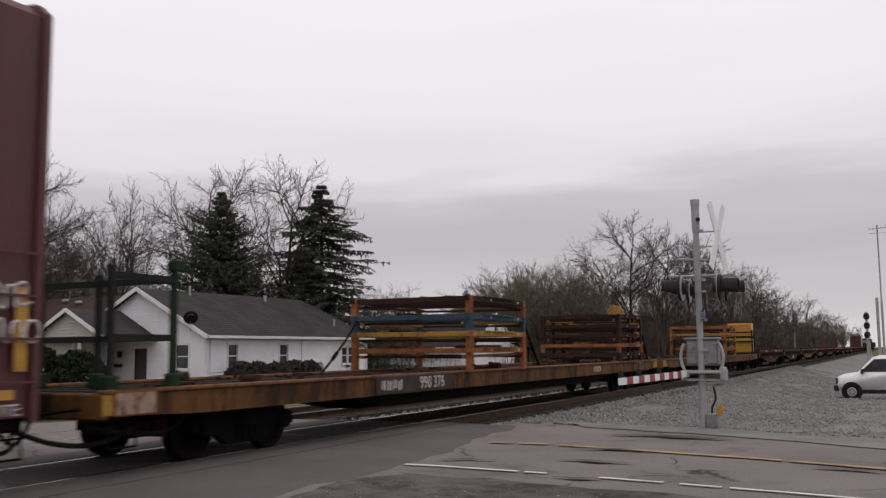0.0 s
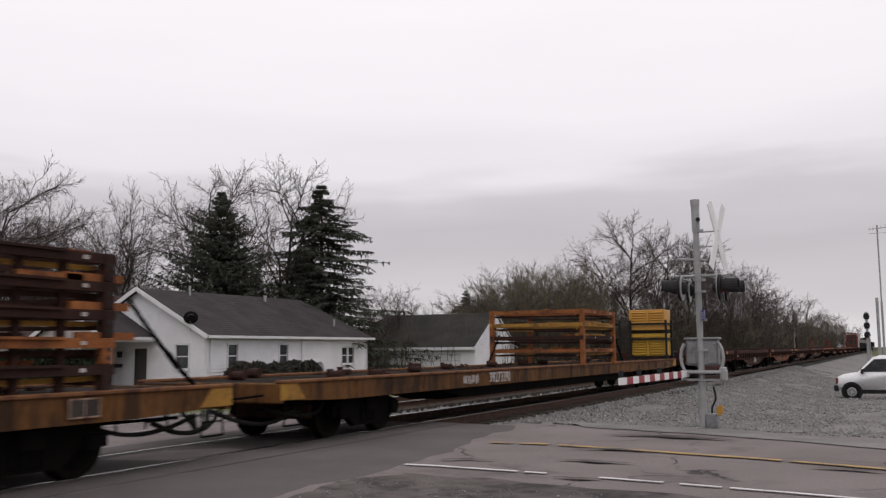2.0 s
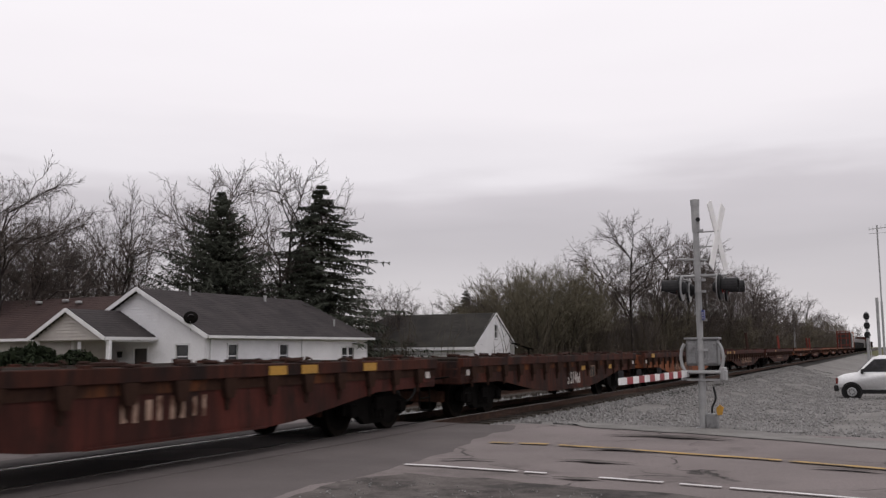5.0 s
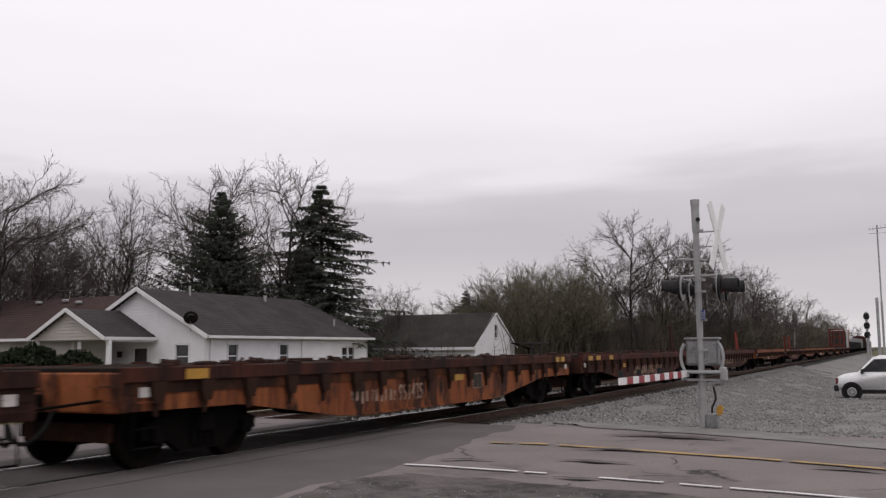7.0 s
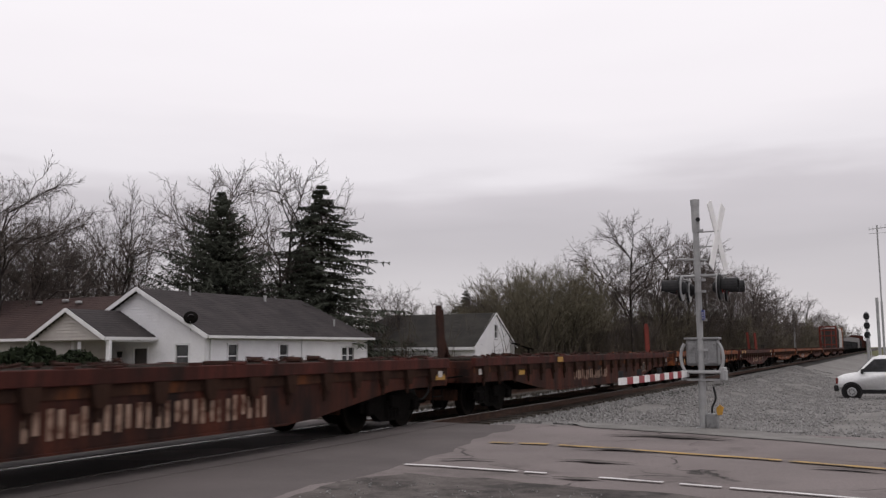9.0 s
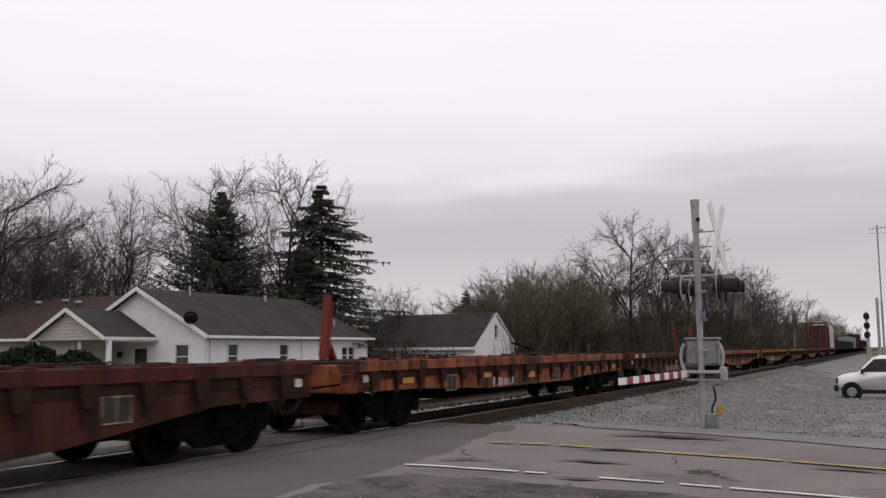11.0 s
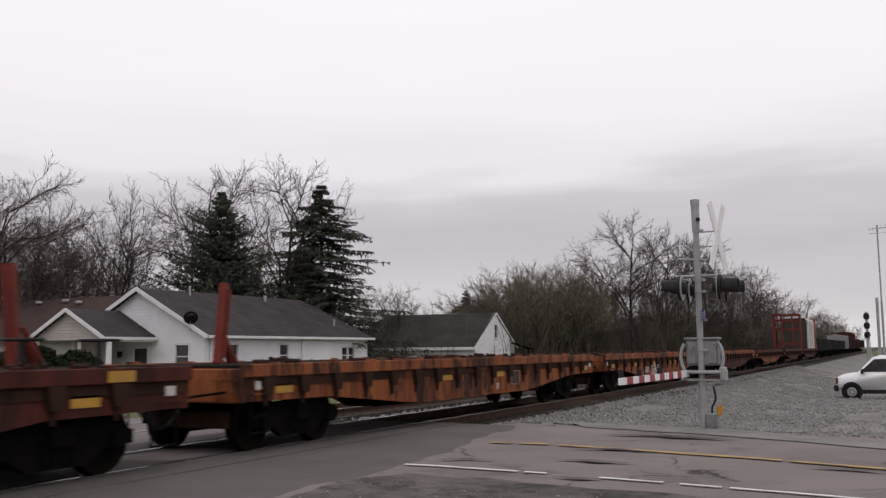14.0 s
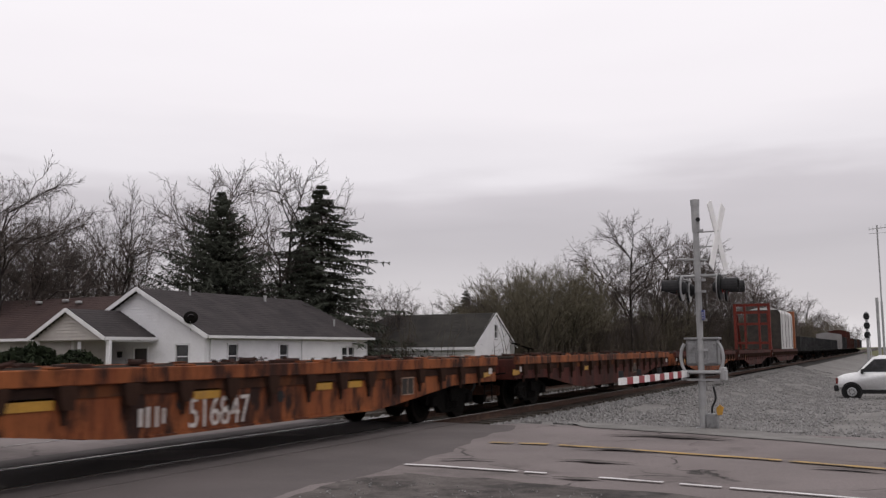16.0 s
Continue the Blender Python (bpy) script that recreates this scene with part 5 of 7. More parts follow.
def white_house():
    gz = -1.2
    x1, y0, w, L = -36.0, 42.6, 10.2, 18.2
    x0, y1 = x1 - w, y0 + L
    eave, ridge = 2.36, 5.25
    t = thing("house", "single-storey white clapboard house with a charcoal shingle roof", "house", pose(0, 0, 0))
    bm = bmesh.new()
    box(bm, ((x0 + x1) / 2, (y0 + y1) / 2, gz + 0.15), (w - 0.1, L - 0.1, 0.5))
    part("foundation", bm, concrete, t)
    zf = gz + 0.4
    # gable front, openings: a window near the corner and a dark door in the porch
    wz0, wz1 = 0.35, 1.80
    siding_wall("front_wall", t, w, zf, eave, FACE_Y(x0, y0, 0), gable=ridge - 0.12, holes=[(w - 2.2, w - 1.25, wz0, wz1), (w - 5.5, w - 4.45, zf, 1.58)])
    window(t, FACE_Y(x0 + w - 1.725, y0, (wz0 + wz1) / 2), 0.95, wz1 - wz0)
    bm = bmesh.new()
    box(bm, (x0 + w - 4.975, y0 + 0.06, (zf + 1.58) / 2), (1.03, 0.05, 1.58 - zf), 0.01)
    part("front_door", bm, door_dark, t, "dark front door")
    bm = bmesh.new()
    for s in (-0.53, 0.53):
        box(bm, (x0 + w - 4.975 + s * 1.1, y0 - 0.02, (zf + 1.6) / 2), (0.1, 0.08, 1.6 - zf))
    box(bm, (x0 + w - 4.975, y0 - 0.02, 1.63), (1.27, 0.08, 0.1))
    part("door_frame", bm, trim_white, t)
    holes = [(1.95, 2.85, wz0, wz1), (7.15, 8.05, wz0, wz1), (14.7, 16.3, wz0 + 0.05, wz1 - 0.2)]
    siding_wall("side_wall", t, L, zf, eave, FACE_X(x1, y0, 0), holes=holes)
    for a, b, c, d in holes:
        window(t, FACE_X(x1, y0 + (a + b) / 2, (c + d) / 2), b - a, d - c, double=b - a > 1.2)
    siding_wall("back_wall", t, w, zf, eave, pose(x1, y1, 0, 0, 0, 180), gable=None)
    bm = bmesh.new()
    for x, y in ((x1 + 0.01, y0 - 0.01), (x1 + 0.01, y1 + 0.01)):
        box(bm, (x, y, (zf + eave) / 2), (0.12, 0.12, eave - zf))
    part("corner_board", bm, trim_white, t)
    o, xm = 0.45, (x0 + x1) / 2
    hip = y1 - 1.2
    slope = (ridge - eave) / (w / 2)
    ez = eave - o * slope * 0.4
    roof_slab(t, [(x1 + o, y0 - 0.4, ez), (x1 + o, y1 + o, ez), (xm, hip, ridge), (xm, y0 - 0.4, ridge)], 0.1, shingle)
    roof_slab(t, [(x0 - o, y1 + o, ez), (x0 - o, y0 - 0.4, ez), (xm, y0 - 0.4, ridge), (xm, hip, ridge)], 0.1, shingle)
    roof_slab(t, [(x1 + o, y1 + o, ez), (x0 - o, y1 + o, ez), (xm, hip, ridge), (xm, hip, ridge)], 0.1, shingle)
    trim_beam(t, (x1 + o, y0 - 0.42, ez - 0.08), (xm, y0 - 0.42, ridge - 0.08), 0.05, 0.24, "bargeboard")
    trim_beam(t, (x0 - o, y0 - 0.42, ez - 0.08), (xm, y0 - 0.42, ridge - 0.08), 0.05, 0.24, "bargeboard")
    trim_beam(t, (x1 + o + 0.03, y0 - 0.4, ez - 0.05), (x1 + o + 0.03, y1 + o, ez - 0.05), 0.12, 0.16, "gutter")
    trim_beam(t, (x1 + o - 0.25, y0 - 0.4, ez - 0.12), (x1 + o - 0.25, y1 + o, ez - 0.12), 0.5, 0.03, "soffit")
    for y in (y0 + 0.3, y0 + 9.6, y1 - 0.1):
        bm = bmesh.new()
        rod(bm, (x1 + 0.1, y, zf), (x1 + 0.1, y, ez - 0.1), 0.04, seg=6)
        part("downpipe", bm, trim_white, t)
    for x, y, hgt, r in ((xm + 0.5, y0 + 3.8, 0.55, 0.07), (xm + 0.6, y0 + 11.6, 0.35, 0.1), (x1 - 1.2, y1 - 2.6, 0.55, 0.07)):
        z = ridge - (x - xm) * slope
        bm = bmesh.new()
        rod(bm, (x, y, z - 0.2), (x, y, z + hgt), r, seg=8)
        rod(bm, (x, y, z + hgt), (x, y, z + hgt + 0.06), r * 1.3, seg=8)
        part("vent_pipe", bm, galv, t, "pale roof vent pipe")
    return t


white_house()


def satellite_dish():
    t = thing("satellite_dish", "dark grey satellite dish on the roof edge", "satellite dish", pose(-36.9, 42.3, 2.6, 0, 0, 38))
    bm = bmesh.new()
    bmesh.ops.create_cone(bm, cap_ends=False, segments=20, radius1=0.42, radius2=0.18, depth=0.1, matrix=Matrix.Translation((0, -0.15, 0.75)) @ Euler((radians(65), 0, 0)).to_matrix().to_4x4())
    bmesh.ops.create_circle(bm, cap_ends=True, segments=20, radius=0.19, matrix=Matrix.Translation((0, -0.10, 0.73)) @ Euler((radians(65), 0, 0)).to_matrix().to_4x4())
    part("dish", bm, dark_steel, t)
    bm = bmesh.new()
    rod(bm, (0, 0.1, -0.05), (0, 0.0, 0.7), 0.03, seg=6)
    rod(bm, (0, 0, 0.4), (0, -0.5, 0.5), 0.015, seg=6)
    part("mount", bm, galv, t)


satellite_dish()


def porch_house():
    """Lower wing with a small gabled porch, beside the white house's front."""
    gz, zf = -1.2, -0.85
    t = thing("house", "low cream house with brown roof and gabled porch on posts", "house", pose(0, 0, 0))
    ye, xe = 40.2, -41.3
    # body of the wing, set back, running away from the track
    bx0, bx1, by0, by1, eave, ridge = -66.0, -46.2, 43.0, 52.0, 2.42, 5.25
    siding_wall("front_wall", t, bx1 - bx0, zf, eave, FACE_Y(bx0, by0, 0), holes=[(14.6, 16.4, 0.3, 1.7), (8.4, 9.8, 0.3, 1.7)], mat=cream_siding)
    window(t, FACE_Y(bx0 + 15.5, by0, 1.0), 1.8, 1.4, True)
    window(t, FACE_Y(bx0 + 9.1, by0, 1.0), 1.4, 1.4)
    siding_wall("side_wall", t, by1 - by0, zf, eave, FACE_X(bx1, by0, 0), mat=cream_siding)
    ym = (by0 + by1) / 2
    roof_slab(t, [(bx0 - 0.4, by0 - 0.6, eave - 0.1), (bx1 + 2.4, by0 - 0.6, eave - 0.1), (bx1 + 2.4, ym, ridge), (bx0 - 0.4, ym, ridge)], 0.1, shingle_brown)
    roof_slab(t, [(bx1 + 2.4, by1 + 0.6, eave - 0.1), (bx0 - 0.4, by1 + 0.6, eave - 0.1), (bx0 - 0.4, ym, ridge), (bx1 + 2.4, ym, ridge)], 0.1, shingle_brown)
    trim_beam(t, (bx0 - 0.4, by0 - 0.66, eave - 0.18), (bx1, by0 - 0.66, eave - 0.18), 0.1, 0.18, "gutter")
    # gabled porch in front
    px0, px1, py0, pe, pr = -45.5, -39.95, 38.7, 2.2, 3.9
    pm = (px0 + px1) / 2
    roof_slab(t, [(px1 + 0.3, py0 - 0.3, pe), (px1 + 0.3, by0 + 2.5, pe), (pm, by0 + 2.5, pr), (pm, py0 - 0.3, pr)], 0.09, shingle)
    roof_slab(t, [(px0 - 0.3, by0 + 2.5, pe), (px0 - 0.3, py0 - 0.3, pe), (pm, py0 - 0.3, pr), (pm, by0 + 2.5, pr)], 0.09, shingle)
    siding_wall("porch_gable", t, px1 - px0, pe - 0.1, pe - 0.02, FACE_Y(px0, py0, 0), gable=pr - 0.1, mat=cream_siding)
    trim_beam(t, (px1 + 0.3, py0 - 0.32, pe - 0.08), (pm, py0 - 0.32, pr - 0.08), 0.05, 0.22, "bargeboard")
    trim_beam(t, (px0 - 0.3, py0 - 0.32, pe - 0.08), (pm, py0 - 0.32, pr - 0.08), 0.05, 0.22, "bargeboard")
    trim_beam(t, (px1 + 0.33, py0 - 0.3, pe - 0.06), (px1 + 0.33, by0 - 0.5, pe - 0.06), 0.1, 0.18, "gutter")
    trim_beam(t, (px1 + 0.1, py0, pe - 0.18), (px1 + 0.1, by0, pe - 0.18), 0.14, 0.16, "beam")
    bm = bmesh.new()
    box(bm, (pm, (py0 + by0) / 2, pe - 0.12), (px1 - px0, by0 - py0, 0.05))
    part("porch_ceiling", bm, cream_siding, t)
    for x, y in ((px1 + 0.25, py0 + 0.1), (px0 + 0.1, py0 + 0.1), (px0 + 1.25, py0 + 1.8)):
        bm = bmesh.new()
        box(bm, (x, y, (zf + pe) / 2 - 0.1), (0.24, 0.24, pe - zf - 0.1), 0.02)
        part("porch_post", bm, trim_white, t)
    bm = bmesh.new()
    box(bm, (pm, (py0 + by0) / 2, zf - 0.15), (px1 - px0 + 0.4, by0 - py0 + 0.4, 0.34))
    part("porch_floor", bm, concrete, t)
    bm = bmesh.new()
    box(bm, (px0 + 2.2, py0 + 2.6, 0.6), (2.4, 0.08, 2.9))
    part("porch_screen", bm, cream_siding, t)
    for x, y in ((-54.5, 46.6), (-52.0, 46.7), (-50.4, 46.4)):
        bm = bmesh.new()
        z = eave + (y - by0 + 0.6) * (ridge - eave + 0.1) / (ym - by0 + 0.6)
        box(bm, (x, y, z + 0.12), (0.4, 0.35, 0.2), 0.05)
        part("roof_vent", bm, galv, t)


porch_house()


def mailbox_and_basket():
    t = thing("wall_mailbox", "small black mailbox on the porch wall", "mailbox", pose(-42.24, 42.15, 1.2))
    bm = bmesh.new()
    box(bm, (0, 0, 0), (0.35, 0.14, 0.3), 0.03)
    box(bm, (0, 0, 0.18), (0.38, 0.17, 0.06), 0.02)
    part("box", bm, black_paint, t)
    t = thing("hanging_planter", "dark hanging planter on the porch wall", "planter", pose(-42.24, 42.05, 0.45))
    bm = bmesh.new()
    rod(bm, (0, 0, 0), (0, 0, 0.22), 0.2, 0.3, seg=10)
    part("pot", bm, black_paint, t)


mailbox_and_basket()


def leaning_panel():
    t = thing("leaning_panel", "white panel with arched grey inset leaning on the house wall", "panel", pose(-35.6, 54.2, -0.8, 0, -14, 0))
    bm = bmesh.new()
    box(bm, (0, 0, 1.0), (0.06, 1.0, 2.0), 0.02)
    part("board", bm, trim_white, t)
    bm = bmesh.new()
    box(bm, (0.035, 0, 0.9), (0.02, 0.5, 1.0), 0.2)
    part("inset", bm, curtain, t)


leaning_panel()


def garage():
    gz = -1.25
    # gable looks to the track; doors look along the track
    x1, y0, w, L = -31.5, 71.0, 13.2, 8.9
    x0, y1 = x1 - w, y0 + L
    eave, ridge = 1.66, 4.55
    ym = (y0 + y1) / 2
    t = thing("garage", "white double garage with a dark mossy roof", "garage", pose(0, 0, 0))
    d = [(1.2, 5.6, gz, 0.95), (7.2, 11.8, gz, 0.95)]
    siding_wall("front_wall", t, w, gz, eave, FACE_Y(x0, y0, 0), holes=d)
    for a, b, c, e in d:
        for k in range(4):
            bm = bmesh.new()
            hh = (e - c) / 4
            box(bm, (x0 + (a + b) / 2, y0 + 0.08, c + hh * (k + 0.5)), (b - a, 0.05, hh - 0.03), 0.012)
            part("door_panel", bm, siding, t)
        bm = bmesh.new()
        box(bm, (x0 + (a + b) / 2, y0 - 0.02, e + 0.07), (b - a + 0.3, 0.08, 0.14))
        for q in (a - 0.08, b + 0.08):
            box(bm, (x0 + q, y0 - 0.02, (c + e) / 2), (0.14, 0.08, e - c))
        part("door_frame", bm, trim_white, t)
    siding_wall("side_wall", t, L, gz, eave, FACE_X(x1, y0, 0), gable=ridge - 0.05, holes=[(L / 2 - 0.35, L / 2 + 0.35, 2.3, 3.5)])
    window(t, FACE_X(x1, ym, 2.9), 0.7, 1.2)
    o = 0.4
    s = (ridge - eave) / (L / 2)
    ez = eave - o * s * 0.5
    roof_slab(t, [(x0 - 0.2, y0 - o, ez), (x1 + 0.12, y0 - o, ez), (x1 + 0.12, ym, ridge), (x0 + 2.2, ym, ridge)], 0.1, shingle_old)
    roof_slab(t, [(x1 + 0.12, y1 + o, ez), (x0 - 0.2, y1 + o, ez), (x0 + 2.2, ym, ridge), (x1 + 0.12, ym, ridge)], 0.1, shingle_old)
    roof_slab(t, [(x0 - 0.2, y1 + o, ez), (x0 - 0.2, y0 - o, ez), (x0 + 2.2, ym, ridge), (x0 + 2.2, ym, ridge)], 0.1, shingle_old)
    trim_beam(t, (x0 - 0.2, y0 - o - 0.04, ez - 0.1), (x1 + 0.12, y0 - o - 0.04, ez - 0.1), 0.08, 0.24, "fascia")
    trim_beam(t, (x1 + 0.14, y0 - o, ez - 0.06), (x1 + 0.14, ym, ridge - 0.06), 0.04, 0.14, "bargeboard")
    trim_beam(t, (x1 + 0.14, y1 + o, ez - 0.06), (x1 + 0.14, ym, ridge - 0.06), 0.04, 0.14, "bargeboard")
    bm = bmesh.new()
    beam(bm, (x1 + 0.3, y1 - 1.2, 1.9), (x1 + 1.6, y1 + 0.2, 1.3), 0.9, 0.06)
    rod(bm, (x1 + 1.5, y1 - 0.4, gz), (x1 + 1.5, y1 - 0.4, 1.35), 0.06, seg=6)
    part("lean_to", bm, dark_steel, t, "small dark lean-to roof on a post")


garage()


# ---- grade-crossing signal ----
def crossing_signal():
    gx, gy = -3.33, 18.1
    gz = ground_z(gx, gy) - 0.02
    t = thing("crossing_signal", "grey steel crossing signal mast with lights, crossbuck and gate machine", "crossing signal", pose(gx, gy, gz))
    t.scale = (0.95, 0.95, 0.95)
    H = 4.62
    bm = bmesh.new()
    rod(bm, (0, 0, 0), (0.0, 0, 0.95), 0.075, seg=16)
    rod(bm, (0, 0, 0.9), (0.0, 0, H - 0.55), 0.062, seg=16)
    for z in (1.55, 2.15, 2.72, 2.95, 3.28, 3.62, 3.95):
        rod(bm, (0, 0, z), (0, 0, z + 0.05), 0.074, seg=16)
        box(bm, (0.1, -0.02, z + 0.025), (0.1, 0.06, 0.05))
    part("mast", bm, galv, t)
    bm = bmesh.new()
    rod(bm, (0, 0, H - 0.62), (0, 0, H - 0.12), 0.078, 0.085, seg=16)
    rod(bm, (0, 0, H - 0.12), (0, 0, H), 0.092, seg=16)
    part("bell", bm, galv, t, "grey bell housing on the mast top")
    bm = bmesh.new()
    rod(bm, (0.06, -0.065, H - 0.42), (0.06, -0.09, H - 0.42), 0.045, seg=12)
    part("bell_opening", bm, black_paint, t)
    # two blades of the crossbuck, seen nearly edge-on
    for ang in (62, -62):
        bm = bmesh.new()
        box(bm, (0, 0, 0), (1.5, 0.02, 0.22), 0.01)
        ob = part("crossbuck_blade", bm, arm_white, t, "white crossbuck blade")
        ob.matrix_basis = pose(0.42, 0.02 if ang > 0 else -0.02, 3.85, 0, 0, 76) @ pose(0, 0, 0, 0, ang, 0)
    bm = bmesh.new()
    for z in (3.65, 3.95):
        rod(bm, (0, 0, z), (0.44, 0, z), 0.014, seg=6)
    part("crossbuck_bracket", bm, galv, t)
    bm = bmesh.new()
    rod(bm, (-0.45, -0.05, 3.06), (0.56, 0.05, 3.06), 0.028, seg=10)
    rod(bm, (-0.38, 0.02, 3.42), (0.2, 0.02, 3.38), 0.02, seg=8)
    for x in (-0.22, 0.44):
        rod(bm, (x, -0.42, 2.98), (x, 0.42, 2.98), 0.022, seg=8)
        rod(bm, (x, 0, 2.98), (x, 0, 3.06), 0.02, seg=6)
    part("light_arm", bm, galv, t)
    for x, hy, yaw in ((-0.26, -0.38, -90), (-0.26, 0.38, -86), (0.48, -0.38, 90), (0.48, 0.38, 94)):
        head = bmesh.new()
        rod(head, (0, -0.03, 0), (0, 0.015, 0), 0.25, seg=20)
        rod(head, (0, 0.016, 0), (0, 0.03, 0), 0.25, seg=20, mi=1)
        rod(head, (0, 0.03, 0), (0, 0.12, 0), 0.14, 0.09, seg=14)
        ob = part("signal_light", head, (black_paint, galv), t, "round black flashing-light unit with hood")
        ob.matrix_basis = pose(x, hy, 2.80, 0, 0, yaw)
        bm = bmesh.new()
        n = 12
        for k in range(n):
            a0, a1 = radians(-20 + 220 * k / n), radians(-20 + 220 * (k + 1) / n)
            q = [bm.verts.new((0.16 * math.cos(a), y, 0.16 * math.sin(a))) for a, y in ((a0, -0.05), (a1, -0.05), (a1, -0.36), (a0, -0.36))]
            q2 = [bm.verts.new((0.172 * math.cos(a), y, 0.172 * math.sin(a))) for a, y in ((a0, -0.05), (a1, -0.05), (a1, -0.36), (a0, -0.36))]
            bm.faces.new(q)
            bm.faces.new(q2[::-1])
            bm.faces.new((q[3], q[2], q2[2], q2[3]))
        bmesh.ops.remove_doubles(bm, verts=bm.verts, dist=0.001)
        part("hood", bm, black_paint, ob)
        bm = bmesh.new()
        rod(bm, (0, -0.056, 0), (0, -0.075, 0), 0.145, 0.12, seg=18)
        part("lens", bm, lens_red, ob)
    bm = bmesh.new()
    box(bm, (0.085, -0.02, 2.27), (0.05, 0.14, 0.2), 0.005)
    part("blue_notice", bm, blue_sign, t, "small blue notice with unreadable bars")
    bm = bmesh.new()
    for k in range(3):
        box(bm, (0.085, -0.095, 2.21 + 0.05 * k), (0.035, 0.006, 0.015))
    part("notice_bars", bm, letter_white, t)
    # gate machine
    bm = bmesh.new()
    box(bm, (0.02, 0.16, 1.52), (0.62, 0.36, 0.52), 0.03)
    box(bm, (0.02, 0.16, 1.80), (0.68, 0.42, 0.05), 0.015)
    box(bm, (0.22, -0.03, 1.50), (0.18, 0.02, 0.4), 0.01)
    box(bm, (-0.18, -0.03, 1.50), (0.16, 0.02, 0.4), 0.01)
    part("gate_machine", bm, galv_box, t, "dull metal gate machine box")
    for k in (-0.32, 0.36):
        hose("conduit", [(k, 0.0, 1.7), (k + (-0.06 if k < 0 else 0.06), -0.02, 1.55), (k + (-0.06 if k < 0 else 0.06), -0.02, 1.3), (k, -0.02, 1.15)], 0.035, galv, t)
    bm = bmesh.new()
    box(bm, (0.06, -0.06, 1.14), (0.86, 0.08, 0.06), 0.01)
    box(bm, (0.06, -0.06, 0.98), (0.70, 0.06, 0.05), 0.01)
    box(bm, (0.10, 0.08, 1.13), (0.6, 0.5, 0.05), 0.01)
    for x in (-0.36, 0.46):
        box(bm, (x, 0.02, 1.07), (0.05, 0.3, 0.2), 0.01)
    box(bm, (0.42, 0.05, 1.10), (0.08, 0.4, 0.26), 0.02)
    part("counterweight_frame", bm, galv, t)
    hose("cable", [(0.22, 0.0, 0.85), (0.25, 0.0, 0.6), (0.18, 0.02, 0.45), (0.17, 0.02, 0.3)], 0.022, black_paint, t)
    bm = bmesh.new()
    box(bm, (0.17, 0.02, 0.17), (0.22, 0.24, 0.3), 0.02)
    box(bm, (0.0, 0.0, 0.02), (0.3, 0.3, 0.05), 0.01)
    part("junction_box", bm, galv_box, t)
    bm = bmesh.new()
    prism(bm, [(0.27, 0.28), (0.37, 0.30), (0.40, 0.44), (0.33, 0.50), (0.26, 0.42)], "y", -0.02, 0.02)
    part("yellow_tag", bm, reflector_yellow, t, "yellow tag")
    # lowered arm, running along the track over the road
    arm = bmesh.new()
    box(arm, (-0.28, -0.25, 1.10), (0.03, 0.7, 0.13), 0.008)
    ob = part("gate_arm", arm, arm_white, t, "lowered gate arm with red and white bands")
    n = 13
    a, b = Vector((-0.28, -0.3, 1.10)), Vector((-0.28, -5.14, 1.115))
    for i in range(n):
        bm = bmesh.new()
        p, q = a.lerp(b, i / n), a.lerp(b, (i + 1) / n)
        beam(bm, p, q, 0.04, 0.125 - 0.02 * i / n)
        part("band", bm, arm_red if i % 2 else arm_white, ob)
    for k in (0.45, 0.75, 0.98):
        bm = bmesh.new()
        p = a.lerp(b, k)
        rod(bm, p + Vector((0, 0, 0.06)), p + Vector((0, 0, 0.16)), 0.04, seg=8)
        part("arm_light", bm, black_paint, ob)


crossing_signal()


# ---- far signals, antenna mast, van ----
def track_signal(x, y, z_ground, top, heads, label, tilt=0):
    t = thing("railway_signal", label, "railway signal", pose(x, y, z_ground))
    bm = bmesh.new()
    rod(bm, (0, 0, 0), (0, 0, top), 0.09, seg=10)
    box(bm, (0, 0, 0.3), (0.5, 0.5, 0.6), 0.02)
    for k in (-0.16, 0.16):
        rod(bm, (0.3, k, 0.0), (0.1, k, top - 1.5), 0.02, seg=6)
    part("mast", bm, galv, t)
    for i in range(heads):
        z = top - 0.3 - 0.62 * i
        bm = bmesh.new()
        rod(bm, (0, -0.1, z), (0, -0.16, z), 0.2, seg=18)
        rod(bm, (0, -0.16, z), (0, -0.40, z), 0.1, seg=12)
        box(bm, (0, 0.05, z), (0.3, 0.3, 0.4))
        part("signal_head", bm, black_paint, t, "round black signal head")


track_signal(-1.6, 68.3, ground_z(-1.6, 68) - 0.05, 4.9, 3, "three-headed railway signal on a grey mast")
track_signal(-16.5, 182.0, -0.5, 7.7, 2, "railway signal seen from behind at the tree line")


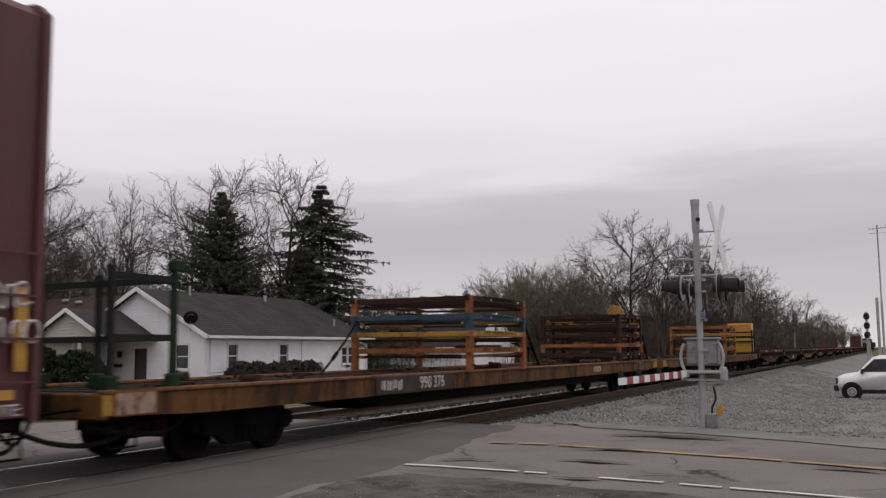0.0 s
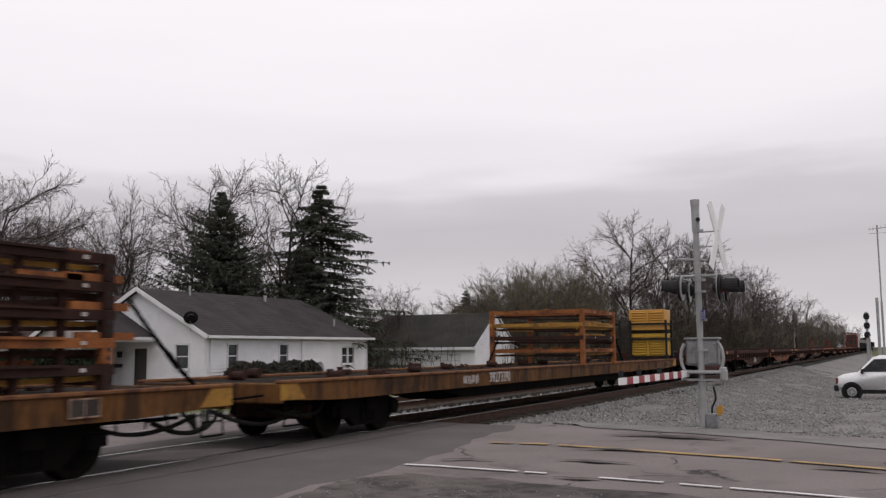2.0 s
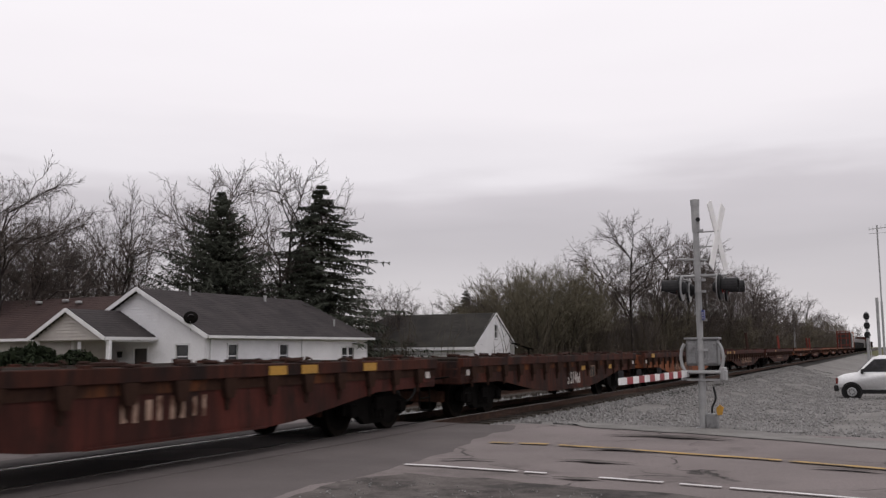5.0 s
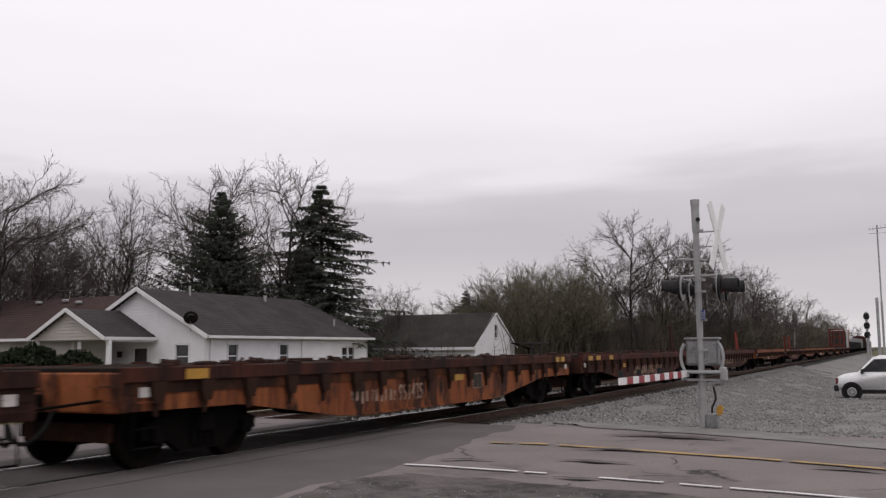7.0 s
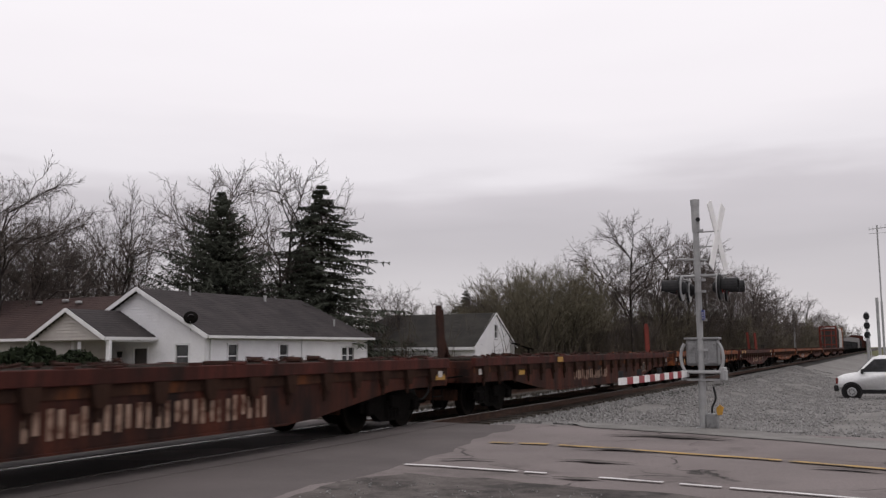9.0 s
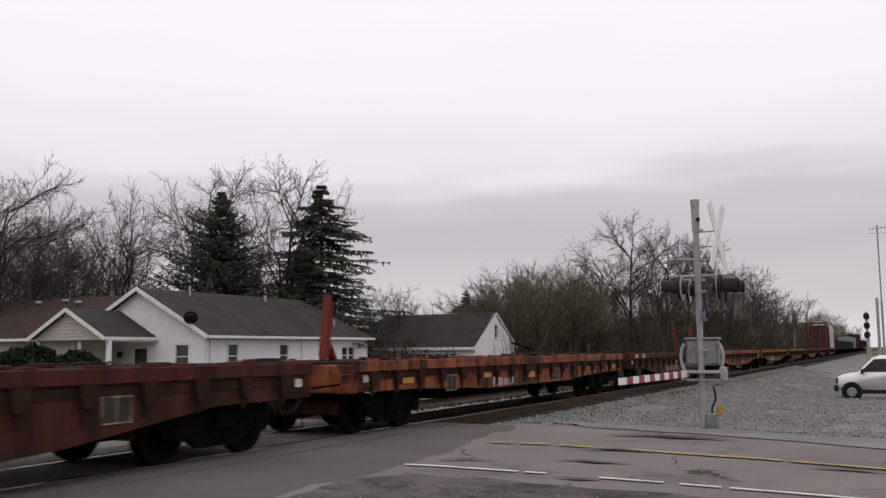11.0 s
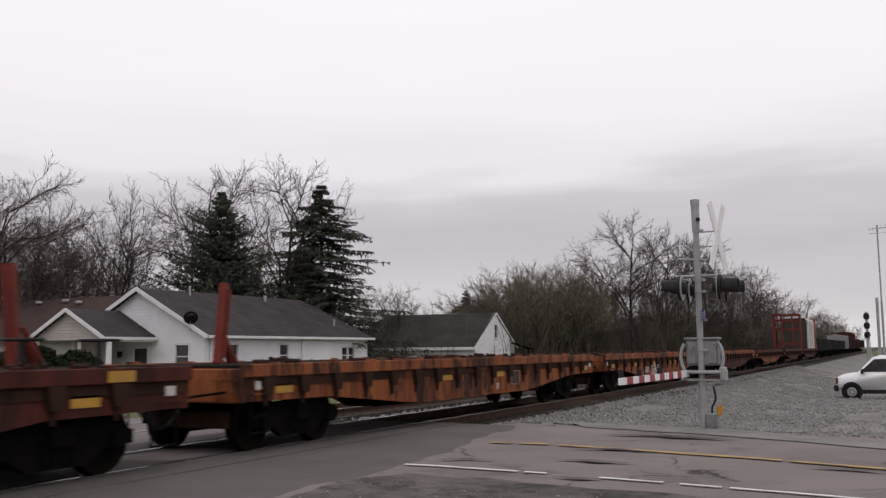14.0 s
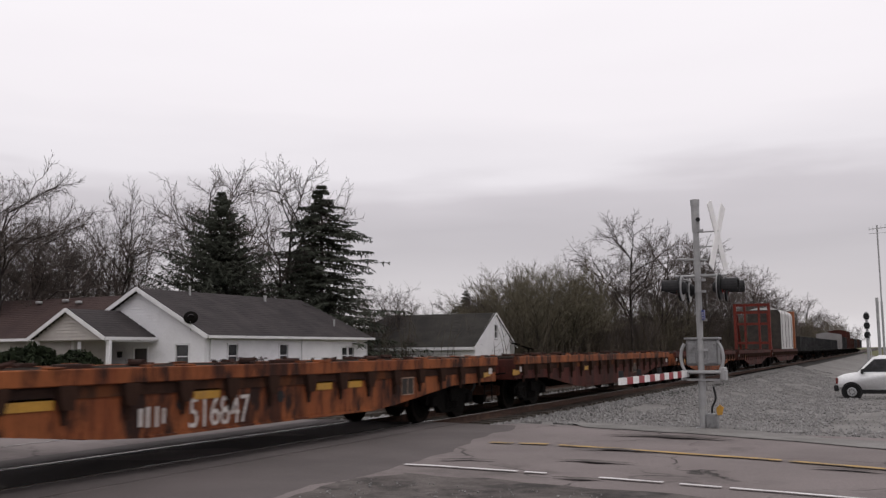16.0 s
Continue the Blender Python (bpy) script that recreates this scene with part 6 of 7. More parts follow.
def antenna_mast():
    x, y = -0.5, 55.2
    gz = ground_z(x, y) - 0.05
    t = thing("antenna_mast", "tall thin antenna mast with a small yagi", "antenna", pose(x, y, gz))
    bm = bmesh.new()
    rod(bm, (0, 0, 0), (0, 0, 5.0), 0.06, seg=8)
    rod(bm, (0, 0, 5.0), (0, 0, 9.15), 0.04, seg=8)
    part("mast", bm, galv, t)
    bm = bmesh.new()
    rod(bm, (-0.4, 0, 8.95), (0.45, 0, 9.0), 0.02, seg=6)
    for k in range(5):
        p = -0.4 + 0.2 * k
        rod(bm, (p, -0.2, 8.85 + 0.02 * k), (p, 0.2, 9.12 + 0.02 * k), 0.012, seg=5)
    rod(bm, (-0.4, 0, 8.7), (0.42, 0, 8.72), 0.012, seg=6)
    part("yagi", bm, galv, t)
    t = thing("signal_pole", "grey pole beside the antenna mast", "pole", pose(x - 0.25, y + 2, gz))
    bm = bmesh.new()
    rod(bm, (0, 0, 0), (0, 0, 5.3), 0.08, seg=8)
    part("pole", bm, galv, t)


antenna_mast()


def white_van():
    x, y = -1.92, 48.2
    gz = ground_z(x, y) - 0.03
    # front of the van looks to -x
    t = thing("van", "white passenger van with black bumper parked on gravel", "van", pose(x, y, gz))
    prof = [(-0.62, 0.45), (-0.66, 0.75), (-0.60, 1.02), (-0.35, 1.14), (0.28, 1.24), (0.95, 1.93), (1.25, 2.03), (4.6, 2.05), (4.75, 1.9), (4.8, 0.5)]
    bm = bmesh.new()
    prism(bm, prof, "y", -0.95, 0.95)
    bmesh.ops.bevel(bm, geom=[e for e in bm.edges if abs(e.verts[0].co.y - e.verts[1].co.y) < 0.01], offset=0.09, segments=2, affect="EDGES")
    for f in bm.faces:
        f.smooth = True
    part("body", bm, van_white, t)
    for sy in (-1, 1):
        for wx in (0.02, 3.5):
            bm = bmesh.new()
            rod(bm, (wx, sy * 0.70, 0.36), (wx, sy * 0.97, 0.36), 0.37, seg=24)
            wheel = part("wheel", bm, rubber, t)
            bm = bmesh.new()
            rod(bm, (wx, sy * 0.96, 0.36), (wx, sy * 0.985, 0.36), 0.22, 0.19, seg=18)
            for k in range(8):
                a = k * math.tau / 8
                box(bm, (wx + 0.12 * math.cos(a), sy * 0.985, 0.36 + 0.12 * math.sin(a)), (0.05, 0.01, 0.05), mi=1)
            part("rim", bm, (galv, black_paint), wheel)
            bm = bmesh.new()
            rod(bm, (wx, sy * 0.93, 0.37), (wx, sy * 0.958, 0.37), 0.45, seg=24)
            part("wheel_arch", bm, black_paint, t)
    bm = bmesh.new()
    box(bm, (-0.64, 0, 0.52), (0.22, 1.9, 0.28), 0.05)
    part("bumper", bm, black_paint, t, "black front bumper")
    for sy in (-1, 1):
        bm = bmesh.new()
        box(bm, (-0.60, sy * 0.78, 0.86), (0.1, 0.34, 0.28), 0.02)
        part("headlight", bm, lens_red if sy < 0 else window_dark, t, "dark lamp unit")
        bm = bmesh.new()
        prism(bm, [(0.42, 1.28), (1.02, 1.86), (1.62, 1.88), (1.62, 1.28)], "y", sy * 0.953, sy * 0.962)
        part("side_window", bm, window_dark, t)
        bm = bmesh.new()
        prism(bm, [(1.8, 1.28), (1.8, 1.88), (4.4, 1.88), (4.4, 1.28)], "y", sy * 0.953, sy * 0.962)
        part("side_window", bm, window_dark, t)
        bm = bmesh.new()
        box(bm, (0.5, sy * 1.06, 1.3), (0.12, 0.2, 0.24), 0.03)
        part("mirror", bm, black_paint, t)
        bm = bmesh.new()
        box(bm, (1.7, sy * 0.956, 0.85), (0.012, 0.01, 0.85))
        box(bm, (1.55, sy * 0.962, 1.08), (0.14, 0.02, 0.04))
        part("door_seam", bm, black_paint, t)
    bm = bmesh.new()
    beam(bm, (0.26, 0, 1.255), (0.95, 0, 1.94), 1.66, 0.01)
    ob = part("windscreen", bm, window_dark, t)
    bm = bmesh.new()
    box(bm, (2.0, 0, 0.38), (4.6, 1.7, 0.2))
    part("underbody", bm, black_paint, t)


white_van()


# ---- trees ----
def tube_mesh(segs, sides=3):
    """Tapered tubes from rows of (start, end, radius, radius)."""
    p = np.array([s[0] for s in segs])
    q = np.array([s[1] for s in segs])
    ra, rb = np.array([s[2] for s in segs]), np.array([s[3] for s in segs])
    d = q - p
    d /= np.linalg.norm(d, axis=1)[:, None] + 1e-9
    ref = np.where(np.abs(d[:, 2:3]) > 0.9, np.array([[1.0, 0, 0]]), np.array([[0, 0, 1.0]]))
    u = np.cross(d, ref)
    u /= np.linalg.norm(u, axis=1)[:, None] + 1e-9
    v = np.cross(d, u)
    n = len(segs)
    verts = np.zeros((n, sides * 2, 3))
    for k in range(sides):
        a = math.tau * k / sides
        off = u * math.cos(a) + v * math.sin(a)
        verts[:, k] = p + off * ra[:, None]
        verts[:, sides + k] = q + off * rb[:, None]
    faces = []
    base = np.arange(n) * sides * 2
    for k in range(sides):
        j = (k + 1) % sides
        faces.append(np.stack([base + k, base + j, base + sides + j, base + sides + k], 1))
    return verts.reshape(-1, 3), np.concatenate(faces)


def grow(rng, height, spread, stems=1, levels=4, wild=0.18, low=0.25, twigs=1.0):
    """Limbs of a bare tree: thick rows and thin rows."""
    thick, thin = [], []

    def branch(p, d, length, r, level):
        steps = 5 if level < 2 else 4 if level < 3 else 3
        pts = [np.array(p, float)]
        dirs = []
        d = np.array(d, float)
        for i in range(steps):
            d = d + rng.normal(0, wild * (0.6 if level == 0 else 1.1), 3) + np.array((0, 0, 0.05 if level else 0.03))
            d /= np.linalg.norm(d)
            pts.append(pts[-1] + d * length / steps)
            dirs.append(d)
        for i in range(steps):
            a, b = r * (1 - 0.8 * i / steps), r * (1 - 0.8 * (i + 1) / steps)
            (thick if level < 2 else thin).append((pts[i], pts[i + 1], max(a, 0.011), max(b, 0.009)))
        if level >= levels:
            return
        kids = {0: 11, 1: 7, 2: 6, 3: 5}.get(level, 3)
        kids = max(2, int(kids * (twigs if level >= 2 else 1)))
        for k in range(kids):
            t = (low if level == 0 else 0.15) + (1 - (low if level == 0 else 0.15)) * (k + rng.uniform(0, 0.9)) / kids
            i = min(steps - 1, int(t * steps))
            f = t * steps - i
            at = pts[i] * (1 - f) + pts[i + 1] * f
            side = np.cross(dirs[i], rng.normal(0, 1, 3))
            side /= np.linalg.norm(side) + 1e-9
            ang = rng.uniform(0.45, 1.0) * spread
            nd = dirs[i] * math.cos(ang) + side * math.sin(ang)
            nl = length * (rng.uniform(0.40, 0.62) if level == 0 else rng.uniform(0.35, 0.6)) * (1.15 - 0.6 * t if level == 0 else 1)
            branch(at, nd, nl, r * (0.5 - 0.25 * t if level == 0 else 0.5), level + 1)

    for s in range(stems):
        lean = np.array((rng.normal(0, 0.06 if stems == 1 else 0.3), rng.normal(0, 0.06 if stems == 1 else 0.3), 1.0))
        branch((rng.normal(0, 0.02 if stems == 1 else 0.3), rng.normal(0, 0.02 if stems == 1 else 0.3), -0.1), lean / np.linalg.norm(lean), height * rng.uniform(0.85, 1.0), height * (0.017 if stems == 1 else 0.008), 0)
    return thick, thin


def bare_tree(seed, height, spread, label, stems=1, levels=4, mat=None, **kw):
    rng = np.random.default_rng(seed)
    thick, thin = grow(rng, height, spread, stems, levels, **kw)
    t = thing("tree", label, "tree", group="bare trees beyond the tracks")
    v, f = tube_mesh(thick, 5)
    mesh_from("trunk", v, f, bark, t, True)
    v, f = tube_mesh(thin, 3)
    mesh_from("crown", v, f, mat or twig_mat, t)
    return t


def conifer(seed, height, radius, droop, label, start=0.06, power=0.72, ragged=0.3):
    """Tiers of boughs, each hung with many narrow sprays."""
    rng = np.random.default_rng(seed)
    t = thing("tree", label, "tree", group="dark conifers behind the house")
    v, f = tube_mesh([((0, 0, -0.1), (0, 0, height * 0.5), height * 0.018, height * 0.011), ((0, 0, height * 0.5), (0, 0, height), height * 0.011, 0.02)], 7)
    mesh_from("trunk", v, f, bark, t, True)
    limbs, at, axis, size = [], [], [], []
    tiers, m = 46, 9
    for i in range(tiers):
        zt = min(0.985, start + (1 - start) * (i + rng.uniform(-0.3, 0.3)) / tiers)
        z = height * zt
        reach = radius * (1 - zt) ** power * min(1.0, (1 - zt) / 0.22) ** 0.6 * rng.uniform(1 - ragged, 1 + ragged * 0.4) + 0.12
        for k in range(9):
            a = rng.uniform(0, math.tau)
            rr = reach * rng.uniform(0.6, 1.08)
            out = np.array((math.cos(a), math.sin(a), 0))
            prev = np.array((0, 0, z))
            for j in range(1, m + 1):
                u = j / m
                p = np.array((0, 0, z)) + out * rr * u + np.array((0, 0, -droop * rr * u * u + 0.30 * rr * max(0, u - 0.6)))
                limbs.append((prev, p, 0.035 * (1 - u) + 0.012, 0.035 * (1 - u) + 0.01))
                n = 13 if u > 0.25 else 4
                at.append(prev + (p - prev) * rng.uniform(0, 1, (n, 1)))
                axis.append(np.tile(out, (n, 1)))
                size.append(np.full(n, 0.24 + 0.22 * (rr / radius) * (1.2 - 0.5 * u)))
                prev = p
    at, axis, w = np.concatenate(at), np.concatenate(axis), np.concatenate(size)[:, None]
    n = len(at)
    side = np.stack([-axis[:, 1], axis[:, 0], np.zeros(n)], 1)
    w = w * rng.uniform(0.5, 1.35, (n, 1))
    e = side * rng.uniform(-1.3, 1.3, (n, 1)) * w + axis * rng.uniform(-0.1, 0.9, (n, 1)) * w
    e[:, 2] -= (rng.uniform(-0.15, 1.0, n) * w[:, 0])
    g = np.cross(e, rng.normal(0, 1, (n, 3)))
    g = g / (np.linalg.norm(g, axis=1)[:, None] + 1e-9) * w * 0.13
    verts = np.stack([at + g * 0.6, at + e * 0.55 + g, at + e, at + e * 0.55 - g, at - g * 0.6], 1).reshape(-1, 3)
    base = (np.arange(n) * 5)[:, None]
    faces = (base + np.array([0, 1, 3, 4])).tolist() + (base + np.array([1, 2, 3])).tolist()
    mesh_from("crown", verts.tolist(), faces, needle, t)
    v, f = tube_mesh(limbs, 3)
    mesh_from("branchwork", v, f, bark, t)
    return t


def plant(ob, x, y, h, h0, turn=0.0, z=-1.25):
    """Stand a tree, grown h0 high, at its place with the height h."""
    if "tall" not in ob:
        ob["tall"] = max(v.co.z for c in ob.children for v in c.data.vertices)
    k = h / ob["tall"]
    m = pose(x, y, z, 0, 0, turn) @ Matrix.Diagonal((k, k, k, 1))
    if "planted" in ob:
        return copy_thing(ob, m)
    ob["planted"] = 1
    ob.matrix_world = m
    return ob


SPRUCE = conifer(5, 15.0, 8.8, 0.22, "dark green spruce with drooping branches", 0.06, 0.66, 0.5)
PINE = conifer(8, 15.0, 9.4, -0.10, "dense dark green pine behind the house", 0.12, 0.74, 0.55)
OAK = bare_tree(11, 15, 0.95, "large bare tree with a wide twiggy crown", wild=0.2, low=0.3)
MAPLE = bare_tree(12, 15, 0.7, "slender bare maple with rising branches", wild=0.15, low=0.3)
ASH = bare_tree(13, 15, 0.85, "bare deciduous tree with fine twigs", wild=0.22, low=0.22)
ELM = bare_tree(14, 15, 0.75, "bare tree with several stems", stems=3, wild=0.17, low=0.2, twigs=0.8)
THICKET = bare_tree(15, 10, 0.7, "dense multi-stemmed bare thicket with pale buds", stems=7, levels=3, mat=twig_green, wild=0.16, low=0.15, twigs=1.5)
THICKET_2 = bare_tree(16, 10, 0.6, "dense brown thicket of thin stems", stems=8, levels=3, wild=0.15, low=0.1, twigs=1.5)

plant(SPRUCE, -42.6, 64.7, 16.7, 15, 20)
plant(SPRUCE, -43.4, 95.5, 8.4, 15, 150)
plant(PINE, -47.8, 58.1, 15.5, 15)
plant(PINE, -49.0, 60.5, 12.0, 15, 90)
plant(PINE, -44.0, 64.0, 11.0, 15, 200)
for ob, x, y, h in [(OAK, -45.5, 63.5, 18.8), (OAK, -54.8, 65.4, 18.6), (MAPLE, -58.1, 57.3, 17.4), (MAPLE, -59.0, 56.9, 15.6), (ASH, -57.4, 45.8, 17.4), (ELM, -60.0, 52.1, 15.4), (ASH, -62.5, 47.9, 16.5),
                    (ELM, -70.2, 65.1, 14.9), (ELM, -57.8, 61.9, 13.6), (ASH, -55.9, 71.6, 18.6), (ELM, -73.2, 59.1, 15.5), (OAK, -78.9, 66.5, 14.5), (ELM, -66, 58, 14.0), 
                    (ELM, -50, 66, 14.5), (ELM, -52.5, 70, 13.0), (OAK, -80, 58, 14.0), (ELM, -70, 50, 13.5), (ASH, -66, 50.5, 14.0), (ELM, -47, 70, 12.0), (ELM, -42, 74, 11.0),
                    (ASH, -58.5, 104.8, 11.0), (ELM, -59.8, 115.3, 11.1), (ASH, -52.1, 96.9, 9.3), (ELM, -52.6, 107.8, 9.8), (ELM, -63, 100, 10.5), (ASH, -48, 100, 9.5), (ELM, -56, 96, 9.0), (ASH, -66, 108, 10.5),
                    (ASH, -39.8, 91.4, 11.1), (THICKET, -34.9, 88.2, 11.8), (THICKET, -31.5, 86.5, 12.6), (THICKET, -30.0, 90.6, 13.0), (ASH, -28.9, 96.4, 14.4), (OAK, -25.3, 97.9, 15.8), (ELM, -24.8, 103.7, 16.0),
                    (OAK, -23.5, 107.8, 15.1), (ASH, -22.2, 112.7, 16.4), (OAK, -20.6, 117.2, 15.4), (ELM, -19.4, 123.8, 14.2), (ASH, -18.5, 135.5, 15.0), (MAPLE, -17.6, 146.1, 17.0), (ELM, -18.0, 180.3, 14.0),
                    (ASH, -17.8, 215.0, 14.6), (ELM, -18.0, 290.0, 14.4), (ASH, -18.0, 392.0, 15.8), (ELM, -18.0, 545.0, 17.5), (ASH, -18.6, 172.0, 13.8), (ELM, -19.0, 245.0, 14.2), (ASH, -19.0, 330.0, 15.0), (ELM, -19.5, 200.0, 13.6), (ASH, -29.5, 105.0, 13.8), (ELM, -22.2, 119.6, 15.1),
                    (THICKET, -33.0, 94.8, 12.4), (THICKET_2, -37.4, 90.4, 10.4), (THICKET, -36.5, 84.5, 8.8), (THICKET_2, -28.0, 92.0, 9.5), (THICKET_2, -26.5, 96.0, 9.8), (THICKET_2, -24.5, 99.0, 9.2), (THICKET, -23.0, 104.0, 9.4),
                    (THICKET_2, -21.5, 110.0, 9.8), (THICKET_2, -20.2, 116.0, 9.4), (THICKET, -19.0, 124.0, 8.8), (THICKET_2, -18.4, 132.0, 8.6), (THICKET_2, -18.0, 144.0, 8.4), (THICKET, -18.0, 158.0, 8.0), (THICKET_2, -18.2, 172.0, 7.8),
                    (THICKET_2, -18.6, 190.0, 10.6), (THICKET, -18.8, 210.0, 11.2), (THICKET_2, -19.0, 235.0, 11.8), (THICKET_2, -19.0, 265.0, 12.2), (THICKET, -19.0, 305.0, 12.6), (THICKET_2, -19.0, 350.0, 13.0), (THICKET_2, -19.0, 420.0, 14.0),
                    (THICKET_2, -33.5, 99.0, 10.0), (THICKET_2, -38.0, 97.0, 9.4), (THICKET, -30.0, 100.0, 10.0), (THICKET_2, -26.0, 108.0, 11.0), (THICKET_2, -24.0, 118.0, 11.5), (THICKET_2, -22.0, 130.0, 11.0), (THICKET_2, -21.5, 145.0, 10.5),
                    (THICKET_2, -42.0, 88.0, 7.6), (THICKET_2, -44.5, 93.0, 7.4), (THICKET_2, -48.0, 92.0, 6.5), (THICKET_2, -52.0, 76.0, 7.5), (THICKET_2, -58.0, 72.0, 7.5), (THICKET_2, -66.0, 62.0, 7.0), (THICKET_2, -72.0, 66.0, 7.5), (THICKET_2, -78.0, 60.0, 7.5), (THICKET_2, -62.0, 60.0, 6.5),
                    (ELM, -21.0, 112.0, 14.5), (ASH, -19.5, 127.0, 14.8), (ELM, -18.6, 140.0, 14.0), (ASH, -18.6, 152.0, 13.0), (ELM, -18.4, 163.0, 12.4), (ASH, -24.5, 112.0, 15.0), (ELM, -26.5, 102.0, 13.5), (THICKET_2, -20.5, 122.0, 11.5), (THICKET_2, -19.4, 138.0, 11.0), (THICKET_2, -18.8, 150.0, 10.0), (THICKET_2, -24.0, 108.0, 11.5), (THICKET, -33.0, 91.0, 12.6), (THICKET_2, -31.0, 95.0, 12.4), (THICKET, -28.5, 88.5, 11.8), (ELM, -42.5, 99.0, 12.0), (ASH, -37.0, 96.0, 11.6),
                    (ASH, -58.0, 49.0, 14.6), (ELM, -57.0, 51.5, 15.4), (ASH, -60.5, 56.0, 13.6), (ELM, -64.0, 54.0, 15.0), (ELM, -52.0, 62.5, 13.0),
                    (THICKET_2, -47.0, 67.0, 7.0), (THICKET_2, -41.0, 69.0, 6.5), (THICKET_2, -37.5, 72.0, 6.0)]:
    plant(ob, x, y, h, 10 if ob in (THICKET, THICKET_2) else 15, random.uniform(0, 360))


def brush(name, spots, mat, label, seed, h0, h1, per):
    """Thin leaning stems and twigs at the foot of the trees, one object."""
    rng = np.random.default_rng(seed)
    segs = []
    for x, y, w in spots:
        for i in range(per):
            px, py = x + rng.normal(0, w), y + rng.normal(0, w * 1.6)
            if px > -15.9:
                continue
            h = rng.uniform(h0, h1)
            z = ground_z(px, py) - 0.05
            d = rng.normal(0, 0.3, 2)
            a = np.array((px, py, z))
            b = a + np.array((d[0] * h * 0.4, d[1] * h * 0.4, h * 0.6))
            c = b + np.array((d[0] * h * 0.5, d[1] * h * 0.5, h * 0.4))
            segs.append((a, b, 0.028, 0.02))
            segs.append((b, c, 0.02, 0.008))
            for k in range(4):
                t = rng.uniform(0.2, 1)
                s = a + (b - a) * t
                segs.append((s, s + rng.normal(0, 0.35, 3) * h * 0.25 + np.array((0, 0, 0.12 * h)), 0.016, 0.008))
    v, f = tube_mesh(segs, 3)
    return tagged(mesh_from(name, v, f, mat), label, "undergrowth", kind="stuff")


line = [(-22 - 12 * max(0, (110 - y)) / 30, y, 3.0) for y in range(78, 128, 3)] + [(-18.5, y, 1.6) for y in range(128, 330, 6)]
brush("undergrowth", line, brush_mat, "brown leafless undergrowth along the tree line", 41, 1.5, 6.8, 85)
brush("undergrowth", [(-38 - 2.6 * k, 66 + (k % 3) * 3, 2.5) for k in range(18)] + [(-58 + 3 * k, 92 + (k % 3) * 4, 3) for k in range(10)], brush_mat, "brown undergrowth behind the houses", 42, 1.5, 6.0, 75)
brush("undergrowth", [(-17.0, y, 0.9) for y in range(104, 190, 4)], bud_green, "fresh green brush beside the far tracks", 43, 0.5, 1.9, 60)


def far_woods():
    """Woods at the horizon: many thin uneven crowns in one object."""
    rng = np.random.default_rng(77)
    segs = []
    for i in range(5200):
        a = rng.uniform(-1.25, 0.5)
        r = rng.uniform(330, 520)
        x, y = r * math.sin(a), r * math.cos(a)
        if -30 < x < 30:
            continue
        h = rng.uniform(6, 13)
        base = np.array((x, y, -1.5))
        top = base + np.array((rng.normal(0, 0.8), 0, h))
        segs.append((base, top, 0.3, 0.1))
        for k in range(9):
            t = rng.uniform(0.25, 1)
            s = base + (top - base) * t
            segs.append((s, s + np.array((rng.normal(0, 1.6), rng.normal(0, 1), rng.uniform(0.6, 2.6))), 0.17, 0.09))
    v, f = tube_mesh(segs, 3)
    tagged(mesh_from("far_woods", v, f, twig_mat), "grey-brown leafless woods on the horizon", "woods", kind="stuff")


far_woods()


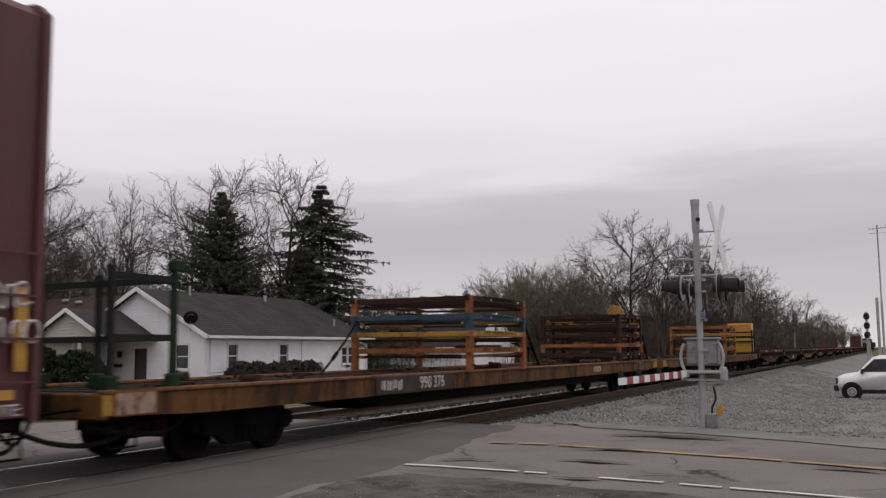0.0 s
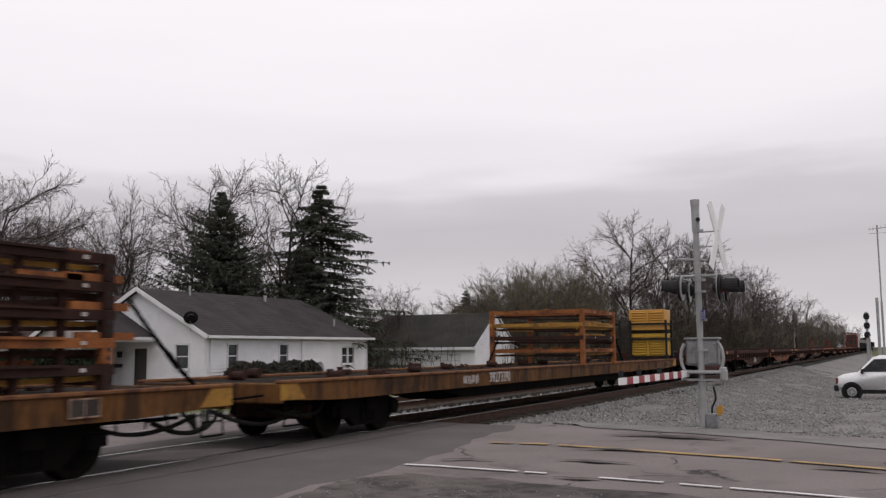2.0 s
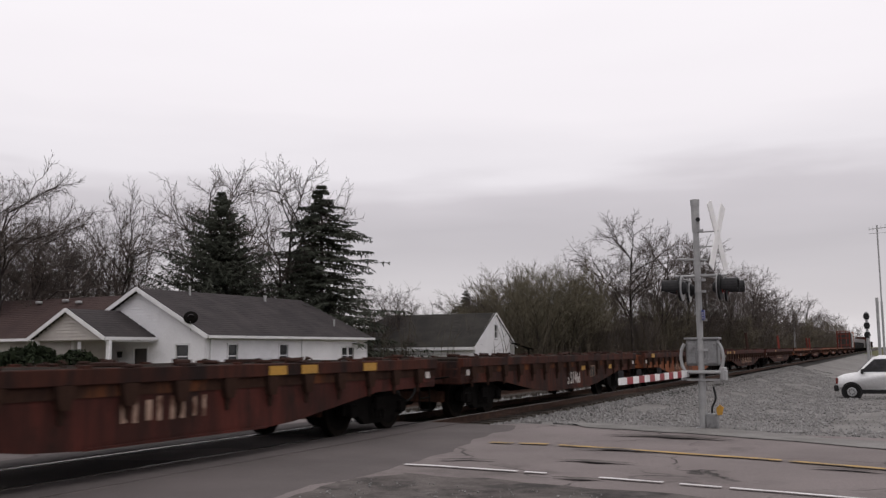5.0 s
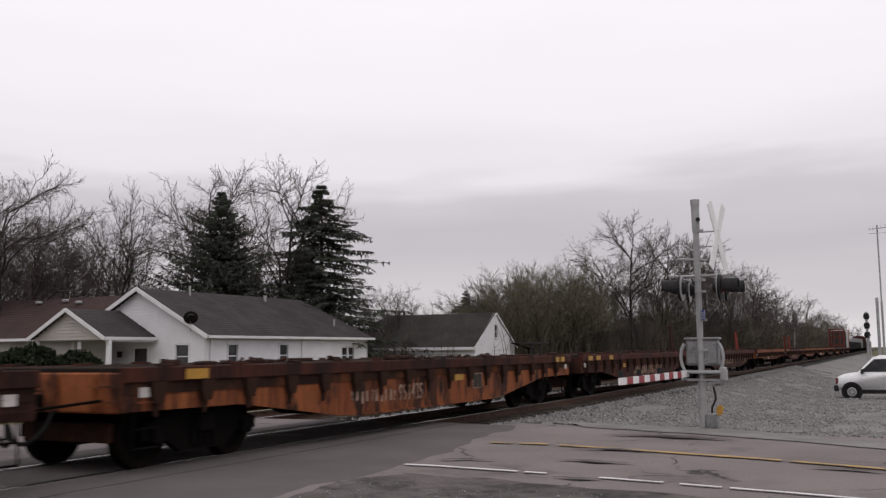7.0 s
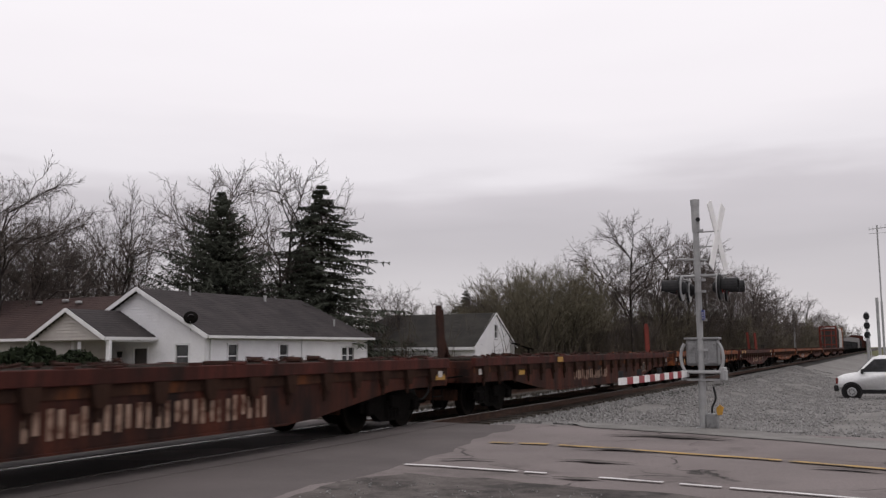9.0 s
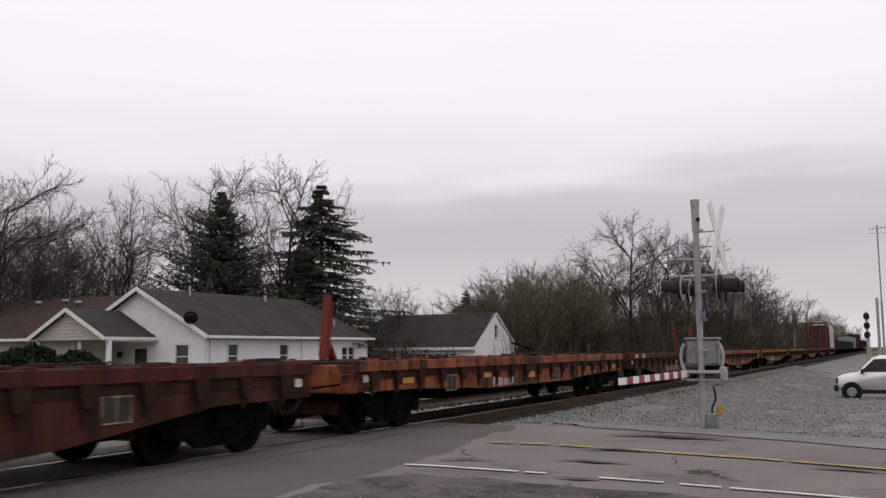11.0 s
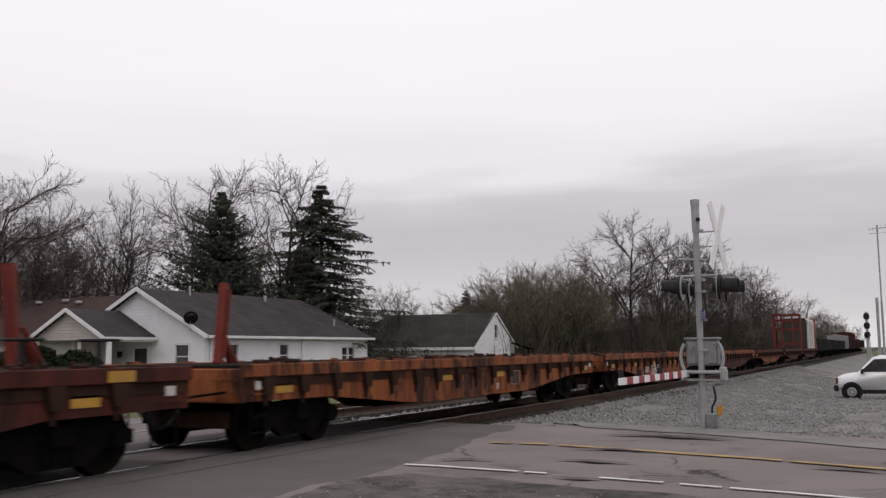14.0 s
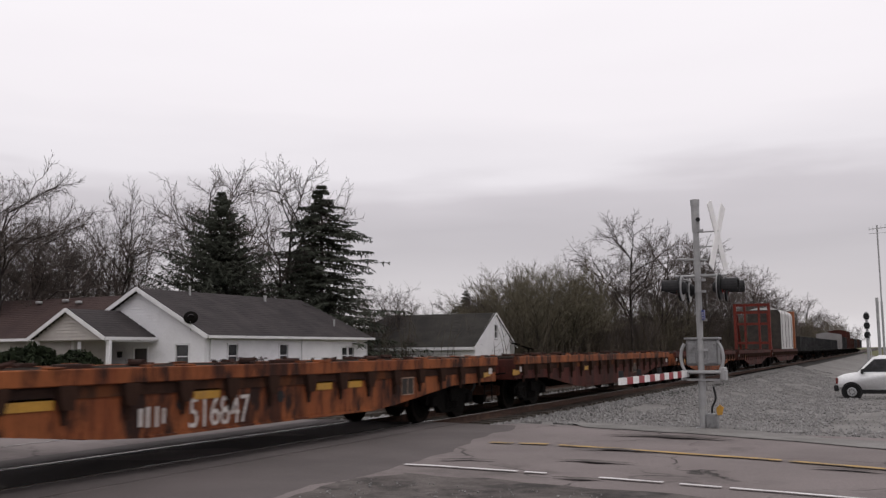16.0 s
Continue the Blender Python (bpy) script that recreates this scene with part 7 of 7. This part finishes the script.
def shrub(x, y, w, d, h, seed, label="clipped dark evergreen shrub in front of the porch", leaf=None, group="shrubs by the porch"):
    rng = np.random.default_rng(seed)
    t = thing("shrub", label, "shrub", pose(x, y, ground_z(x, y) - 0.05), group)
    segs = []
    vs, fs = [], []
    for i in range(14):
        e = np.array((rng.normal(0, w * 0.25), rng.normal(0, d * 0.25), h * rng.uniform(0.5, 0.9)))
        segs.append(((e[0] * 0.3, e[1] * 0.3, -0.05), tuple(e), 0.035, 0.012))
    for i in range(5200):
        u = rng.normal(0, 1, 3)
        u /= np.linalg.norm(u)
        r = rng.uniform(0.62, 1.0) ** 0.5 * (1 + 0.13 * noise.noise((u[0] * 3 + seed, u[1] * 3, u[2] * 3)))
        p = np.array((u[0] * w / 2 * r, u[1] * d / 2 * r, h * (0.5 + 0.5 * u[2] * r)))
        a, b = rng.normal(0, 0.07, 3), rng.normal(0, 0.05, 3)
        b0 = len(vs)
        vs += [tuple(p - a), tuple(p + b), tuple(p + a), tuple(p - b)]
        fs.append((b0, b0 + 1, b0 + 2, b0 + 3))
    mesh_from("foliage", vs, fs, leaf or hedge_leaf, t)
    v, f = tube_mesh(segs, 4)
    mesh_from("stems", v, f, bark, t)


for k, (x, y, w, h) in enumerate([(-30.6, 23.2, 3.3, 2.85), (-28.8, 24.4, 2.9, 2.75), (-27.3, 25.2, 2.3, 2.5), (-32.8, 22.2, 3.3, 2.85)]):
    shrub(x, y, w, w, h, 50 + k)
for k in range(5):
    shrub(-34.4, 43.8 + k * 1.75, 1.7, 2.1, 2.0 - 0.05 * (k % 3), 70 + k, "grey-green leafless hedge along the house wall", hedge_grey, "hedge along the house")


def motions():
    """Everything on the train rolls at one even speed; near wheels turn."""
    for ob, s, x, z in ROLLING:
        walk(ob, [(0.0, pose(TRACK + x, s + SPEED * 8, z)), (16.0, pose(TRACK + x, s - SPEED * 8, z))])
    turn = math.degrees(SPEED / FPS / 0.42)
    rows_at = [k / FPS for k in range(481)]
    for w, y in WHEELSETS:
        walk(w, [(t, pose(0, y, 0.42, turn * k, 0, 0)) for k, t in enumerate(rows_at)])


motions()
